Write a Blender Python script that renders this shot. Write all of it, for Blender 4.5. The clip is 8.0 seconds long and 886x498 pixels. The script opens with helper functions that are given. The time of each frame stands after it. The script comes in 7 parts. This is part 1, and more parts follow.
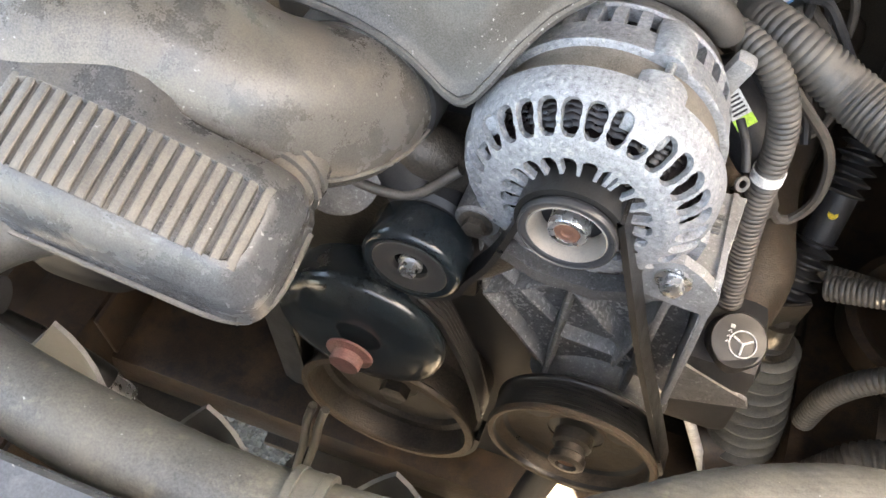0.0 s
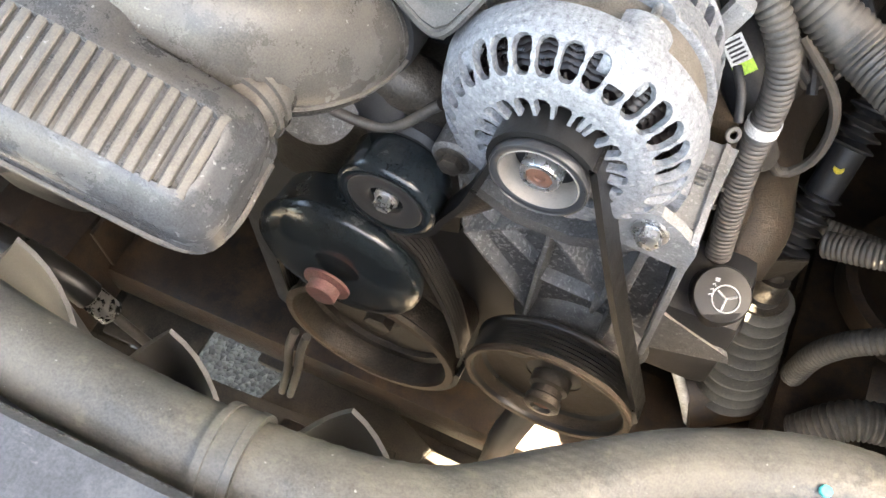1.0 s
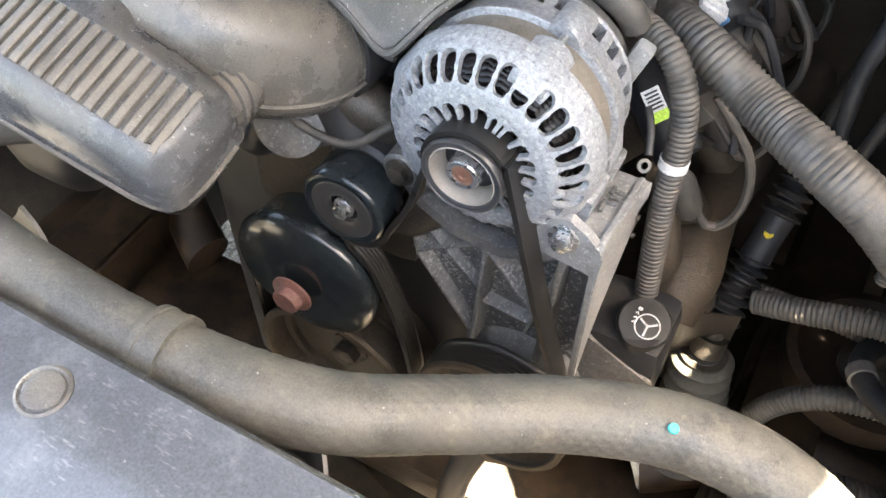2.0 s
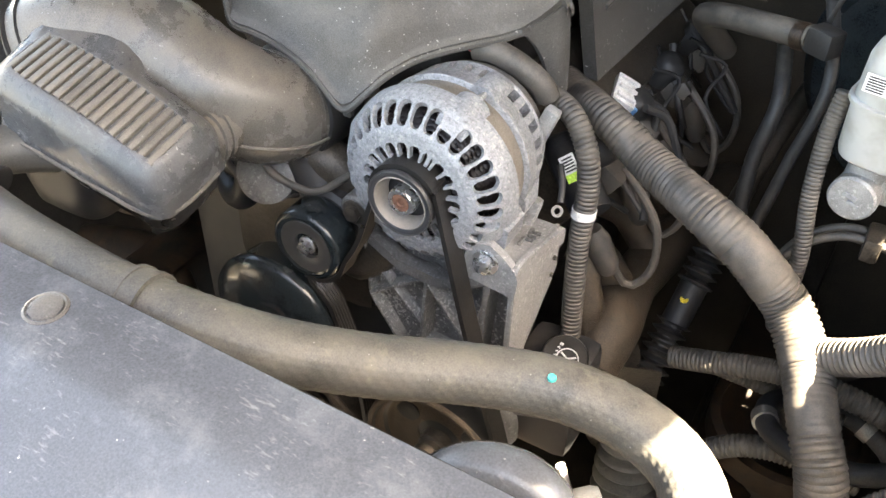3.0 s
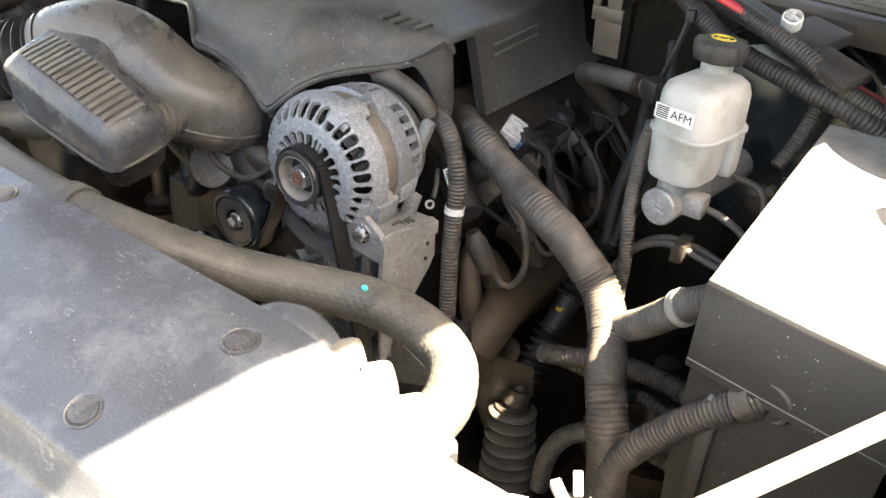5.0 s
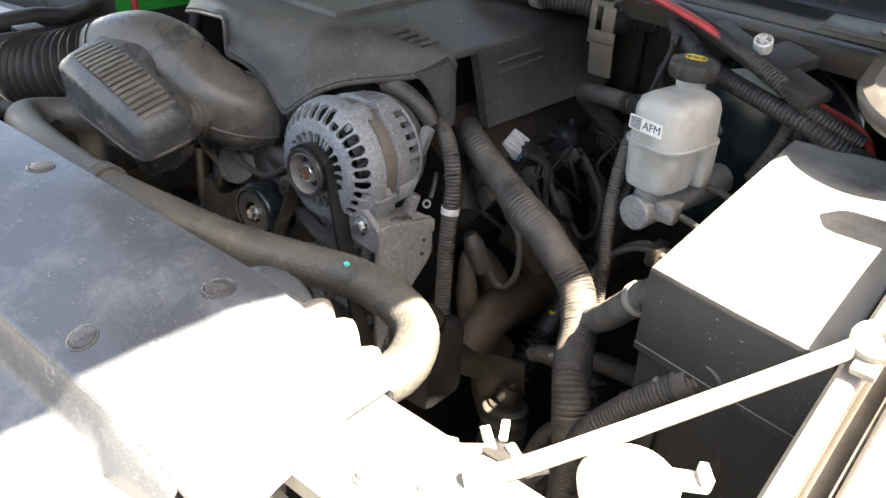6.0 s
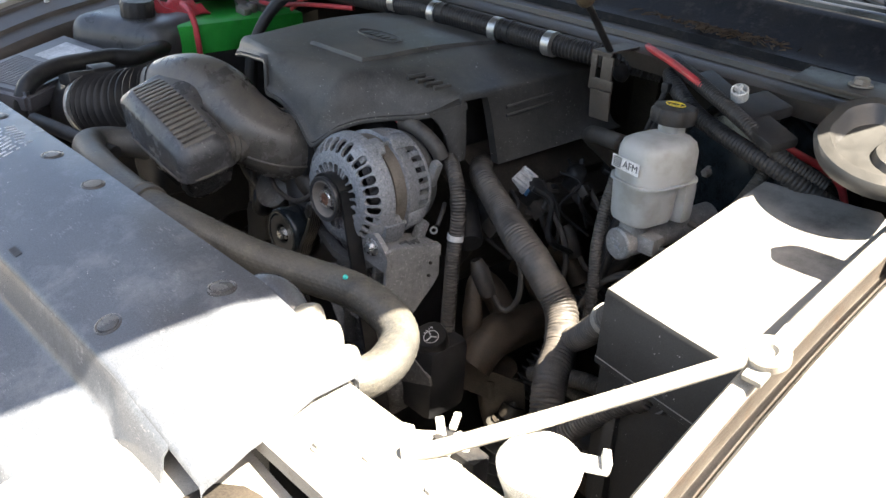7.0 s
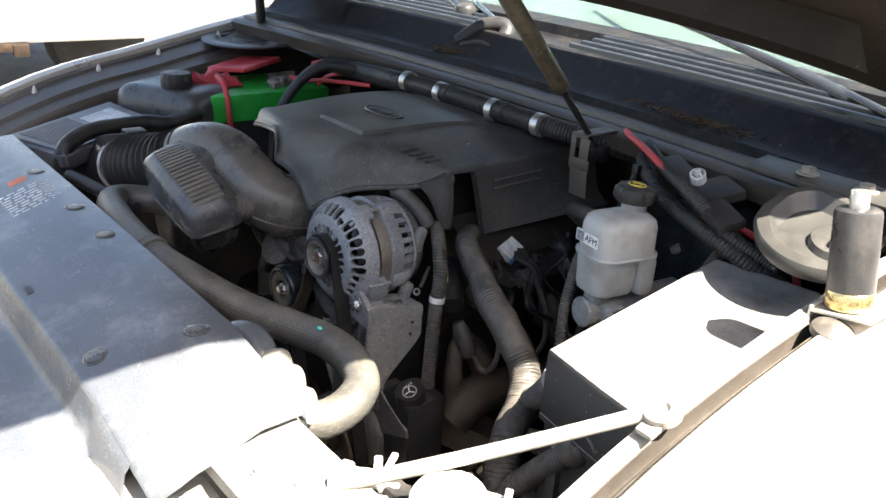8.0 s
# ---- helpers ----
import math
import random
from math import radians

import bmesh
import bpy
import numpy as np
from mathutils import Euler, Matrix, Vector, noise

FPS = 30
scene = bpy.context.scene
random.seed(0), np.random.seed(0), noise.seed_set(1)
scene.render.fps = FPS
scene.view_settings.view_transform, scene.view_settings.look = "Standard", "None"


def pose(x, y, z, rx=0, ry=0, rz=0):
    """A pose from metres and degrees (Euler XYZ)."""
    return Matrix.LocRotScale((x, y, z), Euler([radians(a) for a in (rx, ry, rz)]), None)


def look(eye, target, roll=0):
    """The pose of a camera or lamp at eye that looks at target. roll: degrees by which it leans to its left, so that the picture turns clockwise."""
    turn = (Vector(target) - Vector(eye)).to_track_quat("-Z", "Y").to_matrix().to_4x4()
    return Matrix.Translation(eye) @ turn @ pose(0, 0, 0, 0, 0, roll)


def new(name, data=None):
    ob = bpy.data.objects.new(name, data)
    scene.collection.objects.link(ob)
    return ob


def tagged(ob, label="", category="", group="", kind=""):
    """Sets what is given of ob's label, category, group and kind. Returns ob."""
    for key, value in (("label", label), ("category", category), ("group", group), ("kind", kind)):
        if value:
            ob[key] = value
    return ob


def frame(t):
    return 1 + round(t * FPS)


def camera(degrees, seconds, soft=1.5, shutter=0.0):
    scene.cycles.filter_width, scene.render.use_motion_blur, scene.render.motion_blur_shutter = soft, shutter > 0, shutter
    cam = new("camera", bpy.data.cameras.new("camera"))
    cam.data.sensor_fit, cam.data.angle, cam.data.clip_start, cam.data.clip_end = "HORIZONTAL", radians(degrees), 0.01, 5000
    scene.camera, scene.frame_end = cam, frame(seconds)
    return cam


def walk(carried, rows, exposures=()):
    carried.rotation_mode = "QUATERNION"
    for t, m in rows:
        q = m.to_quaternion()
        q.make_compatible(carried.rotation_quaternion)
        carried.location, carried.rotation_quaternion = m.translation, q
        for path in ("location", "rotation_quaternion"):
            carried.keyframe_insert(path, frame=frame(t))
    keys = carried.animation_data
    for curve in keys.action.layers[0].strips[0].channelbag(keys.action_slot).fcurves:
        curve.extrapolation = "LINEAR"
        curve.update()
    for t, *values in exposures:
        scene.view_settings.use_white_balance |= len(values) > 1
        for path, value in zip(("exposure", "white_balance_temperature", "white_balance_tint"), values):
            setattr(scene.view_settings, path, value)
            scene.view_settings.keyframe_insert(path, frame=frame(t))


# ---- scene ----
cam = camera(54.8, 8.0)
METRES, EYE, TILT, LEAN, TURN = 1.0, 1.4, -55.0, 0.7, 21.0
ROWS = [
    (0.0, 0.0, 0.0, 0.0, -0.0, 0.0, 0.0),
    (0.5, 0.0101, 0.0103, 0.0066, 0.88, -3.01, -1.15),
    (1.0, 0.0329, 0.0146, 0.0086, 1.91, -5.1, -3.17),
    (1.5, 0.0688, -0.0132, -0.0226, 3.25, -1.92, -5.75),
    (3.0, 0.1704, -0.1463, -0.1923, 3.42, 15.31, -8.74),
    (3.5, 0.2155, -0.1795, -0.2342, 3.66, 18.39, -9.32),
    (4.0, 0.2657, -0.2022, -0.2637, 3.85, 20.28, -10.31),
    (4.5, 0.3239, -0.2327, -0.3043, 4.25, 21.69, -12.44),
    (6.0, 0.4817, -0.2992, -0.3925, 8.23, 24.88, -18.74),
    (6.5, 0.5419, -0.3295, -0.4106, 10.11, 25.48, -21.25),
    (7.0, 0.5986, -0.362, -0.4192, 12.16, 26.19, -22.93),
    (7.5, 0.6675, -0.3905, -0.4212, 13.51, 28.01, -24.97),
    (8.0, 0.7186, -0.4044, -0.423, 14.26, 30.07, -27.02),
]
EXPO = [(0.0, 5.12, 8400, 9), (1.0, 5.30, 8200, 8), (1.7, 5.13, 7950, 8), (2.8, 4.90, 8350, 9), (3.5, 4.80, 8500, 9), (4.5, 4.5, 8500, 10), (5.8, 3.75, 7800, 10), (6.5, 3.3, 7300, 10), (8.0, 2.95, 6900, 9)]
walk(cam, [(t, pose(0, 0, EYE, TILT, LEAN, TURN) @ pose(METRES * x, METRES * y, METRES * z, 90 + pitch, roll, yaw)) for t, x, y, z, yaw, pitch, roll in ROWS], EXPO)

# ---------------------------------------------------------------- daylight
SUN = Vector((0.60, 0.06, 1.0)).normalized()
world = bpy.data.worlds.new("daylight")
world.use_nodes = True
scene.world = world
sky = world.node_tree.nodes.new("ShaderNodeTexSky")
sky.sky_type, sky.sun_disc = "NISHITA", False
sky.air_density, sky.dust_density, sky.ozone_density = 1.0, 3.0, 0.4
sky.sun_elevation = math.asin(SUN.z)
sky.sun_rotation = math.atan2(SUN.x, SUN.y)
back = world.node_tree.nodes["Background"]
back.inputs["Strength"].default_value = 0.065
world.node_tree.links.new(sky.outputs[0], back.inputs["Color"])
lamp = bpy.data.lights.new("sun", "SUN")
lamp.energy, lamp.angle, lamp.color = 5.0, radians(0.55), (1.0, 0.95, 0.87)
sun = new("sun", lamp)
sun.matrix_world = look(SUN * 20, (0, 0, 0))


# ---------------------------------------------------------------- materials
def shader(name):
    m = bpy.data.materials.new(name)
    m.use_nodes = True
    return m, m.node_tree.nodes, m.node_tree.links, m.node_tree.nodes["Principled BSDF"]


def surface(name, base, rough=0.5, dust=None, amount=0.5, patch=0.03, grain=0.002, metal=0.0, bump=0.25, vary=0.42, up=0.6,
            speck=0.0, specular=0.5, wear=None, worn=0.0, scuff=0.0, scratch=0.0, edge=9.0):
    """A worn surface: base colour with two scales of variation, dust that lies mostly on upward faces, pale specks, worn patches."""
    m, nodes, links, out = shader(name)
    geo = nodes.new("ShaderNodeNewGeometry")

    def tex(size, detail=4.0, roughness=0.6):
        n = nodes.new("ShaderNodeTexNoise")
        n.inputs["Scale"].default_value, n.inputs["Detail"].default_value, n.inputs["Roughness"].default_value = 1.0 / size, detail, roughness
        links.new(geo.outputs["Position"], n.inputs["Vector"])
        return n.outputs["Fac"]

    def calc(op, a, b=0.0, clamp=False):
        n = nodes.new("ShaderNodeMath")
        n.operation, n.use_clamp = op, clamp
        for i, v in enumerate((a, b)):
            if isinstance(v, (int, float)):
                n.inputs[i].default_value = v
            else:
                links.new(v, n.inputs[i])
        return n.outputs[0]

    def blend(fac, a, b):
        n = nodes.new("ShaderNodeMix")
        n.data_type = "RGBA"
        links.new(fac, n.inputs[0])
        for i, v in ((6, a), (7, b)):
            if isinstance(v, tuple):
                n.inputs[i].default_value = (*v, 1)
            else:
                links.new(v, n.inputs[i])
        return n.outputs[2]

    big, fine = tex(patch), tex(grain, 3.0)
    dark = tuple(c * (1 - vary) for c in base)
    light = tuple(min(1.0, c * (1 + vary)) for c in base)
    tone = calc("ADD", calc("MULTIPLY", big, 0.4), calc("MULTIPLY", fine, 0.6))
    colour = blend(calc("MULTIPLY", calc("SUBTRACT", tone, 0.365), 3.7, True), dark, light)
    roughness = rough
    if wear:
        w = calc("MULTIPLY", calc("SUBTRACT", tex(scuff or patch * 0.6, 9.0, 0.75), (0.60 if scuff else 0.56) - 0.12 * worn), edge, True)
        colour = blend(calc("MULTIPLY", w, worn), colour, wear)
    if dust:
        split = nodes.new("ShaderNodeSeparateXYZ")
        links.new(geo.outputs["Normal"], split.inputs[0])
        lie = calc("MULTIPLY_ADD", calc("MAXIMUM", split.outputs[2], 0.0), up)
        lie.node.inputs[2].default_value = 1 - up
        cover = calc("MULTIPLY", calc("SUBTRACT", calc("ADD", calc("MULTIPLY", tex(patch * 1.7, 12.0, 0.66), 0.9), calc("MULTIPLY", fine, 0.1)), 0.61 - 0.38 * amount), 3.8, True)
        film = calc("MULTIPLY", calc("MULTIPLY", cover, lie), min(1.0, 0.45 + amount * 0.55))
        colour = blend(film, colour, dust)
        roughness = calc("ADD", calc("MULTIPLY", film, 0.8 - rough), calc("ADD", calc("MULTIPLY", calc("SUBTRACT", big, 0.5), 0.35), rough), True)
    if scratch:
        # short slanting scuff marks: noise drawn out along one way
        stretch = nodes.new("ShaderNodeMapping")
        stretch.inputs["Rotation"].default_value = (0.2, 0.1, 0.9)
        stretch.inputs["Scale"].default_value = (150, 560, 300)
        links.new(geo.outputs["Position"], stretch.inputs["Vector"])
        n = nodes.new("ShaderNodeTexNoise")
        n.inputs["Scale"].default_value, n.inputs["Detail"].default_value = 1.0, 5.0
        links.new(stretch.outputs[0], n.inputs["Vector"])
        mark = calc("MULTIPLY", calc("SUBTRACT", calc("ADD", n.outputs["Fac"], calc("MULTIPLY", calc("SUBTRACT", tex(0.05, 4.0), 0.5), 0.9)), 0.68), 3.5, True)
        colour = blend(calc("MULTIPLY", mark, scratch), colour, (0.42, 0.42, 0.43))
    if speck:
        spots = calc("ADD", tex(0.0032, 1.5), calc("MULTIPLY", calc("SUBTRACT", tex(0.06, 2.0), 0.5), 0.35))
        dot = calc("MULTIPLY", calc("SUBTRACT", spots, 0.765 - 0.06 * speck), 14.0, True)
        colour = blend(calc("MULTIPLY", dot, 0.55), colour, (0.55, 0.53, 0.50))
    links.new(colour, out.inputs["Base Color"])
    if isinstance(roughness, (int, float)):
        roughness = calc("ADD", calc("MULTIPLY", calc("SUBTRACT", fine, 0.5), 0.2), rough, True)
    links.new(roughness, out.inputs["Roughness"])
    out.inputs["Metallic"].default_value = metal
    out.inputs["Specular IOR Level"].default_value = specular
    if bump:
        b = nodes.new("ShaderNodeBump")
        b.inputs["Strength"].default_value, b.inputs["Distance"].default_value = bump, grain * 0.6
        links.new(calc("ADD", fine, calc("MULTIPLY", big, 1.5)), b.inputs["Height"])
        links.new(b.outputs[0], out.inputs["Normal"])
    return m


DUST = (0.30, 0.25, 0.20)
M = {
    "intake": surface("dusty_intake_plastic", (0.088, 0.082, 0.074), 0.24, (0.27, 0.22, 0.165), 0.5, 0.05, 0.0010, bump=0.18, up=0.85, speck=0.6, vary=0.5, wear=(0.12, 0.108, 0.095), worn=0.4, scuff=0.02),
    "resonator": surface("dusty_box_plastic", (0.072, 0.072, 0.073), 0.24, (0.21, 0.175, 0.135), 0.45, 0.03, 0.0010, up=0.85, speck=0.7, vary=0.45, wear=(0.17, 0.165, 0.16), worn=0.4, scuff=0.006, scratch=0.25),
    "resonator_rib": surface("rubbed_rib_plastic", (0.115, 0.104, 0.090), 0.36, (0.235, 0.195, 0.152), 0.55, 0.02, 0.0010, up=0.7, speck=0.6, wear=(0.17, 0.16, 0.15), worn=0.4, scuff=0.006),
    # dust kept to upward faces, so the colour also darkens the shaded side wall
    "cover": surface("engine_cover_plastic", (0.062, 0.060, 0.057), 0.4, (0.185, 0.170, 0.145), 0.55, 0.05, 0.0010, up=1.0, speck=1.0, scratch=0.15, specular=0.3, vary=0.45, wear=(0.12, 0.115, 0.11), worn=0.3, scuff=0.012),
    # besides scuffs, the bluish tint and soft wear clouds paint in reflected sky
    "shield": surface("scuffed_plastic_with_sky_sheen", (0.088, 0.095, 0.107), 0.2, (0.17, 0.178, 0.19), 0.15, 0.12, 0.0014, bump=0.03, up=0.4, speck=0.25, vary=0.2, wear=(0.30, 0.315, 0.335), worn=0.75, scuff=0.085, scratch=0.42, edge=2.3),
    "hose": surface("aged_rubber_hose", (0.068, 0.066, 0.060), 0.42, (0.17, 0.152, 0.12), 0.5, 0.03, 0.0012, bump=0.3, up=0.6, speck=0.3, vary=0.35, wear=(0.185, 0.165, 0.125), worn=0.45, scuff=0.012),
    "conduit": surface("dusty_split_conduit", (0.052, 0.047, 0.042), 0.5, (0.175, 0.148, 0.12), 0.5, 0.012, 0.001, up=0.6, vary=0.35),
    "conduit_black": surface("black_split_conduit", (0.030, 0.029, 0.029), 0.42, (0.12, 0.105, 0.09), 0.3, 0.015, 0.001, up=0.6, specular=0.3),
    "cast": surface("oxidised_cast_aluminium", (0.20, 0.208, 0.22), 0.42, (0.46, 0.467, 0.478), 0.66, 0.0020, 0.0006, metal=0.4, bump=1.2, vary=0.5, up=0.15, speck=2.6, wear=(0.07, 0.07, 0.07), worn=0.30, scuff=0.0016),
    "cast_dull": surface("dirty_cast_aluminium", (0.13, 0.127, 0.123), 0.5, (0.26, 0.235, 0.20), 0.42, 0.012, 0.0008, metal=0.35, bump=0.8, vary=0.45, wear=(0.62, 0.62, 0.62), worn=0.4, scuff=0.003),
    "bracket": surface("speckled_bracket_casting", (0.25, 0.247, 0.243), 0.48, (0.40, 0.385, 0.365), 0.45, 0.008, 0.0007, metal=0.3, bump=0.8, vary=0.35, up=0.2, speck=2.4, wear=(0.10, 0.096, 0.09), worn=0.45, scuff=0.005),
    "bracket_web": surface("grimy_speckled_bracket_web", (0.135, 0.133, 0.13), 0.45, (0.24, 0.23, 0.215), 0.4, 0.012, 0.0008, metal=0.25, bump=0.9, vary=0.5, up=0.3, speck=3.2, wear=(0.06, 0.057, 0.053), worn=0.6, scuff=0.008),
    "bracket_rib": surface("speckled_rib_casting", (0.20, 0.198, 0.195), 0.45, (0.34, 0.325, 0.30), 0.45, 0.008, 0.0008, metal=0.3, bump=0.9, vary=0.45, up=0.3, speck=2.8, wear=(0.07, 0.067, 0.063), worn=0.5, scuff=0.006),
    "rust_orange": surface("orange_rusted_steel", (0.15, 0.066, 0.04), 0.6, (0.16, 0.09, 0.06), 0.4, 0.004, 0.0005, bump=0.6, vary=0.5),
    "pulley_grey": surface("bare_pulley_zinc", (0.12, 0.115, 0.108), 0.4, (0.20, 0.175, 0.145), 0.4, 0.01, 0.0006, metal=0.4, bump=0.2, vary=0.3),
    "pulley_rim": surface("satin_black_pulley", (0.032, 0.032, 0.034), 0.32, (0.10, 0.09, 0.08), 0.3, 0.02, 0.0008, bump=0.08, up=0.3, vary=0.3),
    "idler_face": surface("worn_grey_pulley_steel", (0.085, 0.083, 0.080), 0.36, (0.14, 0.128, 0.112), 0.3, 0.015, 0.0006, metal=0.5, bump=0.08, vary=0.2),
    "cup": surface("dust_coated_pulley_cup", (0.24, 0.21, 0.18), 0.5, (0.34, 0.29, 0.24), 0.4, 0.01, 0.0006, bump=0.15, vary=0.25),
    "nut": surface("bright_turned_nut", (0.60, 0.60, 0.60), 0.28, (0.36, 0.33, 0.30), 0.15, 0.006, 0.0006, metal=0.9, bump=0.1, vary=0.15),
    "stator": surface("bare_stator_steel", (0.20, 0.175, 0.145), 0.5, (0.24, 0.205, 0.165), 0.4, 0.012, 0.0008, metal=0.4),
    "black_paint": surface("glossy_black_pulley_paint", (0.014, 0.019, 0.022), 0.16, (0.09, 0.08, 0.07), 0.2, 0.03, 0.001, bump=0.02, up=0.8),
    "shroud_web": surface("milky_grey_shroud_plastic", (0.15, 0.15, 0.148), 0.4, (0.24, 0.225, 0.20), 0.4, 0.03, 0.001, bump=0.05, up=0.5, vary=0.2),
    "black": surface("black_plastic", (0.022, 0.022, 0.023), 0.45, (0.10, 0.088, 0.075), 0.35, 0.03, 0.001, up=0.7, specular=0.3),
    "belt": surface("black_belt_rubber", (0.016, 0.015, 0.014), 0.34, (0.09, 0.08, 0.07), 0.2, 0.02, 0.001, up=0.3),
    "steel": surface("zinc_steel", (0.55, 0.54, 0.52), 0.35, (0.4, 0.36, 0.3), 0.3, 0.01, 0.0008, metal=0.85, bump=0.1),
    "dirty_steel": surface("dirty_steel", (0.25, 0.235, 0.215), 0.5, DUST, 0.5, 0.02, 0.001, metal=0.5),
    "rust": surface("rusty_steel", (0.034, 0.021, 0.013), 0.40, (0.155, 0.088, 0.040), 0.32, 0.04, 0.0015, metal=0.2, bump=0.6, vary=0.6, up=0.6, wear=(0.012, 0.010, 0.009), worn=0.95, scuff=0.035),
    "hub_red": surface("red_brown_hub_plastic", (0.16, 0.075, 0.066), 0.6, (0.26, 0.19, 0.165), 0.4, 0.01, 0.001, up=0.3),
    "dark_metal": surface("oily_dark_metal", (0.045, 0.038, 0.031), 0.38, (0.13, 0.105, 0.078), 0.38, 0.03, 0.002, metal=0.3, bump=0.5, vary=0.5, wear=(0.12, 0.105, 0.09), worn=0.3, scuff=0.006),
    "shieldmetal": surface("heat_stained_manifold_shield", (0.066, 0.049, 0.034), 0.5, (0.115, 0.090, 0.064), 0.45, 0.016, 0.0014, metal=0.35, bump=1.0, vary=0.45, wear=(0.05, 0.035, 0.025), worn=0.5, scuff=0.015),
    # pale upward film also carries the lid's sunlit tone; upright faces stay dark
    "fusebox": surface("fuse_box_plastic", (0.020, 0.0195, 0.019), 0.42, (0.24, 0.23, 0.215), 1.0, 0.06, 0.0012, up=0.92, speck=0.4, specular=0.15),
    "white_label": surface("white_label_paper", (0.78, 0.77, 0.75), 0.6, (0.5, 0.46, 0.4), 0.2, 0.02, 0.001, bump=0.0),
    "ink": surface("black_ink", (0.03, 0.03, 0.035), 0.6, bump=0.0),
    "pale_ink": surface("pale_print", (0.55, 0.55, 0.56), 0.6, bump=0.0),
    "orange_ink": surface("orange_print", (0.55, 0.15, 0.06), 0.6, bump=0.0),
    "yellow": surface("yellow_print", (0.62, 0.45, 0.03), 0.5, bump=0.0),
    "lime": surface("lime_sticker", (0.45, 0.70, 0.08), 0.5, bump=0.0),
    "teal": surface("teal_paint_dot", (0.05, 0.55, 0.48), 0.5, bump=0.0),
    "paint": surface("pewter_metallic_paint", (0.50, 0.465, 0.41), 0.3, (0.46, 0.43, 0.38), 0.35, 0.08, 0.0008, metal=0.3, bump=0.03, vary=0.06),
    "paint_in": surface("dark_inner_paint", (0.070, 0.060, 0.051), 0.38, (0.15, 0.13, 0.107), 0.4, 0.05, 0.001, metal=0.15, up=0.5, vary=0.35, scratch=0.2, wear=(0.08, 0.042, 0.02), worn=0.3),
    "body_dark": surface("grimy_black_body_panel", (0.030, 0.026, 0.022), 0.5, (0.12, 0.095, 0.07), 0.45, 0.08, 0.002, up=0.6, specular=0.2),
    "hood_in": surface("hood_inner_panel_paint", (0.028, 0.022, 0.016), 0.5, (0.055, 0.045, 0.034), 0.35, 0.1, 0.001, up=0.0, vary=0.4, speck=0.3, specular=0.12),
    "cowl": surface("weathered_cowl_plastic", (0.010, 0.010, 0.011), 0.42, (0.032, 0.029, 0.025), 0.4, 0.03, 0.0012, up=0.6, specular=0.12, vary=0.6, wear=(0.05, 0.046, 0.042), worn=0.5, scuff=0.02, scratch=0.12),
    "red": surface("red_cable_plastic", (0.50, 0.045, 0.055), 0.45, (0.4, 0.2, 0.18), 0.3, 0.02, 0.001, up=0.8),
    "green": surface("green_battery_plastic", (0.02, 0.36, 0.05), 0.4, (0.15, 0.3, 0.12), 0.25, 0.04, 0.001, up=0.8),
    "airbox": surface("grey_airbox_plastic", (0.10, 0.10, 0.11), 0.42, (0.3, 0.3, 0.31), 0.55, 0.05, 0.001, up=0.8),
    "copper": surface("varnished_windings", (0.012, 0.008, 0.008), 0.3, (0.03, 0.022, 0.02), 0.2, 0.01, 0.001, up=0.4),
    "tape": surface("pale_cloth_tape", (0.60, 0.59, 0.57), 0.7, (0.45, 0.41, 0.36), 0.4, 0.01, 0.001),
    "white_paint": surface("white_car_paint", (0.75, 0.75, 0.74), 0.3, (0.5, 0.47, 0.43), 0.3, 0.2, 0.001, bump=0.02, vary=0.05),
    "tyre": surface("tyre_rubber", (0.03, 0.03, 0.03), 0.8, (0.14, 0.12, 0.1), 0.4, 0.05, 0.002),
    "slat": surface("polished_black_louvre_plastic", (0.016, 0.017, 0.019), 0.16, (0.07, 0.068, 0.066), 0.2, 0.04, 0.001, bump=0.03, up=0.5),
    "strut": surface("scratched_olive_strut_paint", (0.13, 0.11, 0.075), 0.35, (0.24, 0.21, 0.16), 0.4, 0.015, 0.001, metal=0.3, scratch=0.6, wear=(0.035, 0.03, 0.025), worn=0.7, scuff=0.012),
    "tank": surface("smoky_translucent_tank_plastic", (0.060, 0.062, 0.066), 0.3, (0.2, 0.19, 0.18), 0.45, 0.04, 0.001, bump=0.05, speck=0.5, up=0.9),
    "rail": surface("pale_rail_paint", (0.26, 0.245, 0.215), 0.5, (0.40, 0.37, 0.32), 0.5, 0.03, 0.001, vary=0.25, wear=(0.10, 0.05, 0.02), worn=0.45, scuff=0.03, scratch=0.2),
    "primer": surface("grey_hinge_primer", (0.040, 0.039, 0.037), 0.34, (0.070, 0.065, 0.057), 0.4, 0.04, 0.001, vary=0.3, up=0.6, wear=(0.025, 0.023, 0.020), worn=0.4, scuff=0.02),
    "block_wall": surface("plain_brown_block_wall", (0.13, 0.11, 0.09), 0.8, (0.18, 0.16, 0.13), 0.4, 0.5, 0.01),
    "debris": surface("dry_leaf_litter", (0.055, 0.036, 0.022), 0.9, (0.12, 0.085, 0.05), 0.4, 0.01, 0.001),
    "antenna": surface("black_antenna_base", (0.03, 0.03, 0.032), 0.3, (0.12, 0.11, 0.1), 0.35, 0.03, 0.001, up=0.3),
    "brass": surface("brass_ring", (0.62, 0.48, 0.24), 0.3, metal=0.9, bump=0.05),
    "foam": surface("pale_washer_cap_plastic", (0.55, 0.54, 0.50), 0.5, DUST, 0.4, 0.03, 0.001),
}


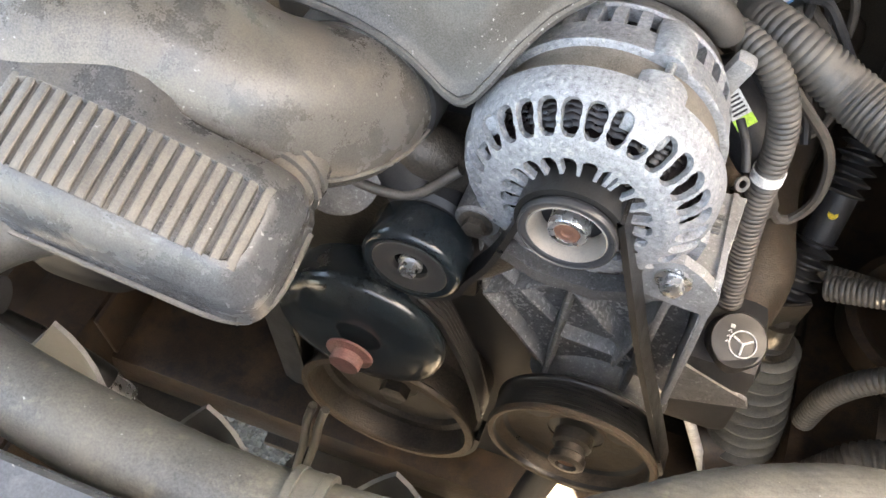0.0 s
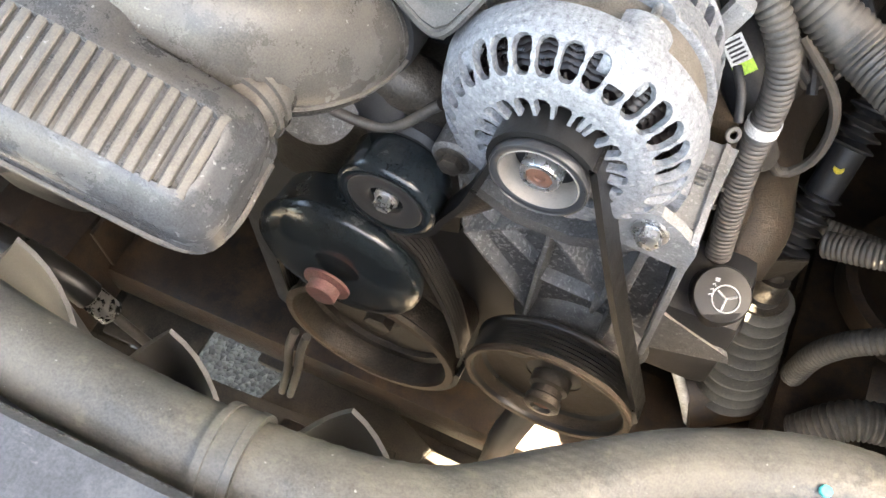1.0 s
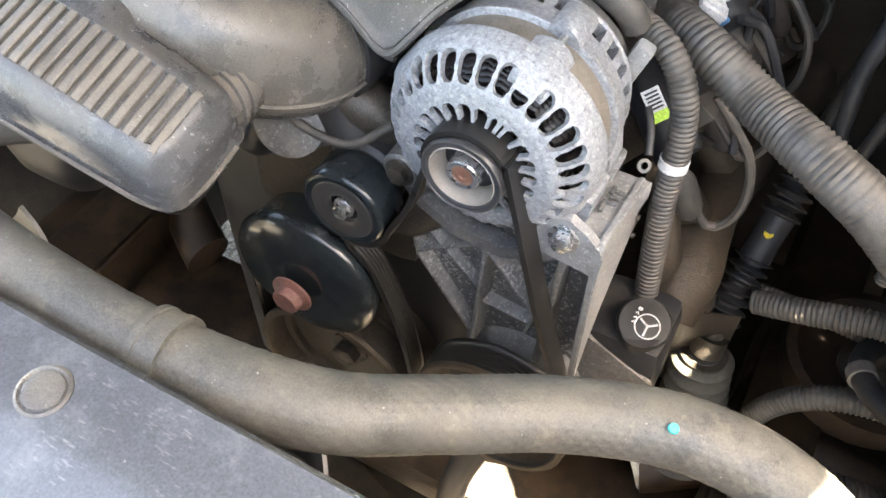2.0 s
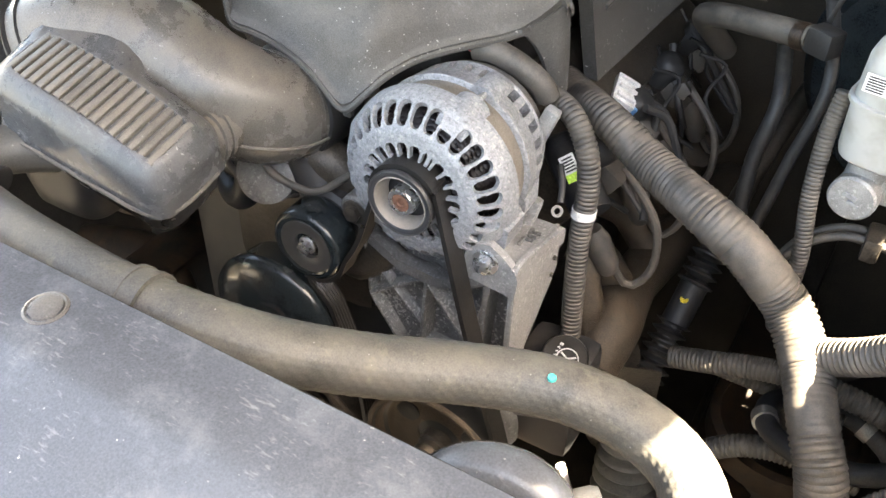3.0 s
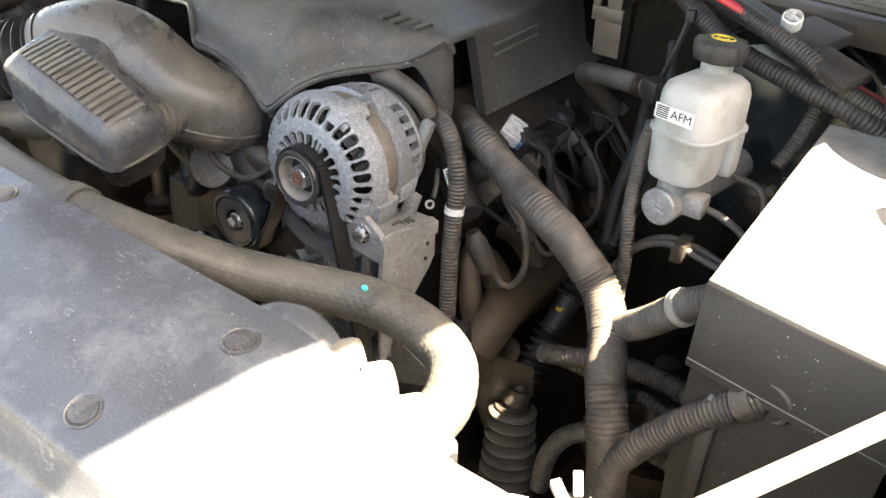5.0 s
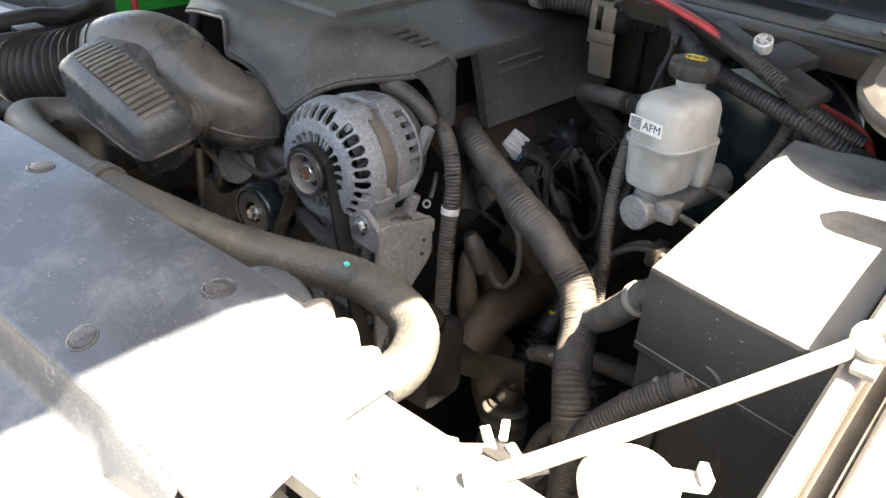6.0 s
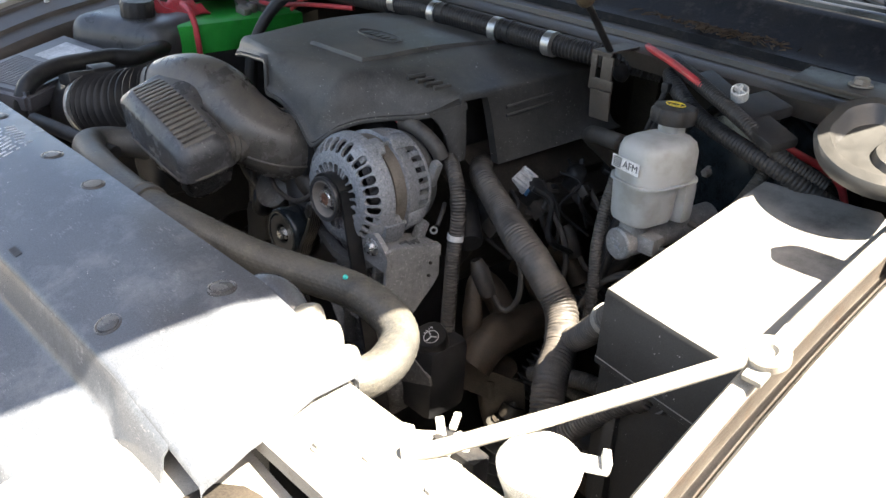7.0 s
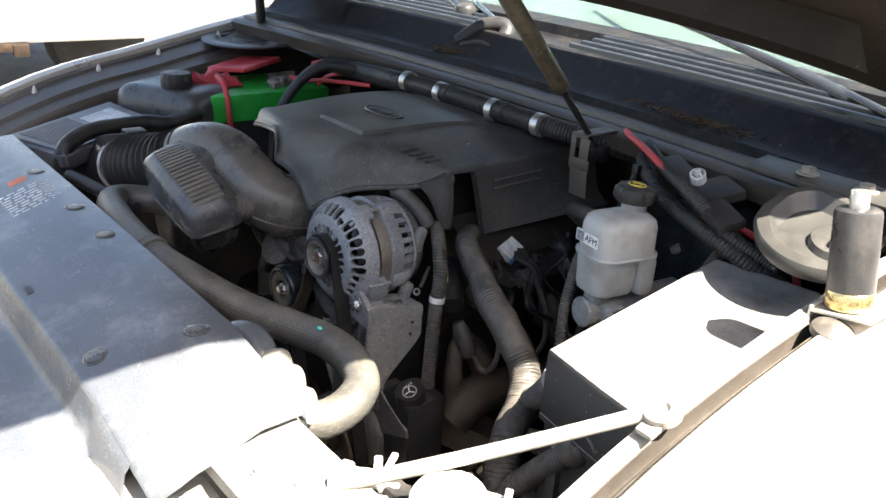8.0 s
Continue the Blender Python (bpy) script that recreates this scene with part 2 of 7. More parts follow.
def reservoir_plastic():
    m, nodes, links, out = shader("translucent_reservoir_plastic")
    noise_tex = nodes.new("ShaderNodeTexNoise")
    geo = nodes.new("ShaderNodeNewGeometry")
    noise_tex.inputs["Scale"].default_value, noise_tex.inputs["Detail"].default_value = 35, 6
    links.new(geo.outputs["Position"], noise_tex.inputs["Vector"])
    ramp = nodes.new("ShaderNodeValToRGB")
    ramp.color_ramp.elements[0].position, ramp.color_ramp.elements[0].color = 0.38, (0.30, 0.298, 0.272, 1)
    ramp.color_ramp.elements[1].position, ramp.color_ramp.elements[1].color = 0.56, (0.39, 0.397, 0.385, 1)
    links.new(noise_tex.outputs["Fac"], ramp.inputs[0])
    links.new(ramp.outputs[0], out.inputs["Base Color"])
    out.inputs["Roughness"].default_value = 0.4
    out.inputs["Subsurface Weight"].default_value = 0.35
    out.inputs["Subsurface Radius"].default_value = (0.02, 0.018, 0.013)
    out.inputs["Subsurface Scale"].default_value = 0.4
    return m


M["milky"] = reservoir_plastic()


def glass_pane():
    m, nodes, links, out = shader("windscreen_glass")
    out.inputs["Base Color"].default_value = (0.55, 0.75, 0.68, 1)
    out.inputs["Roughness"].default_value = 0.03
    out.inputs["Transmission Weight"].default_value = 0.9
    return m


M["glass"] = glass_pane()


def gravel_ground():
    m, nodes, links, out = shader("gravel_and_asphalt_ground")
    geo = nodes.new("ShaderNodeNewGeometry")
    v = nodes.new("ShaderNodeTexVoronoi")
    v.inputs["Scale"].default_value = 130
    n = nodes.new("ShaderNodeTexNoise")
    n.inputs["Scale"].default_value, n.inputs["Detail"].default_value = 3, 8
    mix = nodes.new("ShaderNodeMix")
    mix.data_type = "RGBA"
    mix.inputs[6].default_value, mix.inputs[7].default_value = (0.045, 0.042, 0.039, 1), (0.36, 0.34, 0.31, 1)
    add = nodes.new("ShaderNodeMath")
    add.operation = "MULTIPLY"
    for t in (v, n):
        links.new(geo.outputs["Position"], t.inputs["Vector"])
    links.new(v.outputs["Color"], add.inputs[0])
    links.new(n.outputs["Fac"], add.inputs[1])
    add.inputs[1].default_value = 1.6
    links.new(add.outputs[0], mix.inputs[0])
    links.new(mix.outputs[2], out.inputs["Base Color"])
    b = nodes.new("ShaderNodeBump")
    b.inputs["Strength"].default_value, b.inputs["Distance"].default_value = 0.8, 0.01
    links.new(v.outputs["Distance"], b.inputs["Height"])
    links.new(b.outputs[0], out.inputs["Normal"])
    out.inputs["Roughness"].default_value = 0.9
    return m


M["gravel"] = gravel_ground()

# ---------------------------------------------------------------- building helpers
ORIGIN = {}


def thing(name, base, label, category, group="", kind=""):
    """An Empty at the thing's base; its parts are built in world metres."""
    ob = new(name)
    ob.location = base
    ob.empty_display_size = 0.02
    ORIGIN[ob.name] = Vector(base)
    return tagged(ob, label, category, group, kind)


def part(name, bm, material, parent=None, label="", smooth=40):
    """Links a bmesh as one mesh object under a thing or a part."""
    base = ORIGIN[parent.name] if parent else Vector((0, 0, 0))
    if parent:
        bmesh.ops.translate(bm, verts=bm.verts, vec=-base)
    me = bpy.data.meshes.new(name)
    bmesh.ops.recalc_face_normals(bm, faces=bm.faces)
    if smooth:
        limit = radians(smooth)
        for f in bm.faces:
            f.smooth = True
        for e in bm.edges:
            if len(e.link_faces) == 2 and e.calc_face_angle(0) > limit:
                e.smooth = False
    bm.to_mesh(me)
    bm.free()
    me.materials.append(M[material] if isinstance(material, str) else material)
    ob = new(name, me)
    if parent:
        ob.parent = parent
    ORIGIN[ob.name] = base
    if label:
        ob["label"] = label
    return ob


def solo(name, bm, material, label, category, group="", kind="", smooth=40):
    return tagged(part(name, bm, material, None, "", smooth), label, category, group, kind)


def box(bm, centre, size, bevel=0.0, turn=None, seg=2):
    made = bmesh.ops.create_cube(bm, size=1.0)["verts"]
    for v in made:
        v.co = Vector((v.co.x * size[0], v.co.y * size[1], v.co.z * size[2]))
    if bevel:
        edges = list({e for v in made for e in v.link_edges})
        made = list({v for f in bmesh.ops.bevel(bm, geom=edges, offset=bevel, segments=seg, affect="EDGES", profile=0.6)["faces"] for v in f.verts}
                    | {v for v in made if v.is_valid})
    m = Matrix.Translation(centre) @ (turn.to_4x4() if turn else Matrix())
    for v in made:
        v.co = m @ v.co
    return bm


def loft(bm, rings, cap=True, loop=True):
    rows = [[bm.verts.new(p) for p in ring] for ring in rings]
    if len(rings) > 2 and rings[0] is rings[-1]:
        for v in rows[-1]:
            bm.verts.remove(v)
        rows[-1] = rows[0]
    n = len(rows[0])
    for a, b in zip(rows, rows[1:]):
        for i in range(n if loop else n - 1):
            j = (i + 1) % n
            bm.faces.new((a[i], a[j], b[j], b[i]))
    if cap and loop:
        bm.faces.new(rows[0][::-1])
        bm.faces.new(rows[-1])
    return bm


def lathe(bm, profile, centre, axis=(0, -1, 0), seg=40, wave=None, ring_shape=False):
    """Profile of (radius, height) turned round an axis through centre."""
    q = Vector(axis).normalized().to_track_quat("Z", "Y")
    rings = []
    for r, h in profile:
        ring = []
        for i in range(seg):
            a = 2 * math.pi * i / seg
            k = r * (wave(a, h) if wave else 1)
            ring.append(Vector(centre) + q @ Vector((k * math.cos(a), k * math.sin(a), h)))
        rings.append(ring)
    if ring_shape:
        return loft(bm, rings + rings[:1], cap=False)
    return loft(bm, rings)


def glide(points, step):
    """A Catmull-Rom curve through the points, sampled at even steps."""
    pts = [Vector(p) for p in points]
    pts = [2 * pts[0] - pts[1]] + pts + [2 * pts[-1] - pts[-2]]
    fine = []
    for a, b, c, d in zip(pts, pts[1:], pts[2:], pts[3:]):
        for i in range(24):
            t = i / 24
            fine.append(0.5 * (2 * b + (c - a) * t + (2 * a - 5 * b + 4 * c - d) * t * t + (3 * b - a - 3 * c + d) * t ** 3))
    fine.append(pts[-2])
    dist = [0.0]
    for a, b in zip(fine, fine[1:]):
        dist.append(dist[-1] + (b - a).length)
    n = max(2, int(dist[-1] / step))
    out, k = [], 0
    for i in range(n + 1):
        s = dist[-1] * i / n
        while k < len(dist) - 2 and dist[k + 1] < s:
            k += 1
        f = (s - dist[k]) / max(1e-9, dist[k + 1] - dist[k])
        out.append((fine[k].lerp(fine[k + 1], f), s))
    return out


def sweep(bm, points, radius, seg=14, step=0.006, cap=True, squash=1.0):
    """A tube along a curve; radius is a number or a function of (metres along, angle)."""
    line = glide(points, step)
    side = None
    rings = []
    for i, (p, s) in enumerate(line):
        d = (line[min(i + 1, len(line) - 1)][0] - line[max(i - 1, 0)][0]).normalized()
        if side is None:
            side = d.orthogonal().normalized()
        side = (side - d * side.dot(d)).normalized()
        other = d.cross(side)
        ring = []
        for k in range(seg):
            a = 2 * math.pi * k / seg
            r = radius(s, a) if callable(radius) else radius
            ring.append(p + side * (r * math.cos(a)) + other * (r * squash * math.sin(a)))
        rings.append(ring)
    return loft(bm, rings, cap)


def ribbed(r, period, depth):
    """Rings of a split conduit: crests and grooves of equal width."""
    return lambda s, a: r - depth * (0.5 + 0.5 * math.cos(2 * math.pi * s / period)) ** 2


def taped(r, seed):
    """Cloth tape wound over a loom: slanting laps, loose and uneven."""
    def radius(s, a):
        patch = noise.noise((s * 9, seed, 0.5))
        rings = 0.5 + 0.5 * math.cos(2 * math.pi * (s + 0.0009 * math.sin(a + 3 * seed)) / 0.0047)
        lap = (s / 0.013 + a / (2 * math.pi)) % 1.0
        return r * (1 + 0.03 * lap - 0.090 * rings ** 4 * (0.45 + 0.55 * (patch > -0.1)) + 0.04 * noise.noise((s * 30, math.cos(a) * 1.4 + seed, math.sin(a) * 1.4)))
    return radius


def slotted(bm, profile, centre, seg, solid, thick):
    """A turned shell round the y axis with openings: profile of (radius, y); solid(turn, step) says where metal is."""
    rows = [[bm.verts.new((centre[0] + r * math.cos(2 * math.pi * i / seg), y, centre[1] + r * math.sin(2 * math.pi * i / seg))) for i in range(seg)] for r, y in profile]
    for k in range(len(rows) - 1):
        for i in range(seg):
            j = (i + 1) % seg
            if solid(2 * math.pi * (i + 0.5) / seg, (k + 0.5) / (len(rows) - 1)):
                bm.faces.new((rows[k][i], rows[k][j], rows[k + 1][j], rows[k + 1][i]))
    for v in [v for v in bm.verts if not v.link_faces]:
        bm.verts.remove(v)
    for k in range(3):
        bmesh.ops.smooth_vert(bm, verts=[v for v in bm.verts if v.is_boundary], factor=0.5, use_axis_x=True, use_axis_y=True, use_axis_z=True)
    bmesh.ops.recalc_face_normals(bm, faces=bm.faces)
    bmesh.ops.solidify(bm, geom=list(bm.faces), thickness=thick)
    return bm


def plate(bm, outline, thick, frame_at):
    """A flat piece with an outline in its own plane, pushed out by its thickness."""
    lo = [bm.verts.new(frame_at @ Vector((x, y, 0))) for x, y in outline]
    hi = [bm.verts.new(frame_at @ Vector((x, y, thick))) for x, y in outline]
    n = len(lo)
    bm.faces.new(lo[::-1])
    bm.faces.new(hi)
    for i in range(n):
        j = (i + 1) % n
        bm.faces.new((lo[i], lo[j], hi[j], hi[i]))
    return bm


def bolt(bm, centre, axis, r=0.006, h=0.006, washer=1.45):
    lathe(bm, [(r * washer, 0), (r * washer, h * 0.25), (r * washer * 0.95, h * 0.3)], centre, axis, 20)
    q = Vector(axis).normalized()
    lathe(bm, [(r, h * 0.3), (r, h), (r * 0.8, h * 1.12)], centre, axis, 6)
    return bm


def letters(text, size, m, material, parent, name="lettering", depth=0.0006, align="CENTER"):
    """Raised or printed characters in Blender's own font."""
    c = bpy.data.curves.new(name, "FONT")
    c.body, c.size, c.extrude, c.align_x, c.align_y = text, size, depth, align, "CENTER"
    tmp = bpy.data.objects.new(name, c)
    me = bpy.data.meshes.new_from_object(tmp)
    bpy.data.objects.remove(tmp)
    bm = bmesh.new()
    bm.from_mesh(me)
    bmesh.ops.transform(bm, matrix=m, verts=bm.verts)
    return part(name, bm, material, parent, "", 0)


def facing(centre, right, up):
    """A frame with x along right, y along up and z out of the face."""
    r = Vector(right).normalized()
    n = r.cross(Vector(up)).normalized()
    u = n.cross(r)
    m = Matrix((r, u, n)).transposed().to_4x4()
    m.translation = Vector(centre)
    return m


BM = bmesh.new
# ---------------------------------------------------------------- setting: ground and the other vehicle
bm = BM()
bmesh.ops.create_grid(bm, x_segments=40, y_segments=40, size=400)
solo("ground", bm, "gravel", "gravel and worn asphalt yard", "ground", kind="structure")

# plain unseen wall added on the sunny side to block low sky light
bm = BM()
box(bm, (5.2, 1.0, 1.7), (0.25, 22.0, 3.4), 0.02)
solo("sky_block_wall", bm, "block_wall", "added unseen brown wall that blocks low sky light", "wall", kind="structure")

# ---------------------------------------------------------------- truck body round the engine bay
truck = thing("truck_body", (0.0, 0.9, 0.0), "pewter pickup truck body with its hood open", "truck body")


def sheet(bm, rows, thick=0.0):
    """A pressed sheet through rows of points, given a thickness downwards."""
    loft(bm, rows, cap=False, loop=False)
    if thick:
        bmesh.ops.recalc_face_normals(bm, faces=bm.faces)
        bmesh.ops.solidify(bm, geom=list(bm.faces), thickness=thick)
    return bm


# right-hand fender seen from the front: outer skin, inner flange
CREST = [(-1.2, 0.55), (-0.5, 0.80), (-0.2, 0.935), (0.0, 1.012), (0.12, 1.066), (0.24, 1.108), (0.36, 1.134), (0.48, 1.152), (0.65, 1.172), (0.85, 1.188), (1.4, 1.20)]


def crest(y):
    for (a, p), (b, q) in zip(CREST, CREST[1:]):
        if y <= b:
            return p + (q - p) * (y - a) / (b - a)
    return CREST[-1][1]


def fender(side):
    out = 0.0 if side > 0 else 0.05

    def X(x):
        return x if side > 0 else -0.36 - x - out

    def Z(y):
        z = (crest(y - 0.05) + crest(y) + crest(y + 0.05)) / 3
        return z if side > 0 else z - 0.010 + 0.10 * max(0.0, y - 0.40)

    rows = []
    for i in range(34):
        y = -0.70 + i * 0.06
        z = Z(y)
        rows.append([(X(0.5785 if side > 0 else 0.574), y, z - 0.040), (X(0.5790 if side > 0 else 0.575), y, z - 0.002), (X(0.583), y, z + 0.003), (X(0.60), y, z + 0.001), (X(0.66), y, z - 0.014), (X(0.74), y, z - 0.042),
                     (X(0.83), y, z - 0.085), (X(0.89), y, z - 0.14), (X(0.92), y, z - 0.22), (X(0.93), y, z - 0.4), (X(0.92), y, z - 0.65)])
    part("fender", sheet(BM(), rows, 0.002), "paint", truck)
    rows, channel = [], []
    for i in range(24):
        y = (0.085 if side > 0 else 0.04) + i * (0.036 if side > 0 else 0.038)
        z = Z(y)
        # sunlit flange takes the pale paint, shaded one the dark: light in colour
        if side > 0:
            channel.append([(X(0.5772), y, z - 0.003), (X(0.5766), y, z - 0.022), (X(0.5750), y, z - 0.024), (X(0.5625), y, z - 0.024), (X(0.5612), y, z - 0.021), (X(0.5608), y, z - 0.006)])
            rows.append([(X(0.5604), y, z - 0.024), (X(0.5603), y, z - 0.006), (X(0.5590), y, z - 0.001), (X(0.5560), y, z + 0.001), (X(0.5475), y, z + 0.001), (X(0.5440), y, z - 0.004), (X(0.5430), y, z - 0.05), (X(0.550), y, z - 0.2)])
            look_of = "rail"
        else:
            look_of = "paint_in"
            rows.append([(X(0.575), y, z - 0.012), (X(0.555), y, z - 0.012), (X(0.552), y, z - 0.018), (X(0.500), y, z - 0.026), (X(0.497), y, z - 0.034), (X(0.462), y, z - 0.042), (X(0.458), y, z - 0.050), (X(0.456), y, z - 0.062), (X(0.50), y, z - 0.2)])
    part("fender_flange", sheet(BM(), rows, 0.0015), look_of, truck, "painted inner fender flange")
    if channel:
        # dark paint holds the channel's shade as well as its dirt
        part("drip_channel", sheet(BM(), channel, 0.0012), "paint_in", truck, "dirty drip channel darkened for its shade")
        y = 0.080
        part("flange_end", box(BM(), (X(0.551), y, Z(y) - 0.010), (0.034, 0.016, 0.024), 0.003, Euler((0.3, 0, 0)).to_matrix()), "rail", truck, "pale end block of the flange")
    rows = []
    for i in range(15):
        y = -0.02 + i * 0.07
        rows.append([(X(0.545), y, crest(y) - 0.07), (X(0.55), y, 0.9), (X(0.53), y, 0.75), (X(0.46), y, 0.60), (X(0.40), y, 0.48), (X(0.34), y, 0.40)])
    part("inner_fender", sheet(BM(), rows, 0.003), "body_dark", truck, "black inner fender liner")
    if side > 0:
        for i in range(11):
            y = 0.10 + i * 0.034
            part("spot_weld", lathe(BM(), [(0.0042, 0.0), (0.0035, 0.0012), (0.0015, 0.0004)], (X(0.5766), y, Z(y) - 0.012), (-1, 0, 0), 12), "rail", truck)
    if side < 0:
        for y in (0.10, 0.18, 0.31, 0.44, 0.58, 0.66):
            bm = BM()
            lathe(bm, [(0.0055, 0), (0.0055, 0.003), (0.0022, 0.014), (0.001, 0.015)], (X(0.545), y, Z(y) - 0.020), (0, 0, 1), 8)
            part("weatherstrip_clip", bm, "tape", truck)
    wheel = part("wheel", lathe(BM(), [(0.20, -0.13), (0.36, -0.12), (0.385, -0.08), (0.385, 0.08), (0.36, 0.12), (0.20, 0.13)], (X(0.78), 0.42, 0.385), (1, 0, 0), 48), "tyre", truck, "black front tyre")
    part("rim", lathe(BM(), [(0.02, 0.05), (0.12, 0.08), (0.19, 0.11), (0.20, 0.13), (0.20, -0.13)], (X(0.78), 0.42, 0.385), (side, 0, 0), 40), "dirty_steel", wheel)


fender(1)
fender(-1)

# lug on the flange where the brace rod is bolted
bm = BM()
lathe(bm, [(0.016, -0.004), (0.016, 0.003), (0.015, 0.004), (0.007, 0.004), (0.005, 0.0005)], (0.5586, 0.2335, 1.1190), (0, -0.35, 1), 28)
box(bm, (0.5600, 0.240, 1.1160), (0.016, 0.062, 0.006), 0.002, Euler((0.34, 0, 0)).to_matrix())
part("brace_lug", bm, "rail", truck)

# firewall and cowl
bm = BM()
box(bm, (-0.18, 0.93, 0.785), (1.5, 0.02, 0.93), 0.004)
wall = part("firewall", bm, "body_dark", truck)
for x in (-0.6, -0.35, 0.0, 0.25, 0.45):
    part("pressed_rib", box(BM(), (x, 0.915, 0.85), (0.05, 0.02, 0.6), 0.008), "body_dark", wall)
bm = BM()
rows = []
for i in range(31):
    x = -0.97 + i * 0.053
    b = 0.055 * ((x + 0.18) / 0.75) ** 2
    rows.append([(x, 0.69 - b, 1.160), (x, 0.68 - b, 1.184), (x, 0.69 - b, 1.190), (x, 0.712 - b, 1.191), (x, 0.714 - b, 1.198), (x, 0.75 - b, 1.200)])
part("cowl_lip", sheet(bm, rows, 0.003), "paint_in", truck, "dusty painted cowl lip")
bm = BM()
rows = []
for i in range(31):
    x = -0.97 + i * 0.053
    b = 0.055 * ((x + 0.18) / 0.75) ** 2
    rows.append([(x, 0.738 - b, 1.196), (x, 0.745 - b, 1.210), (x, 0.775 - b, 1.214), (x, 0.815 - b, 1.252), (x, 0.824 - b, 1.2575), (x, 0.830 - b, 1.2570), (x, 0.834 - b, 1.244), (x, 0.955 - b, 1.252), (x, 0.960 - b, 1.270), (x, 1.02 - b, 1.276)])
cowl = part("cowl_panel", sheet(bm, rows, 0.003), "cowl", truck, "weathered black plastic cowl panel")
for k in range(4):
    y = 0.846 + k * 0.029
    for x0, x1 in ((-0.85, -0.30), (-0.14, 0.46)):
        bm = BM()
        rows = []
        end = x1 - 0.058 * k
        for i in range(17):
            x = x0 + (end - x0) * i / 16
            b = 0.055 * ((x + 0.18) / 0.75) ** 2
            z = 1.2585 + 0.10 * (y - 0.835)
            rows.append([(x, y - b, z - 0.004), (x, y + 0.001 - b, z + 0.002), (x, y + 0.003 - b, z + 0.0035), (x, y + 0.008 - b, z + 0.0040), (x, y + 0.0095 - b, z + 0.001)])
        part("cowl_slat", sheet(bm, rows, 0.0015), "slat", cowl)
for x0, x1 in ((-0.52, -0.30), (0.225, 0.475)):
    line = []
    for i in range(9):
        x, y = x0 + (x1 - x0) * i / 8, 0.975 - 0.135 * i / 8
        line.append((x, y - 0.055 * ((x + 0.18) / 0.75) ** 2, 1.262 + 0.10 * (y - 0.835)))
    part("cowl_slat_end", sweep(BM(), line, 0.007, 10, 0.02), "slat", cowl)
bm = BM()
rows = []
for j in range(25):
    x = -0.95 + j * 0.064
    b = 0.10 * ((x + 0.18) / 0.75) ** 2
    rows.append([(x, 1.02 - b + k * 0.09, 1.274 + k * 0.062) for k in range(8)])
part("windscreen", sheet(bm, rows, 0.005), "glass", truck, "tinted windscreen glass")
# cab interior closed off behind the glass
bm = BM()
box(bm, (-0.18, 1.75, 1.2), (1.5, 0.04, 1.0), 0.01)
box(bm, (-0.18, 1.4, 1.22), (1.4, 0.5, 0.06), 0.02)
part("dashboard", bm, "body_dark", truck)

# gas-strut bracket plates and the cowl brackets
def gas_strut(x, low, high):
    t = thing("gas_strut", low, "dirty gas strut holding up the open hood", "gas strut", "hood struts")
    a, b = Vector(low), Vector(high)
    d = (b - a).normalized()
    part("rod", sweep(BM(), [a, a.lerp(b, 0.16), a.lerp(b, 0.30)], 0.0045 if x > 0 else 0.0105, 12, 0.02), "black", t)
    part("cylinder", lathe(BM(), [(0.007, 0), (0.0105, 0.004), (0.0115, 0.01), (0.0115, 0.42), (0.008, 0.43)], a.lerp(b, 0.28), d, 18), "strut", t, "scratched grey strut cylinder")
    part("socket", lathe(BM(), [(0.008, -0.012), (0.011, -0.006), (0.011, 0.012), (0.006, 0.02)], a, d, 14), "black", t)


gas_strut(1, (0.112, 0.662, 1.155), (0.168, 0.255, 1.53))
gas_strut(-1, (-0.90, 0.66, 1.165), (-0.885, 0.62, 1.70))

# ---------------------------------------------------------------- hood, standing open
hood = thing("hood", (-0.18, 0.80, 1.25), "open pewter hood with a bare inner panel", "hood")
HOOD_Y, HOOD_Z, HOOD_C, HOOD_S = 0.755, 1.315, math.cos(radians(38)), math.sin(radians(38))


def on_hood(x, s, lift=0.0):
    return Vector((x, HOOD_Y - s * HOOD_C + lift * HOOD_S, HOOD_Z + s * HOOD_S + lift * HOOD_C))


def hood_half(s):
    return 0.757 + 0.108 * s


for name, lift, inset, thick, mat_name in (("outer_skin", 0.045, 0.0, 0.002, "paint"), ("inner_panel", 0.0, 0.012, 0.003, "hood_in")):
    rows = []
    for i in range(53):
        s = 1.25 * i / 52
        half = hood_half(s) - inset
        row = []
        for j in range(57):
            u = -1 + 2 * j / 56
            curve_up = 0.05 * (1 - u * u) + 0.03 * math.sin(math.pi * s / 1.25)
            dip = 0.0
            if name == "inner_panel":
                ax, cell = abs(u), (s - 0.16) % 0.36
                inside = 0.12 < ax < 0.78 and 0.03 < cell < 0.30 and s < 1.15
                dip = 0.042 if inside else 0.0
                if ax > 0.94 or s < 0.03:
                    dip = -0.0
            row.append(on_hood(-0.18 + u * half, s - (0.015 + 0.045 * u * u) * (1 - s), lift + curve_up + dip))
        rows.append(row)
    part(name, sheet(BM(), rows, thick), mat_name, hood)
for sx in (1, -1):
    edge = [on_hood(-0.18 + sx * (hood_half(s) - 0.012), s - 0.06 * (1 - s), 0.0225 + 0.03 * math.sin(math.pi * s / 1.25)) for s in (0.0, 0.08, 0.15, 0.20, 0.23, 0.26, 0.33, 0.45, 0.6, 0.75, 0.9, 1.1, 1.25)]
    part("hem", sweep(BM(), edge, 0.030, 12, 0.02), "paint", hood)

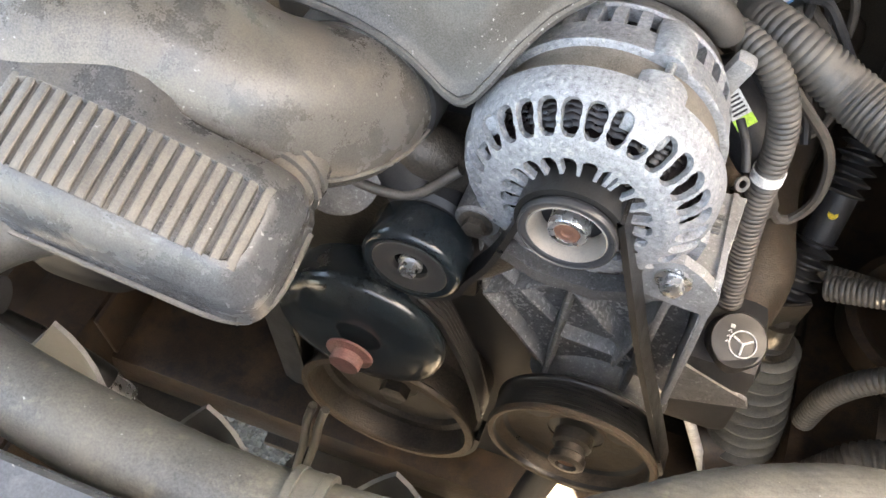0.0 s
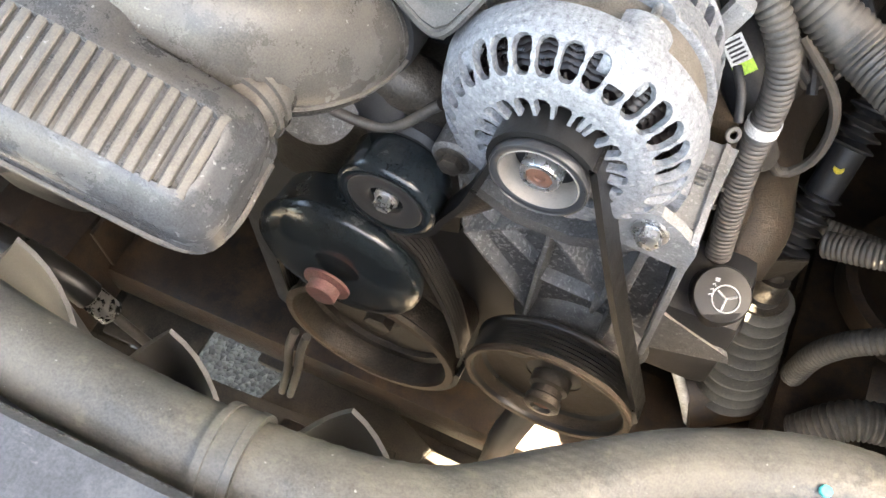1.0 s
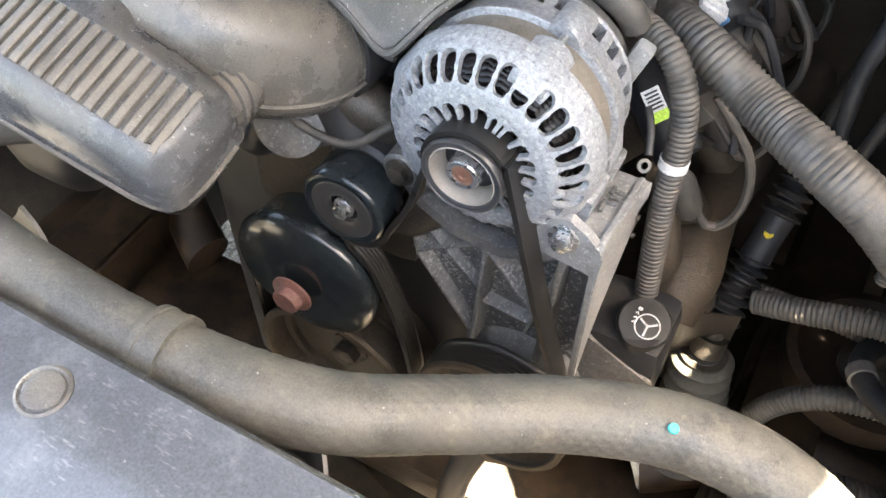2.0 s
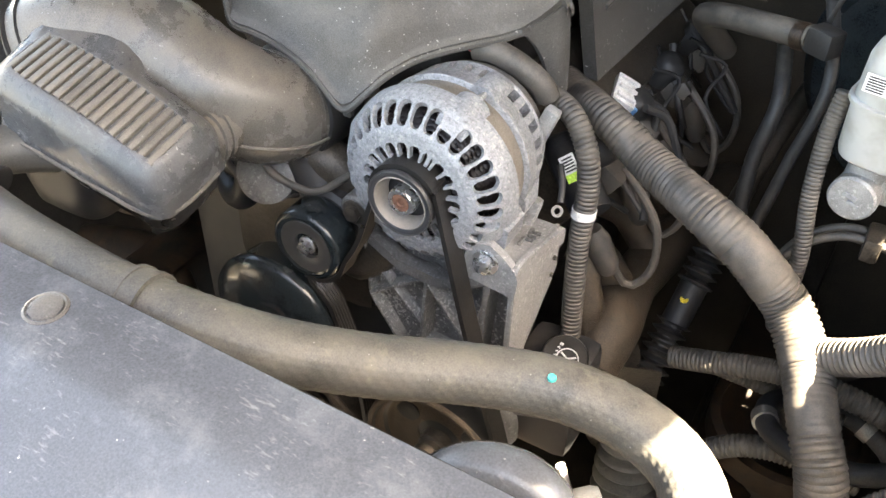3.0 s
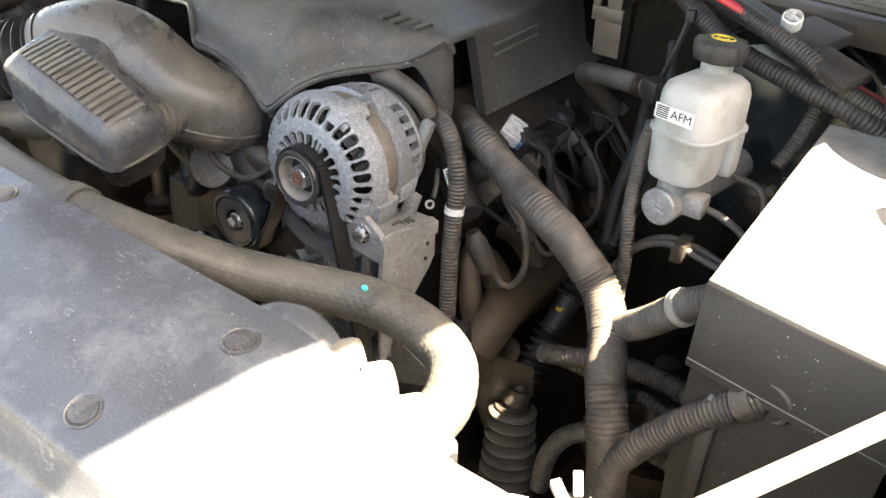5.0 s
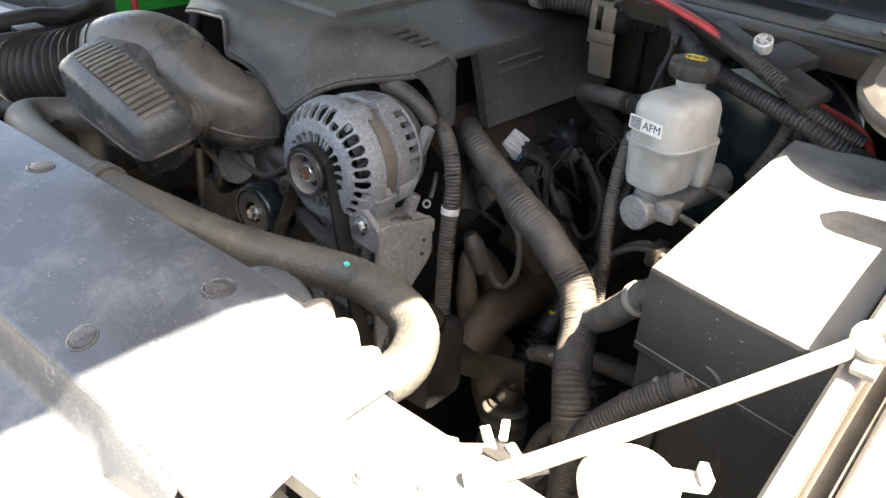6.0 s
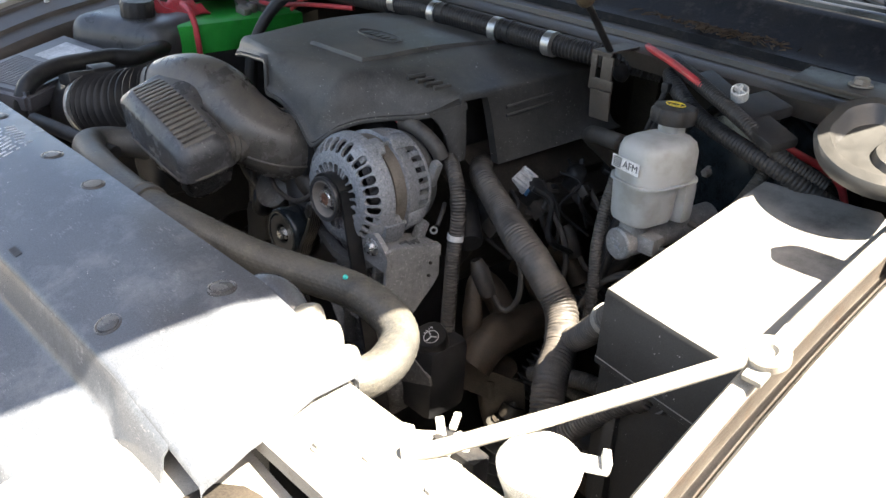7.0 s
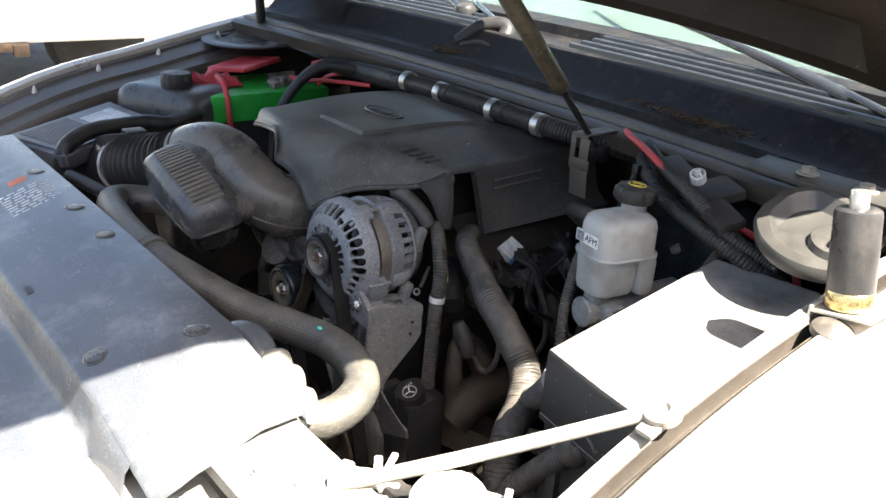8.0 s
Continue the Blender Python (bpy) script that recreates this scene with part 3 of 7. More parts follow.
# ---------------------------------------------------------------- radiator support and sight shield
support = thing("radiator_support", (0.1, 0.02, 0.62), "painted radiator support panel at the front of the bay", "radiator support")
bm = BM()
rows = [[(x, 0.058, 0.95), (x, 0.057, 1.030), (x, 0.052, 1.036), (x, -0.026, 1.030), (x, -0.034, 1.025), (x, -0.034, 1.012), (x, -0.026, 1.008)] for x in (-0.62, -0.3, 0.0, 0.2, 0.3, 0.36, 0.42, 0.46, 0.52)]
part("top_rail", sheet(bm, rows, 0.003), "rail", support, "dusty pale painted top rail")
for x, y in ((0.352, -0.010), (0.44, 0.020)):
    part("rail_bolt", bolt(BM(), (x, y, 1.0315), (0, 0, 1), 0.0045, 0.005), "rail", support)
rows = []
for k in range(15):
    y = -0.028 - 0.017 * k
    rows.append([(x, y, 0.998 - 0.22 * max(0.0, -0.05 - y) - 0.14 * max(0.0, x - 0.26)) for x in [0.17 + 0.33 * j / 12 for j in range(13)]])
# pale rail paint puts the panel's sunlit white into its colour
part("front_panel", sheet(BM(), rows, 0.003), "rail", support, "front panel below the shield, coloured pale for sunlight")
# black box put in for the shaded gap in front of the rail
part("rail_gap_fill", box(BM(), (0.42, -0.072, 0.94), (0.26, 0.056, 0.10), 0.006), "body_dark", support, "black box put in for the shade below the rail")
bm = BM()
box(bm, (-0.05, 0.025, 0.82), (0.62, 0.045, 0.42), 0.008)
part("radiator_tank", bm, "black", support, "black plastic radiator tank")
bm = BM()
sweep(bm, [(0.112, 0.078, 0.99), (0.120, 0.082, 1.018), (0.138, 0.087, 1.032), (0.160, 0.090, 1.032), (0.178, 0.088, 1.016), (0.184, 0.082, 0.98)], 0.021, 20, 0.006, squash=0.8)
part("tank_shoulder", bm, "shield", support, "grey rounded radiator tank shoulder")
for x, y, h, r in ((0.196, 0.094, 1.022, 0.019), (0.228, 0.090, 1.018, 0.021), (0.260, 0.086, 1.012, 0.019)):
    bm = BM()
    lathe(bm, [(r * 0.6, -0.012), (r, -0.009), (r, 0.004), (r * 0.92, 0.008), (r * 0.5, 0.009)], (x, y, h), (0.75, 0.55, 0.25), 24)
    # lugs of the black tank are coloured pale for the sun on them
    part("tank_lug", bm, "rail", support, "rounded lug of the radiator tank, coloured pale for sunlight")
shield = thing("sight_shield", (-0.1, -0.03, 1.03), "scuffed dark plastic shield over the radiator", "sight shield")


def shield_z(x, y):
    return 1.073 - 0.16 * max(0.0, x - 0.18) + 0.34 * min(0.0, y - 0.015) + 0.03 * (y - 0.03) - 0.012 * max(0.0, -0.2 - x)


# top panel, its free corner running on past the front wall
bm = BM()
rows = []
for i in range(50):
    x = -0.62 + 0.930 * i / 49
    row = [(x, 0.060, shield_z(x, 0.055) - 0.022), (x, 0.0585, shield_z(x, 0.055) - 0.006), (x, 0.054, shield_z(x, 0.054))]
    for k in range(9):
        y = 0.045 - k * (0.045 + 0.075) / 8
        row.append((x, y, shield_z(x, y) + (0.0016 if abs(y + 0.052) < 0.008 else 0)))
    z = shield_z(x, -0.078)
    row += [(x, -0.0815, z - 0.001), (x, -0.085, z - 0.004), (x, -0.0862, z - 0.0085)]
    rows.append(row)
rows.append([(x + 0.0015, y, z - 0.003) for x, y, z in rows[-1]])
rows.append([(x + 0.0005, y, z - 0.008) for x, y, z in rows[-1]])
part("panel", sheet(bm, rows, 0.0025), "shield", shield)
bm = BM()
rows = []
for i in range(60):
    x = -0.62 + 0.886 * i / 59
    z = shield_z(x, -0.078)
    jog = 0.0045 * min(1.0, max(0.0, (x - 0.188) / 0.006))
    fall = 0.010 * min(1.0, max(0.0, (x - 0.188) / 0.03))
    row = [(x, -0.0858, z - 0.006), (x, -0.0880 - jog, z - 0.014), (x, -0.0925 - jog, z - 0.036 - fall), (x, -0.0950 - jog, z - 0.0425 - fall), (x, -0.0990, z - 0.0455 - fall)]
    for k in range(8):
        row.append((x, -0.108 - 0.0085 * k, z - 0.049 - 0.0028 * k - fall))
    row += [(x, -0.172, z - 0.073), (x, -0.176, z - 0.085), (x, -0.184, z - 0.112), (x, -0.188, z - 0.116), (x, -0.26, z - 0.135), (x, -0.27, z - 0.2)]
    rows.append(row)
part("front_wall", sheet(bm, rows, 0.0025), "shield", shield)
for x, y in ((0.168, 0.021), (0.119, -0.062), (-0.112, 0.029), (-0.223, 0.029), (-0.40, 0.029), (-0.30, -0.062)):
    bm = BM()
    n = (0, -0.05 if y > 0 else -0.36, 1)
    z = shield_z(x, y)
    lathe(bm, [(0.0130, -0.002), (0.0130, 0.0006), (0.0115, 0.0012), (0.0105, 0.0002), (0.0100, 0.0001), (0.0096, 0.0014), (0.008, 0.0018), (0.003, 0.0016)], (x, y, z), n, 28)
    part("push_pin", bm, "resonator", shield)

# worn warning print near one end of the shield
random.seed(3)
for k in range(9):
    y0, n = -0.040 + random.uniform(0, 0.006), 0
    while y0 < 0.022:
        w = random.uniform(0.006, 0.016)
        x = -0.275 - 0.0095 * k
        bm = BM()
        loft(bm, [[(x + dx, yy, shield_z(x, yy) + h) for dx, yy in ((-0.0017, y0), (0.0017, y0), (0.0017, y0 + w), (-0.0017, y0 + w))] for h in (-0.0004, 0.0005)])
        part("printed_bar", bm, "pale_ink", shield)
        y0 += w + 0.004
bm = BM()
loft(bm, [[(-0.385 + dx, yy, shield_z(-0.385, yy) + h) for dx, yy in ((-0.009, -0.012), (0.009, -0.012), (0.009, 0.012), (-0.009, 0.012))] for h in (-0.0004, 0.0005)])
part("printed_patch", bm, "orange_ink", shield, "faded orange printed patch")
for x, y, sx, sy in ((-0.070, -0.0725, 0.010, 0.0035), (-0.26, -0.0745, 0.010, 0.0035)):
    bm = BM()
    loft(bm, [[(x + u * sx, y + v * sy, shield_z(x, y + v * sy) + h) for u, v in ((-1, -1), (1, -1), (1, 1), (-1, 1))] for h in (-0.002, 0.0006)])
    part("slot", bm, "ink", shield, "dark slot")

# ---------------------------------------------------------------- upper radiator hose
HOSE = [(-0.215, 0.235, 1.005), (-0.27, 0.215, 1.018), (-0.325, 0.17, 1.028), (-0.335, 0.125, 1.035), (-0.29, 0.098, 1.042), (-0.2, 0.083, 1.044), (-0.1, 0.080, 1.042),
        (-0.02, 0.094, 1.036), (0.03, 0.134, 1.011), (0.078, 0.169, 0.998), (0.132, 0.191, 0.995), (0.182, 0.196, 0.990), (0.222, 0.182, 0.986), (0.244, 0.152, 0.982),
        (0.248, 0.122, 0.978), (0.236, 0.098, 0.974), (0.215, 0.078, 0.972)]
hose = thing("radiator_hose", (0.0, 0.1, 1.0), "thick grey rubber radiator hose with a teal dot", "radiator hose")


def knit(s, a):
    fade = min(1.0, max(0.0, (s - 0.30) / 0.12))
    cell = math.cos(s * TURN_RATE) * math.cos(a * 15)
    return 0.0201 + 0.00036 * fade * max(0.0, cell) ** 0.7 + 0.0007 * noise.noise((s * 12, math.cos(a), math.sin(a)))


TURN_RATE = 2 * math.pi / 0.0095
part("tube", sweep(BM(), HOSE, knit, 120, 0.0016), "hose", hose)
part("dot", lathe(BM(), [(0.0030, -0.002), (0.0026, 0.0001), (0.001, 0.0002)], (0.135, 0.181, 1.0158), (0.05, -0.25, 1), 9), "teal", hose, "small teal paint dot")


def clamp(parent, line, at, r, width, material, name="clamp"):
    pts = glide(line, 0.004)
    i = min(range(len(pts)), key=lambda k: (pts[k][0] - Vector(at)).length)
    p, d = pts[i][0], (pts[i + 2][0] - pts[i - 2][0]).normalized()
    w = width / 2
    ob = part(name, lathe(BM(), [(r * 0.97, -w), (r * 1.06, -w), (r * 1.07, -w * 0.55), (r * 1.035, -w * 0.5), (r * 1.035, w * 0.5), (r * 1.07, w * 0.55), (r * 1.06, w), (r * 0.97, w)], p, d, 40),
              material, parent)
    return ob, p, d


clamp(hose, HOSE, (-0.100, 0.080, 1.042), 0.0222, 0.017, "hose", "sleeve_ring")
clamp(hose, HOSE, (0.226, 0.088, 0.973), 0.0215, 0.010, "rail")
bm = BM()
box(bm, (0.226, 0.090, 0.999), (0.010, 0.014, 0.008), 0.002)
part("clamp_screw", bm, "rail", hose)

# ---------------------------------------------------------------- engine cover
ecover = thing("engine_cover", (-0.17, 0.55, 1.0), "dusty dark plastic engine cover with an oval emblem", "engine cover")
LIP = [(-0.356, 0.362, 1.119), (-0.335, 0.358, 1.124), (-0.310, 0.354, 1.128), (-0.280, 0.348, 1.132), (-0.252, 0.343, 1.135), (-0.2445, 0.3395, 1.128), (-0.2410, 0.3375, 1.112), (-0.2375, 0.3355, 1.098), (-0.229, 0.334, 1.0945),
       (-0.215, 0.333, 1.0950), (-0.198, 0.332, 1.0935), (-0.180, 0.331, 1.0900), (-0.163, 0.330, 1.0840), (-0.148, 0.329, 1.0755), (-0.136, 0.328, 1.0655), (-0.127, 0.327, 1.0580), (-0.119, 0.3265, 1.0550), (-0.112, 0.328, 1.0585),
       (-0.104, 0.335, 1.0680), (-0.094, 0.350, 1.0800), (-0.081, 0.371, 1.0885), (-0.063, 0.393, 1.0935), (-0.044, 0.414, 1.0965), (-0.030, 0.429, 1.0985), (-0.019, 0.441, 1.1020), (-0.010, 0.454, 1.1085), (-0.004, 0.466, 1.1150), (0.000, 0.4745, 1.1195)]


def shell_top(x):
    return 1.147 - 0.06 * max(0, -0.30 - x) - 0.27 * max(0, x + 0.075)


def shell_at(x, y):
    """Height of the cover's top, away from its front slope."""
    crown = 0.010 * math.sin(math.pi * min(1.0, max(0.0, (y - 0.40) / 0.32))) * min(1.0, max(0.0, (-0.04 - x) / 0.08))
    return shell_top(x) + crown - 0.10 * max(0.0, y - 0.72)


bm = BM()
rows = []
for i, (x, y, z) in enumerate(LIP):
    top = shell_top(x)
    lean = 0.012 + 0.046 * min(1.0, max(0.0, (x + 0.240) / 0.07)) * min(1.0, max(0.15, (-0.005 - x) / 0.05))
    row = [(x, y + 0.005, z - 0.003), (x, y - 0.003, z - 0.003), (x, y - 0.0048, z + 0.0035), (x, y - 0.0010, z + 0.0070), (x, y + 0.0010, z + 0.0095 if top - z > 0.02 else z + 0.008)]
    z0, y0 = row[-1][2], row[-1][1]
    for k in range(1, 7):
        f = k / 6
        row.append((x, y0 + lean * f ** 1.5, z0 + (max(top, z0) - z0) * (1 - (1 - f) ** 1.7)))
    for k in range(1, 17):
        yy = y0 + lean + (0.775 - y0 - lean) * k / 16
        row.append((x, yy, shell_at(x, yy)))
    rows.append(row)
# rounded shoulder that turns down on the alternator's side
last = rows[-1]
for dx, dz in ((0.0030, -0.0014), (0.0050, -0.0045), (0.0056, -0.0085)):
    rows.append([(x + dx, y, z + dz) for x, y, z in last])
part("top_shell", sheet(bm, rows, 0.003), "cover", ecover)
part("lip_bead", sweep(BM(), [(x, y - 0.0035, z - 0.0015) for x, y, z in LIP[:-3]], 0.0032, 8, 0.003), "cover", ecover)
part("lip_clip", box(BM(), (-0.120, 0.331, 1.050), (0.008, 0.006, 0.014), 0.0015), "cover", ecover)
# pillar beside the alternator, then an opening, then the side wall
near = [(-0.026, 0.434, 1.1005), (-0.0165, 0.4435, 1.096), (-0.0100, 0.4495, 1.086), (-0.0050, 0.4540, 1.074), (-0.0010, 0.4575, 1.060), (0.0025, 0.4600, 1.048), (0.0045, 0.4610, 1.0405)]
far = [(0.0035, 0.4785, 1.1185), (0.0050, 0.4795, 1.108), (0.0066, 0.4800, 1.094), (0.0084, 0.4800, 1.078), (0.0100, 0.4795, 1.062), (0.0115, 0.4780, 1.049), (0.0118, 0.4760, 1.0405)]
rows = []
for p0, p1 in zip(near, far):
    a, b = Vector(p0), Vector(p1)
    rows.append([a + Vector((-0.007, 0.008, 0.001)), a + Vector((-0.002, -0.001, 0)), a + Vector((0.0015, -0.0015, 0)), a.lerp(b, 0.25) + Vector((0.0045, -0.003, 0)), a.lerp(b, 0.6) + Vector((0.0045, -0.002, 0)), a.lerp(b, 0.9) + Vector((0.002, 0, 0)), b, b + Vector((-0.012, 0.001, 0))])
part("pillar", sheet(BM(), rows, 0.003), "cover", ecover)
rows = []
for i in range(16):
    f = i / 15
    y = 0.519 + 0.256 * f
    rows.append([(0.0045, y - 0.003, shell_at(0.0, y) - 0.004), (0.0068, y, shell_at(0.0, y) - 0.011), (0.0080, y + 0.004, 1.102), (0.0105, y + 0.009, 1.080), (0.0140, y + 0.013, 1.055), (0.0170 + 0.010 * f, y + 0.016, 1.035 + 0.004 * f), (0.0190 + 0.020 * f, y + 0.018, 1.022 + 0.012 * f)])
rows.insert(0, [(x - 0.014, y + 0.001, z) for x, y, z in rows[0]])
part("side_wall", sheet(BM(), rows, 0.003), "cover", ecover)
for dz in (0.0, 0.012):
    pts = [(0.0085 + 0.10 * dz, 0.555 + 0.10 * k / 5, 1.0985 - dz + 0.0006 * k) for k in range(6)]
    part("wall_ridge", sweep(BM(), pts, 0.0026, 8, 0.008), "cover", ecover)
part("inner_duct", box(BM(), (-0.085, 0.55, 1.06), (0.07, 0.11, 0.09), 0.01), "black", ecover)
for k in range(4):
    x = -0.058 + 0.0105 * k
    pts = [(x + 0.12 * (y - 0.43), y + 0.006 * k, shell_at(x, y + 0.006 * k) - 0.0006) for y in (0.432, 0.441, 0.450, 0.458)]
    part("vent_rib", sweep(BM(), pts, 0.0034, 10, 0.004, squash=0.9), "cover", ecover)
# raised panel with the emblem
bm = BM()
rows = []
for i in range(9):
    f = i / 8
    y = 0.418 + 0.225 * f
    x0, x1 = -0.262 - 0.03 * f + 0.012 * (i == 0), -0.127 + 0.028 * f - 0.008 * (i == 0)
    e = 0.0035
    rows.append([(x0 - e, y - e * (i == 0), shell_at(x0, y) - 0.002)] + [(x0 + (x1 - x0) * j / 8, y, shell_at(x0 + (x1 - x0) * j / 8, y) + 0.0048) for j in range(9)] + [(x1 + e, y - e * (i == 0), shell_at(x1, y) - 0.002)])
rows.insert(0, [(x, y - 0.005, shell_at(x, y) - 0.003) for x, y, z in rows[0]])
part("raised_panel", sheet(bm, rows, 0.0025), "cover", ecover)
bm = BM()
q = Matrix.Translation((-0.198, 0.500, shell_at(-0.198, 0.5) + 0.0055))
ring = [q @ Vector((0.044 * math.cos(a), 0.018 * math.sin(a), 0)) for a in [2 * math.pi * i / 32 for i in range(33)]]
sweep(bm, ring, 0.0017, 6, 0.004)
for k in range(5):
    box(bm, q @ Vector((-0.025 + 0.0125 * k, 0, 0)), (0.0085, 0.014, 0.0018), 0.0004)
part("emblem", bm, "cover", ecover, "worn oval emblem in relief")

# ---------------------------------------------------------------- intake elbow, resonator, bellows
intake = thing("intake_duct", (-0.25, 0.25, 1.0), "dusty plastic intake elbow clipped to the throttle body", "intake duct")
ELBOW = [(-0.1858, 0.375, 1.031), (-0.1857, 0.3445, 1.0315), (-0.188, 0.318, 1.0354), (-0.1995, 0.2944, 1.0483), (-0.2225, 0.2755, 1.068), (-0.2544, 0.2694, 1.0895), (-0.2917, 0.2585, 1.0975), (-0.3223, 0.2467, 1.0924), (-0.350, 0.234, 1.078)]


def duct(s, a):
    return 0.0483 - 0.0023 * min(1.0, s / 0.26) + 0.0008 * noise.noise((s * 20, math.cos(a), math.sin(a)))


part("elbow", sweep(BM(), ELBOW, duct, 44, 0.005), "intake", intake)
SEAM, LINE = [], glide(ELBOW, 0.008)
for i in range(4, 20):
    c, s = LINE[i]
    d = (LINE[i + 1][0] - LINE[i - 1][0]).normalized()
    out = Vector((0, 0, 1)).cross(d).normalized()
    out = out if out.x - out.y > 0 else -out
    lift = d.cross(out) if d.cross(out).z > 0 else out.cross(d)
    t = -0.35 + 0.30 * math.exp(-((i - 15) / 2.0) ** 2)
    SEAM.append(c + (out * math.cos(t) + lift * math.sin(t)) * (duct(s, 0.0) + 0.0006))
part("seam", sweep(BM(), SEAM, 0.0014, 6, 0.004), "resonator_rib", intake, "raised mould seam")
part("throttle_collar", lathe(BM(), [(0.046, -0.022), (0.0505, -0.020), (0.0515, -0.012), (0.0515, 0.020), (0.0500, 0.026), (0.046, 0.027)], (-0.1858, 0.356, 1.0315), (0, -1, 0.05), 48, None, True), "black", intake, "black rubber throttle collar")
part("neck", sweep(BM(), [(-0.192, 0.290, 1.050), (-0.188, 0.258, 1.047), (-0.190, 0.215, 1.045)], lambda s, a: 0.0195 + 0.0035 * (0.018 < s < 0.022 or 0.026 < s < 0.030), 26, 0.003), "intake", intake)
part("bellows", sweep(BM(), [(-0.338, 0.240, 1.085), (-0.372, 0.221, 1.069), (-0.420, 0.201, 1.053), (-0.475, 0.187, 1.038)], lambda s, a: 0.043 + 0.005 * math.sin(s * 2 * math.pi / 0.013), 36, 0.0016), "black", intake, "black corrugated rubber bellows")
clamp(intake, [(-0.43, 0.194, 1.053), (-0.478, 0.187, 1.037), (-0.52, 0.184, 1.024)], (-0.478, 0.187, 1.037), 0.044, 0.012, "steel")
part("meter_tube", sweep(BM(), [(-0.470, 0.188, 1.040), (-0.53, 0.185, 1.024), (-0.60, 0.182, 1.010)], 0.043, 32, 0.01), "black", intake, "black airflow meter tube")
bm = BM()
box(bm, (-0.512, 0.180, 1.070), (0.062, 0.04, 0.022), 0.004, Euler((0, -0.3, -0.1)).to_matrix())
box(bm, (-0.500, 0.212, 1.080), (0.03, 0.035, 0.02), 0.004)
part("meter_plug", bm, "black", intake)

reson = thing("resonator", (-0.23, 0.19, 1.0), "grey ribbed plastic resonator box, dusty in its grooves", "resonator")
# the box leans down to its far end: long axis U, short axis V, outward N
U = Vector((1.276, 0.0445, -0.407)).normalized()
V = Vector((0.22, 0.975, 0.21))
V = (V - U * V.dot(U)).normalized()
N = U.cross(V)
RC = Vector((-0.2381, 0.1884, 1.0982))
BOW = 2.05


def on_res(u, v, n=0.0):
    """A place on the box; its ribbed face bows down towards both ends."""
    return RC + U * u + V * v + N * (n - BOW * u * u)


def res_level(u, v, z):
    """How far below the ribbed face the height z lies at this place of it."""
    return min(-0.0125, (z - RC.z - U.z * u - V.z * v) / N.z + BOW * u * u)


def seam_z(u, v):
    p = RC + U * u + V * v
    return 1.0385 - 0.17 * (p.x + 0.24) + 0.22 * (p.y - 0.18)


def res_ring(grow, depth):
    out = []
    L0, L1, W, R = -0.081 - grow, 0.0825 + grow, 0.034 + grow, 0.017 + grow * 0.4
    for cx, cy, a0 in ((L1 - R, W - R, 0), (L0 + R, W - R, 90), (L0 + R, -W + R, 180), (L1 - R, -W + R, 270)):
        if a0 == 90:
            for k in range(13):
                u = L1 - R - (L1 - L0 - 2 * R) * (k + 1) / 14
                out.append((u, W))
        for k in range(6):
            a = radians(a0 + 18 * k)
            out.append((cx + R * math.cos(a), cy + R * math.sin(a)))
    done = []
    for u, v in out:
        n = depth(u, v)
        if v > 0:
            k = min(1, max(0, (0.014 - u) / 0.040)) * min(1.0, max(0.0, 1 + (n + 0.03) / 0.06)) * min(1.0, max(0.0, (grow + 0.010) / 0.010))
            v += 0.036 * k * k * (3 - 2 * k) * (v / W)
            n += 0.010 * k * (n > -0.02)
        done.append(on_res(u, v, n))
    return done


rings = [res_ring(-0.018, lambda u, v: res_level(u, v, seam_z(u, v) - 0.034) - 0.012), res_ring(-0.008, lambda u, v: res_level(u, v, seam_z(u, v) - 0.033) - 0.010),
         res_ring(-0.001, lambda u, v: res_level(u, v, seam_z(u, v) - 0.026) - 0.006), res_ring(0.0035, lambda u, v: res_level(u, v, seam_z(u, v) - 0.003) - 0.004), res_ring(0.0072, lambda u, v: res_level(u, v, seam_z(u, v)) - 0.003),
         res_ring(0.0072, lambda u, v: res_level(u, v, seam_z(u, v))), res_ring(0.0048, lambda u, v: res_level(u, v, seam_z(u, v) + 0.004) + 0.001), res_ring(0.0040, lambda u, v: -0.0115), res_ring(0.0015, lambda u, v: -0.0070),
         res_ring(-0.0040, lambda u, v: -0.0020), res_ring(-0.0080, lambda u, v: 0.0012), res_ring(-0.0105, lambda u, v: 0.0028), res_ring(-0.0128, lambda u, v: 0.0030), res_ring(-0.0136, lambda u, v: 0.0020), res_ring(-0.0142, lambda u, v: -0.0012)]
bm = loft(BM(), rings, cap=False)
bm.faces.new([bm.verts.new(p) for p in rings[0]])
loft(bm, [[on_res(-0.072 + 0.146 * k / 24, v, 0.0) for v in (-0.0225, 0.0225)] for k in range(25)], cap=False, loop=False)
part("body", bm, "resonator", reson)
for k in range(17):
    u = -0.0650 + k * 0.00822
    bm = BM()
    prof = []
    for v, h in ((-0.0225, 0.0026), (-0.0195, 0.0031), (-0.012, 0.0034), (0.012, 0.0034), (0.0195, 0.0031), (0.0225, 0.0026)):
        prof.append([on_res(u - 0.0029, v, -0.001), on_res(u - 0.0026, v, h - 0.0007), on_res(u - 0.0018, v, h), on_res(u + 0.0018, v, h), on_res(u + 0.0026, v, h - 0.0007), on_res(u + 0.0029, v, -0.001)])
    loft(bm, prof, cap=False, loop=False)
    part("rib", bm, "resonator_rib", reson)

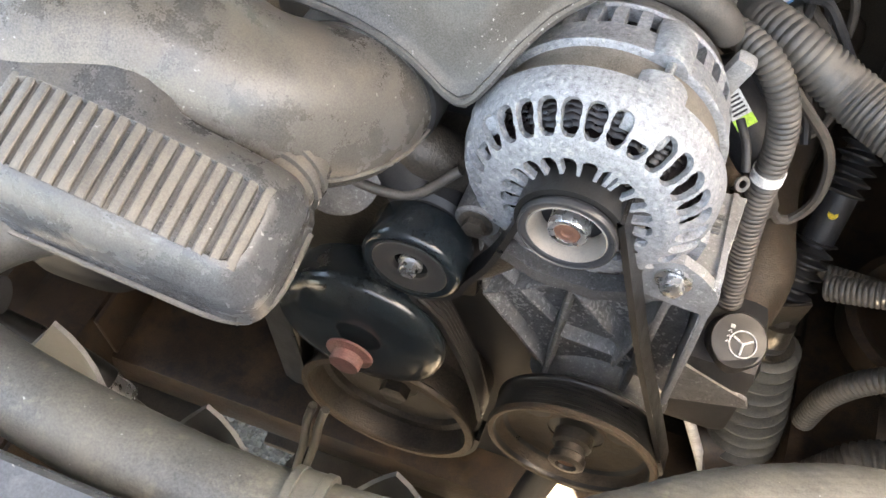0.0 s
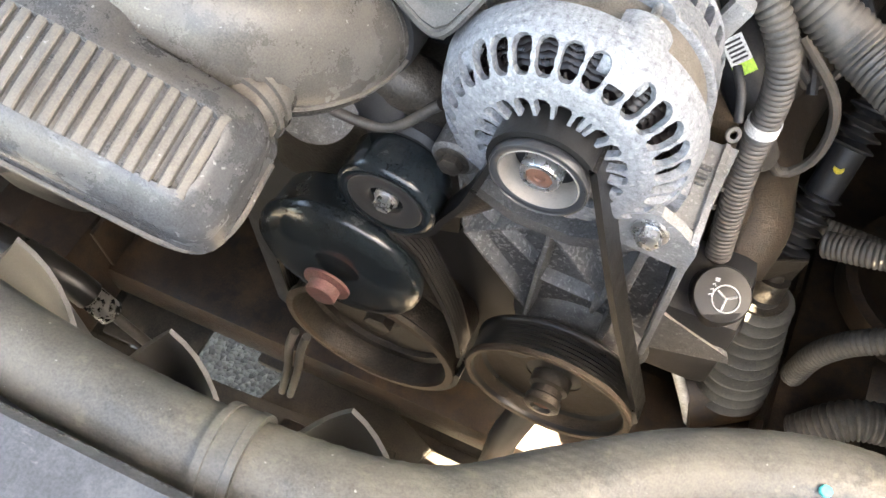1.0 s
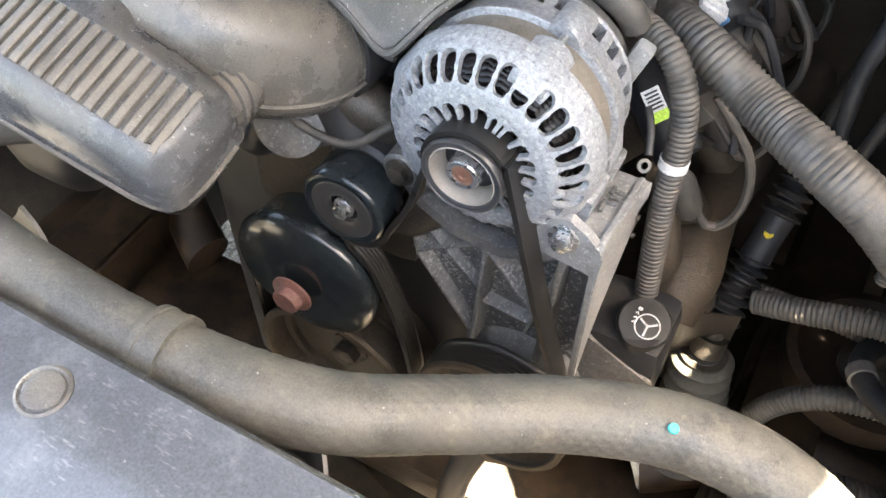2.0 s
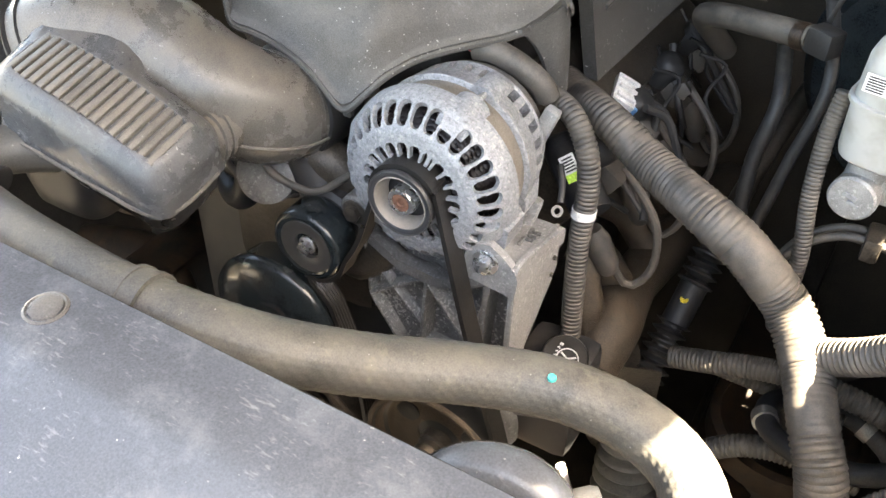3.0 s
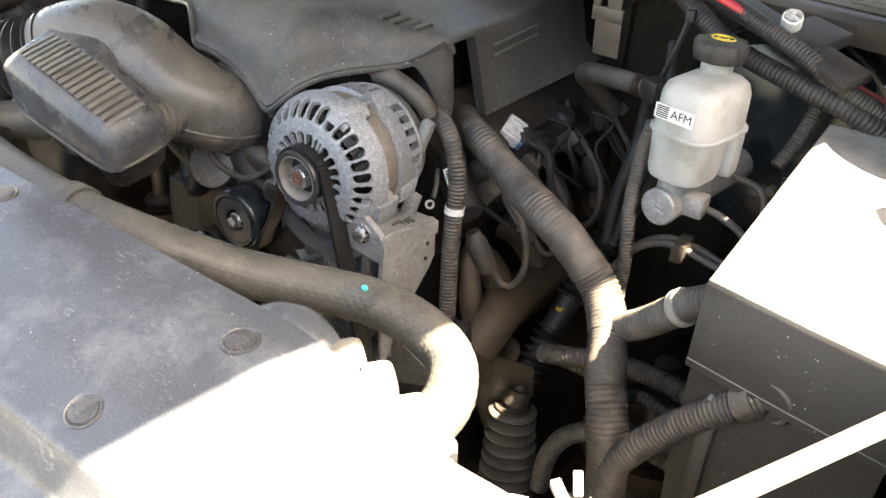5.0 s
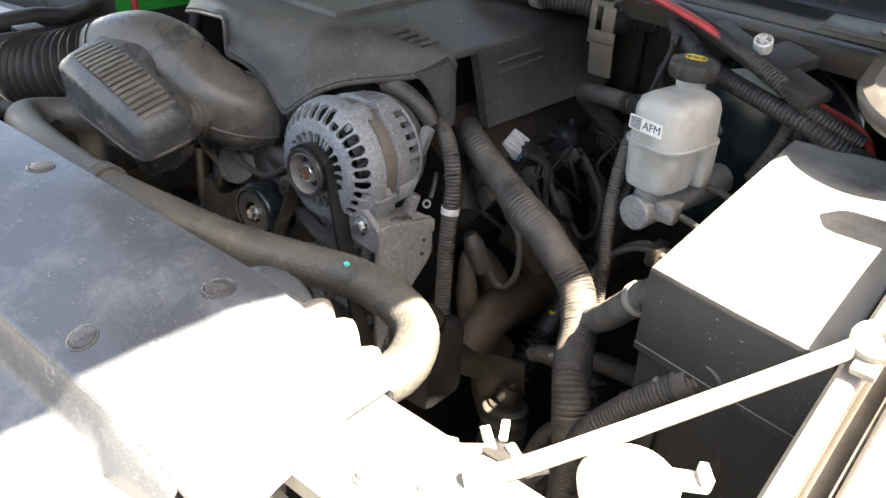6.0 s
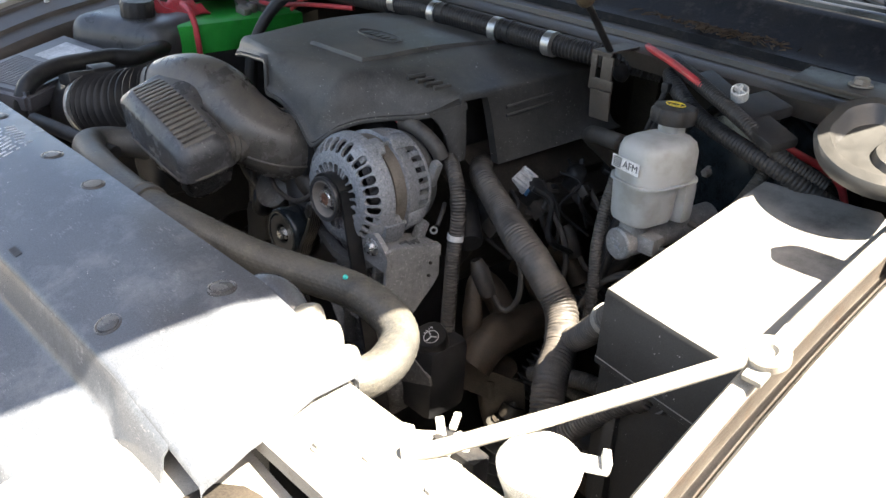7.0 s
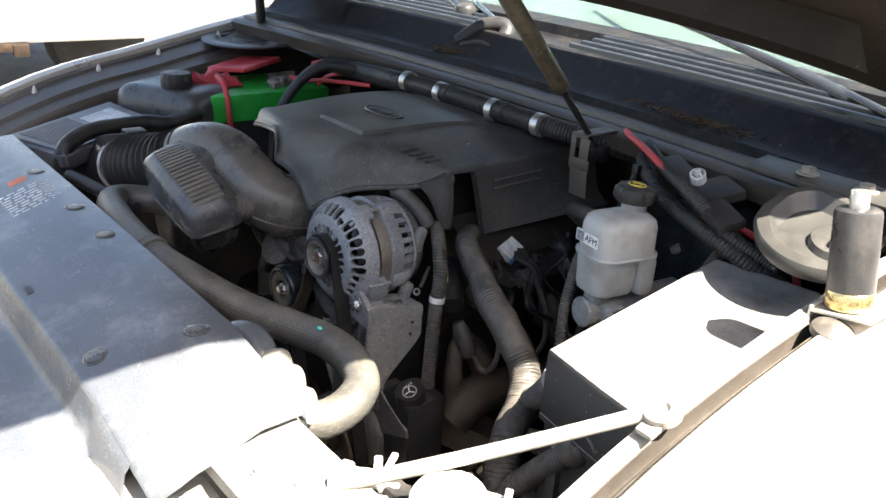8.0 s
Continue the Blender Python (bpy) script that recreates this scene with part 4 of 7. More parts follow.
SEAMLINE = [(0.0897, 0.020), (0.0897, -0.018), (0.0795, -0.036), (0.0635, -0.0412), (0.03, -0.0418), (-0.03, -0.0418), (-0.070, -0.0412), (-0.086, -0.030)]
part("seam", sweep(BM(), [on_res(u, v, res_level(u, v, seam_z(u, v) + 0.0005)) for u, v in SEAMLINE], 0.0017, 6, 0.005), "resonator_rib", reson)
random.seed(21)
for k in range(9):
    n = random.uniform(-0.040, -0.018)
    p0 = on_res(0.0870 - 0.10 * (-n - 0.018), random.uniform(-0.024, 0.02), n)
    part("water_spot", lathe(BM(), [(0.0011, -0.001), (0.0010, 0.0002), (0.0007, 0.0004), (0.0005, 0.0001)], p0, U, 10), "resonator_rib", reson)
for s in (0.242, 0.250):
    c = Vector((-0.1883, s, 1.0465))
    part("neck_ring", lathe(BM(), [(0.0190, -0.002), (0.0222, -0.0015), (0.0222, 0.0015), (0.0190, 0.002)], c, (-0.12, -1, 0.1), 32, None, True), "intake", intake)
part("collar_seam", lathe(BM(), [(0.0460, -0.0015), (0.0492, -0.001), (0.0492, 0.001), (0.0460, 0.0015)], (-0.1878, 0.321, 1.0352), (0.10, -1, 0.14), 48, None, True), "intake", intake)
# ---------------------------------------------------------------- alternator
AX, AZ = -0.0402, 1.0150
alt = thing("alternator", (AX, 0.37, 0.945), "oxidised cast aluminium alternator with a black pulley", "alternator")


def polar(r, a, y):
    return Vector((AX + r * math.cos(a), y, AZ + r * math.sin(a)))


EARS = [radians(67 + 90 * k) for k in range(4)]
TAU = 2 * math.pi


def turn_gap(a, e):
    return abs((a - e + math.pi) % TAU - math.pi)


def smooth_profile(knots, n):
    """Points evenly spread along a broken line of (radius, y)."""
    d = [0.0]
    for (r, y), (q, w) in zip(knots, knots[1:]):
        d.append(d[-1] + math.hypot(q - r, w - y))
    out = []
    for i in range(n + 1):
        s, k = d[-1] * i / n, 0
        while k < len(d) - 2 and d[k + 1] < s:
            k += 1
        f = (s - d[k]) / (d[k + 1] - d[k])
        out.append((knots[k][0] + (knots[k + 1][0] - knots[k][0]) * f, knots[k][1] + (knots[k + 1][1] - knots[k][1]) * f))
    return out


FACE = smooth_profile([(0.0260, 0.3030), (0.0300, 0.3035), (0.0430, 0.3042), (0.0510, 0.3052), (0.0570, 0.3075), (0.0620, 0.3110), (0.0660, 0.3155), (0.0690, 0.3210), (0.0710, 0.3270), (0.0718, 0.3360)], 72)


def slot_open(k, pitch, r, f, f0, f1, share):
    """Whether a place lies in a radial slot with rounded ends: k is the turn within one pitch, f the way along the face."""
    half = pitch * r * share
    past = max(0.0, f0 + half - f, f - (f1 - half))
    return math.hypot((k - 0.5) * pitch * r, past) < half


STEP = sum(math.hypot(q - r, w - y) for (r, y), (q, w) in zip(FACE, FACE[1:])) / 72


def front_metal(a, f):
    i = min(71, int(f * 72))
    r, s = FACE[i][0], i * STEP
    near = min(turn_gap(a, e) for e in EARS)
    if r < 0.045:
        return near < 0.045 or not slot_open((a / TAU * 22 + 0.3) % 1.0, TAU / 22, 0.036, s, 0.0030, 0.0172, 0.38)
    if near < 0.115 and (r > 0.0610 or near > 0.075):
        return True
    return not slot_open(((a - EARS[0]) / TAU * 32 + 0.5) % 1.0, TAU / 32, r, s, 0.0292, 0.0468, 0.385)


bm = slotted(BM(), FACE, (AX, AZ), 640, front_metal, -0.0050)
PIECES = []
for e in EARS:
    rings = []
    for i in range(11):
        a = e - 0.20 + 0.40 * i / 10
        bulge = 0.0058 * max(0.0, math.cos((a - e) / 0.20 * math.pi / 2)) ** 0.8
        rings.append([polar(0.0610, a, 0.3140), polar(0.0640 + 0.6 * bulge, a, 0.3140), polar(0.0675 + bulge, a, 0.3165), polar(0.0705 + bulge, a, 0.3215), polar(0.0722 + bulge, a, 0.3290), polar(0.0724 + bulge, a, 0.3476), polar(0.064, a, 0.3476)])
    PIECES.append(("ear", loft(BM(), rings), "cast"))
    hole = lathe(BM(), [(0.0062, -0.004), (0.0062, 0.0004), (0.0054, 0.0012), (0.0044, 0.0012), (0.0040, -0.001), (0.0038, -0.004)], polar(0.0680, e, 0.3188), (0.55 * math.cos(e), -1, 0.55 * math.sin(e)), 20)
    PIECES.append(("boss", hole, "cast"))
    PIECES.append(("bolt_hole", lathe(BM(), [(0.0041, -0.004), (0.0041, 0.0002), (0.0, 0.0004)], polar(0.0680, e, 0.3188), (0.55 * math.cos(e), -1, 0.55 * math.sin(e)), 14), "dark_metal"))
housing = part("front_housing", bm, "cast", alt, "white-oxidised slotted front housing", 45)
for piece, shape, stuff in PIECES:
    part(piece, shape, stuff, housing, "", 45)
for a in (67, 163, 250, 339):
    part("pad", lathe(BM(), [(0.0056, 0.0), (0.0054, 0.0026), (0.0040, 0.0030), (0.0034, 0.0014), (0.0, 0.0010)], polar(0.0448, radians(a), 0.3045), (0, -1, 0), 18), "cast", housing)
for k, ch in enumerate("DR44"):
    a = radians(127 - 10.8 * k)
    letters(ch, 0.0132, facing(polar(0.0475, a, 0.3036), (math.sin(a), 0.1, -math.cos(a)), (math.cos(a), 0.2, math.sin(a))), "cast", housing, "raised_letter", 0.0026)
# windings seen through the slots: bundles of bent wire over a dark core
for k in range(5):
    coil = lathe(BM(), [(0.0480 + 0.0036 * k, 0.0), (0.0505 + 0.0036 * k, 0.003), (0.0505 + 0.0036 * k, 0.013 - 0.0016 * k), (0.0480 + 0.0036 * k, 0.015 - 0.0016 * k)], (AX, 0.334, AZ), (0, -1, 0), 144,
                 lambda a, h: 1 + 0.020 * math.sin(a * 36 + h * 420), True)
    part("winding", coil, "copper", alt, "dark varnished copper winding", 60)
part("rotor_face", lathe(BM(), [(0.0, 0.0), (0.046, 0.0), (0.046, 0.001), (0.0, 0.001)], (AX, 0.326, AZ), (0, -1, 0), 40), "copper", alt)
for k in range(22):
    a = TAU * (k + 0.2) / 22
    part("fan_blade", box(BM(), polar(0.0365, a + 0.14, 0.3165), (0.012, 0.012, 0.0012), 0.0, Euler((0, -a, 0)).to_matrix() @ Euler((0.5, 0, 0)).to_matrix()), "cast_dull", alt)
part("stator_band", lathe(BM(), [(0.045, 0.024), (0.0672, 0.024), (0.0680, 0.022), (0.0680, 0.002), (0.0672, 0.0), (0.045, 0.0)], (AX, 0.3690, AZ), (0, -1, 0), 96, None, True), "stator", alt, "bare brown steel stator band")
bm = BM()
lathe(bm, [(0.058, 0.0), (0.0690, 0.0), (0.0700, 0.0005), (0.0708, 0.002), (0.0718, 0.0155), (0.0728, 0.0170), (0.0728, 0.0190), (0.0715, 0.0200), (0.058, 0.0200)], (AX, 0.3815, AZ), (0, -1, 0), 96, None, True)
rear = part("rear_housing", bm, "cast", alt, "", 50)
for k in range(30):
    a = TAU * k / 30
    rings = [[polar(0.0700, a - 0.052, 0.380), polar(0.0700, a + 0.052, 0.380), polar(0.060, a + 0.052, 0.380), polar(0.060, a - 0.052, 0.380)],
             [polar(0.0698, a - 0.050, 0.392), polar(0.0698, a + 0.050, 0.392), polar(0.060, a + 0.050, 0.392), polar(0.060, a - 0.050, 0.392)],
             [polar(0.0665, a - 0.046, 0.400), polar(0.0665, a + 0.046, 0.400), polar(0.056, a + 0.046, 0.400), polar(0.056, a - 0.046, 0.400)],
             [polar(0.0620, a - 0.046, 0.4035), polar(0.0620, a + 0.046, 0.4035), polar(0.052, a + 0.046, 0.4035), polar(0.052, a - 0.046, 0.4035)]]
    part("fin", loft(BM(), rings), "cast", rear, "", 50)
part("rear_ring", lathe(BM(), [(0.0, -0.004), (0.060, -0.004), (0.0655, -0.001), (0.0668, 0.002), (0.0655, 0.004), (0.0, 0.005)], (AX, 0.4045, AZ), (0, -1, 0), 60), "cast", rear)
for e in EARS:
    rings = []
    for i in range(9):
        a = e - 0.17 + 0.34 * i / 8
        bulge = 0.0065 * max(0.0, math.cos((a - e) / 0.17 * math.pi / 2)) ** 0.8
        rings.append([polar(0.062, a, 0.3612), polar(0.0712 + bulge, a, 0.3612), polar(0.0722 + bulge, a, 0.366), polar(0.0716 + bulge, a, 0.384), polar(0.0690 + bulge * 0.4, a, 0.396), polar(0.060, a, 0.399)])
    part("rear_ear", loft(BM(), rings), "cast", rear, "", 45)
part("winding_core", lathe(BM(), [(0.0, 0.0), (0.0565, 0.0), (0.0565, 0.020), (0.0, 0.020)], (AX, 0.402, AZ), (0, -1, 0), 40), "copper", alt)
for e in EARS:
    part("through_bolt", lathe(BM(), [(0.0026, 0), (0.0026, 0.017), (0.0042, 0.0175), (0.0042, 0.021), (0.0030, 0.022)], polar(0.0722, e, 0.366), (0, -1, 0), 12), "steel", alt)
part("rear_cap", lathe(BM(), [(0.0, -0.014), (0.045, -0.014), (0.056, -0.011), (0.062, -0.003), (0.063, 0.006)], (AX, 0.413, AZ), (0, -1, 0), 48), "cast_dull", alt, "pale plastic rear cap")
bm = BM()
box(bm, (AX + 0.060, 0.411, AZ + 0.020), (0.014, 0.012, 0.046), 0.004, Euler((0, 0.35, 0)).to_matrix())
part("terminal_block", bm, "bracket", alt, "pale terminal block")
part("terminal_boot", sweep(BM(), [(-0.052, 0.420, 1.086), (-0.034, 0.422, 1.086), (-0.012, 0.426, 1.077), (0.006, 0.430, 1.064), (0.012, 0.433, 1.052)], 0.0105, 16, 0.005), "conduit", alt, "grey rubber terminal boot")
part("red_lead", sweep(BM(), [(-0.092, 0.44, 1.094), (-0.070, 0.424, 1.090), (-0.050, 0.420, 1.087)], 0.0068, 10, 0.006), "red", alt)
# pulley
pul = part("pulley", lathe(BM(), [(0.020, -0.004), (0.0272, -0.003), (0.0278, 0.001), (0.0272, 0.003), (0.0272, 0.0215), (0.0288, 0.0232), (0.0290, 0.0262), (0.0282, 0.0274), (0.0268, 0.0278), (0.0240, 0.0272), (0.0232, 0.0262),
                                (0.0225, 0.0100), (0.0120, 0.0090), (0.0100, 0.0095)], (AX, 0.3090, AZ), (0, -1, 0), 72), "pulley_rim", alt, "black grooved belt pulley")
part("cup_wall", lathe(BM(), [(0.0236, 0.0), (0.0228, 0.0004), (0.0196, -0.0105), (0.0192, -0.0150), (0.0214, -0.0150)], (AX, 0.2822, AZ), (0, -1, 0), 56, None, True), "cup", pul, "dust-pale wall of the pulley cup")
part("rim_line", lathe(BM(), [(0.0286, 0.0), (0.0284, 0.0008), (0.0278, 0.0010), (0.0274, 0.0002)], (AX, 0.2818, AZ), (0, -1, 0), 64, None, True), "idler_face", pul, "thin worn edge")
part("nut", lathe(BM(), [(0.0122, -0.014), (0.0122, -0.004), (0.0118, -0.0012), (0.0108, 0.0004), (0.0092, 0.0008), (0.0080, 0.0004), (0.0076, -0.002)], (AX, 0.2838, AZ), (0, -1, 0), 40), "nut", pul, "bright rounded shaft nut")
part("shaft_end", lathe(BM(), [(0.0078, -0.004), (0.0078, -0.0004), (0.0058, 0.0004), (0.0036, 0.0002), (0.0030, -0.0010), (0.0, -0.0012)], (AX, 0.2842, AZ), (0, -1, 0), 24), "rust_orange", pul, "rusty shaft end")

# ---------------------------------------------------------------- pulleys of the belt drive
def dish(name, x, z, profile, y, material, label, seg=64):
    t = thing(name, (x, y, z), label, "pulley")
    return t, part("wheel", lathe(BM(), profile, (x, y, z), (0, -1, 0), seg), material, t)


idler, _ = dish("tensioner_pulley", -0.1396, 0.9277, [(0.008, -0.026), (0.0345, -0.026), (0.0358, -0.024), (0.0358, -0.002), (0.0356, 0.0015), (0.0340, 0.0042), (0.0315, 0.0054), (0.0285, 0.0050), (0.0260, 0.0036), (0.0145, 0.0030), (0.0125, -0.002), (0.008, -0.003)], 0.2885, "black_paint",
               "glossy black smooth tensioner pulley")
part("face", lathe(BM(), [(0.0275, 0.0038), (0.0262, 0.0046), (0.0200, 0.0036), (0.0140, 0.0036), (0.0128, 0.0026), (0.0128, -0.003), (0.020, 0.0)], (-0.1396, 0.2885, 0.9277), (0, -1, 0), 48, None, True), "idler_face", idler, "worn grey pulley face")
part("bolt", bolt(BM(), (-0.1396, 0.2890, 0.9277), (0, -1, 0), 0.0068, 0.0085, 1.3), "nut", idler)
tens = thing("belt_tensioner", (-0.15, 0.31, 0.96), "dirty cast belt tensioner arm behind its pulley", "belt tensioner")
bm = BM()
lathe(bm, [(0.030, -0.05), (0.030, -0.004), (0.026, 0.0), (0.01, 0.0)], (-0.137, 0.315, 0.938), (0, -1, 0), 30)
sweep(bm, [(-0.138, 0.33, 0.935), (-0.16, 0.335, 0.965), (-0.175, 0.34, 1.0)], 0.022, 16, 0.01)
part("arm", bm, "black", tens)

wp, _ = dish("water_pump_pulley", -0.183, 0.826, [(0.02, -0.034), (0.064, -0.034), (0.066, -0.010), (0.0685, -0.007), (0.0690, -0.002), (0.0675, 0.0025), (0.062, 0.0062), (0.052, 0.0092), (0.036, 0.0112), (0.020, 0.0118), (0.018, 0.0115)], 0.279, "black_paint",
            "glossy black dished water pump pulley", 80)
part("hub", lathe(BM(), [(0.019, 0.0), (0.019, 0.002), (0.0125, 0.004), (0.0125, 0.0105), (0.0115, 0.0122), (0.0, 0.0122)], (-0.183, 0.2600, 0.824), (0, -1, 0), 32), "hub_red", wp, "faded red-brown hub cap")
bal, _ = dish("crankshaft_pulley", -0.176, 0.670, [(0.03, -0.06), (0.084, -0.06), (0.085, -0.03), (0.083, -0.028), (0.083, -0.004), (0.0855, -0.002), (0.0855, 0.002), (0.0800, 0.003), (0.0780, -0.002), (0.0765, -0.022), (0.0700, -0.024), (0.0690, -0.030), (0.03, -0.034)], 0.288, "dark_metal",
             "brown-stained crankshaft pulley ring", 72)
part("rim_face", lathe(BM(), [(0.0852, 0.0), (0.0852, 0.0012), (0.0785, 0.0016), (0.0775, -0.002)], (-0.176, 0.2862, 0.670), (0, -1, 0), 72, None, True), "shieldmetal", bal, "bare worn rim")
part("bolt", bolt(BM(), (-0.176, 0.318, 0.670), (0, -1, 0), 0.014, 0.016), "dark_metal", bal)
groove = []
for k in range(6):
    h = -0.022 + 0.0036 * k
    groove += [(0.0698, h), (0.0672, h + 0.0018)]
ps, _ = dish("steering_pump_pulley", -0.006, 0.733, [(0.02, -0.028), (0.068, -0.028), (0.0710, -0.026), (0.0710, -0.0235)] + groove + [(0.0698, -0.0004), (0.0712, 0.002), (0.0712, 0.004), (0.0695, 0.0052), (0.0655, 0.004), (0.0635, -0.006), (0.054, -0.014), (0.040, -0.0165), (0.024, -0.0155), (0.016, -0.012)], 0.284, "belt",
            "grooved steering pump pulley with a dusty pale rim", 80)
part("rim_face", lathe(BM(), [(0.0716, 0.0005), (0.0716, 0.0042), (0.0698, 0.0056), (0.0662, 0.0048), (0.0650, 0.001)], (-0.006, 0.2838, 0.733), (0, -1, 0), 80, None, True), "shieldmetal", ps, "dust-brown rim")
part("hub", lathe(BM(), [(0.022, -0.004), (0.0165, 0.0), (0.0165, 0.010), (0.0130, 0.012), (0.0130, 0.018), (0.0150, 0.020), (0.0150, 0.026), (0.0125, 0.028), (0.009, 0.028), (0.0075, 0.024)], (-0.006, 0.296, 0.733), (0, -1, 0), 32), "dark_metal", ps)
part("shaft_end", lathe(BM(), [(0.0078, -0.004), (0.0078, 0.0), (0.005, 0.001), (0.0, 0.001)], (-0.006, 0.2715, 0.733), (0, -1, 0), 24), "rust_orange", ps, "rusty shaft end")
part("dish_wall", lathe(BM(), [(0.0652, 0.002), (0.0640, -0.003), (0.0628, -0.0065), (0.0610, -0.0082), (0.0620, -0.010), (0.0650, -0.002)], (-0.006, 0.2838, 0.733), (0, -1, 0), 80, None, True), "shieldmetal", ps, "tan inner wall")
part("web_disc", lathe(BM(), [(0.0615, -0.0085), (0.0545, -0.0132), (0.0400, -0.0156), (0.0240, -0.0146), (0.0240, -0.0166), (0.0400, -0.0172), (0.0600, -0.0110)], (-0.006, 0.2838, 0.733), (0, -1, 0), 80, None, True), "shieldmetal", ps, "dusty brown web of the pulley")
for k in range(3):
    a = TAU * k / 3 + 0.5
    part("lightening_hole", lathe(BM(), [(0.0130, -0.002), (0.0130, 0.0010), (0.0118, 0.0014), (0.0, 0.0006)], (-0.006 + 0.042 * math.cos(a), 0.2985, 0.733 + 0.042 * math.sin(a)), (0, -1, 0), 22), "black", ps)

# ---------------------------------------------------------------- the belt
belt = thing("drive_belt", (-0.05, 0.285, 0.85), "black ribbed rubber drive belt", "drive belt")


def strand(pts, thick=0.0042, width=0.0205, y=0.2975, ribs_out=False):
    bm = BM()
    line = glide([(x, 0, z) for x, z in pts], 0.004)
    rings = []
    n = len(line)
    for i, (p, s) in enumerate(line):
        d = (line[min(i + 1, n - 1)][0] - line[max(i - 1, 0)][0]).normalized()
        o = Vector((d.z, 0, -d.x))
        half = width / 2
        ring = [p + o * thick / 2 + Vector((0, y - half, 0)), p - o * thick / 2 + Vector((0, y - half, 0))]
        for k in range(12):
            yy = y - half + width * (k + 0.5) / 12
            ring.append(p - o * (thick / 2 - (0.0013 if k % 2 else 0)) + Vector((0, yy, 0)))
        ring += [p - o * thick / 2 + Vector((0, y + half, 0)), p + o * thick / 2 + Vector((0, y + half, 0))]
        rings.append(ring)
    loft(bm, rings)
    return part("strand", bm, "belt", belt)


def arc(cx, cz, r, a0, a1, n=10):
    return [(cx + r * math.cos(radians(a0 + (a1 - a0) * i / n)), cz + r * math.sin(radians(a0 + (a1 - a0) * i / n))) for i in range(n + 1)]


right_run = arc(AX, AZ, 0.0302, 196, 15, 14) + [(0.020, 0.90)] + arc(-0.007, 0.735, 0.0720, 12, -70, 6)
strand(right_run[::-1])
strand([(AX - 0.0290, AZ - 0.009), (-0.085, 0.955), (-0.100, 0.925)] + arc(-0.1396, 0.9277, 0.0385, -28, -100, 5))
strand([(-0.142, 0.893)] + arc(-0.183, 0.826, 0.0710, 52, 24, 3) + [(-0.100, 0.80), (-0.090, 0.75), (-0.086, 0.715)])
strand([(-0.2555, 0.825), (-0.257, 0.76), (-0.258, 0.68)])
strand(arc(-0.173, 0.672, 0.086, -90, 0, 6))
# ---------------------------------------------------------------- alternator bracket
brk = thing("alternator_bracket", (0.0, 0.35, 0.80), "dirty cast aluminium alternator bracket with ribs", "bracket")
FRONT = facing((0, 0, 0), (1, 0, 0), (0, 0, 1))
bm = BM()
web = [(-0.112, 0.985), (-0.092, 0.975), (-0.070, 0.950), (0.0, 0.935), (0.040, 0.940), (0.046, 0.88), (0.044, 0.80), (0.0, 0.775), (-0.055, 0.765), (-0.075, 0.80), (-0.105, 0.87)]
plate(bm, web, 0.012, Matrix.Translation((0, 0.346, 0)) @ FRONT)


def rib(bm, a, b, y0, y1, t=0.005):
    d = Vector((b[0] - a[0], 0, b[1] - a[1])).normalized()
    o = Vector((d.z, 0, -d.x)) * t / 2
    rings = []
    for p in (a, b):
        c = Vector((p[0], 0, p[1]))
        rings.append([c + o * 1.5 + Vector((0, y1, 0)), c + o + Vector((0, y1 - 0.006, 0)), c + o * 0.7 + Vector((0, y0 + 0.0012, 0)), c + o * 0.4 + Vector((0, y0, 0)), c - o * 0.4 + Vector((0, y0, 0)), c - o * 0.7 + Vector((0, y0 + 0.0012, 0)), c - o + Vector((0, y1 - 0.006, 0)), c - o * 1.5 + Vector((0, y1, 0))])
    loft(bm, rings)


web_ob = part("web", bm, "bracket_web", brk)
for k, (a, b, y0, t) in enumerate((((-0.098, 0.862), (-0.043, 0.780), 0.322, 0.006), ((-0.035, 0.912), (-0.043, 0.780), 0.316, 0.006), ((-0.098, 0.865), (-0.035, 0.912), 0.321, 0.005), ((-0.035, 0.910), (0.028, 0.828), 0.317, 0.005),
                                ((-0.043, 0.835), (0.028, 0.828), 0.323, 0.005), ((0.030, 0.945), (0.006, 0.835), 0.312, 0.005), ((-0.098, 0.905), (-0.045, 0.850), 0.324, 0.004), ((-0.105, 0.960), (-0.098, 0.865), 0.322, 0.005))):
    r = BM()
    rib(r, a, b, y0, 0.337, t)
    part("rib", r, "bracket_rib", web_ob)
# curved saddle beam under the pulley
BEAM = [(-0.108, 0.962), (-0.090, 0.938), (-0.060, 0.921), (-0.020, 0.919), (0.012, 0.934), (0.030, 0.948)]
part("beam", plate(BM(), [(x, z - 0.005) for x, z in BEAM] + [(x, z + 0.006) for x, z in BEAM[::-1]], 0.014, Matrix.Translation((0, 0.3260, 0)) @ FRONT), "cast_dull", brk, "worn grey saddle beam")
for k in range(6):
    a = radians(225 + 15 * k)
    part("tooth", box(BM(), polar(0.066, a, 0.318), (0.006, 0.008, 0.012), 0.001, Euler((0, -a, 0)).to_matrix()), "cast_dull", brk)
bm = BM()
top = [Vector(p) for p in ((0.0505, 0.318, 0.9690), (0.0570, 0.397, 0.9560), (0.012, 0.397, 0.9560), (0.002, 0.340, 0.9640), (0.006, 0.318, 0.9665))]
cen = sum(top, Vector()) / 5
rings = []
for drop, grow in ((-0.016, 1.0), (-0.002, 1.0), (0.0, 0.975)):
    rings.append([(cen + (p - cen) * grow) + Vector((0, 0, drop)) for p in top])
loft(bm, rings)
part("shelf", bm, "bracket", brk, "speckled grey cast shelf")
bm = BM()
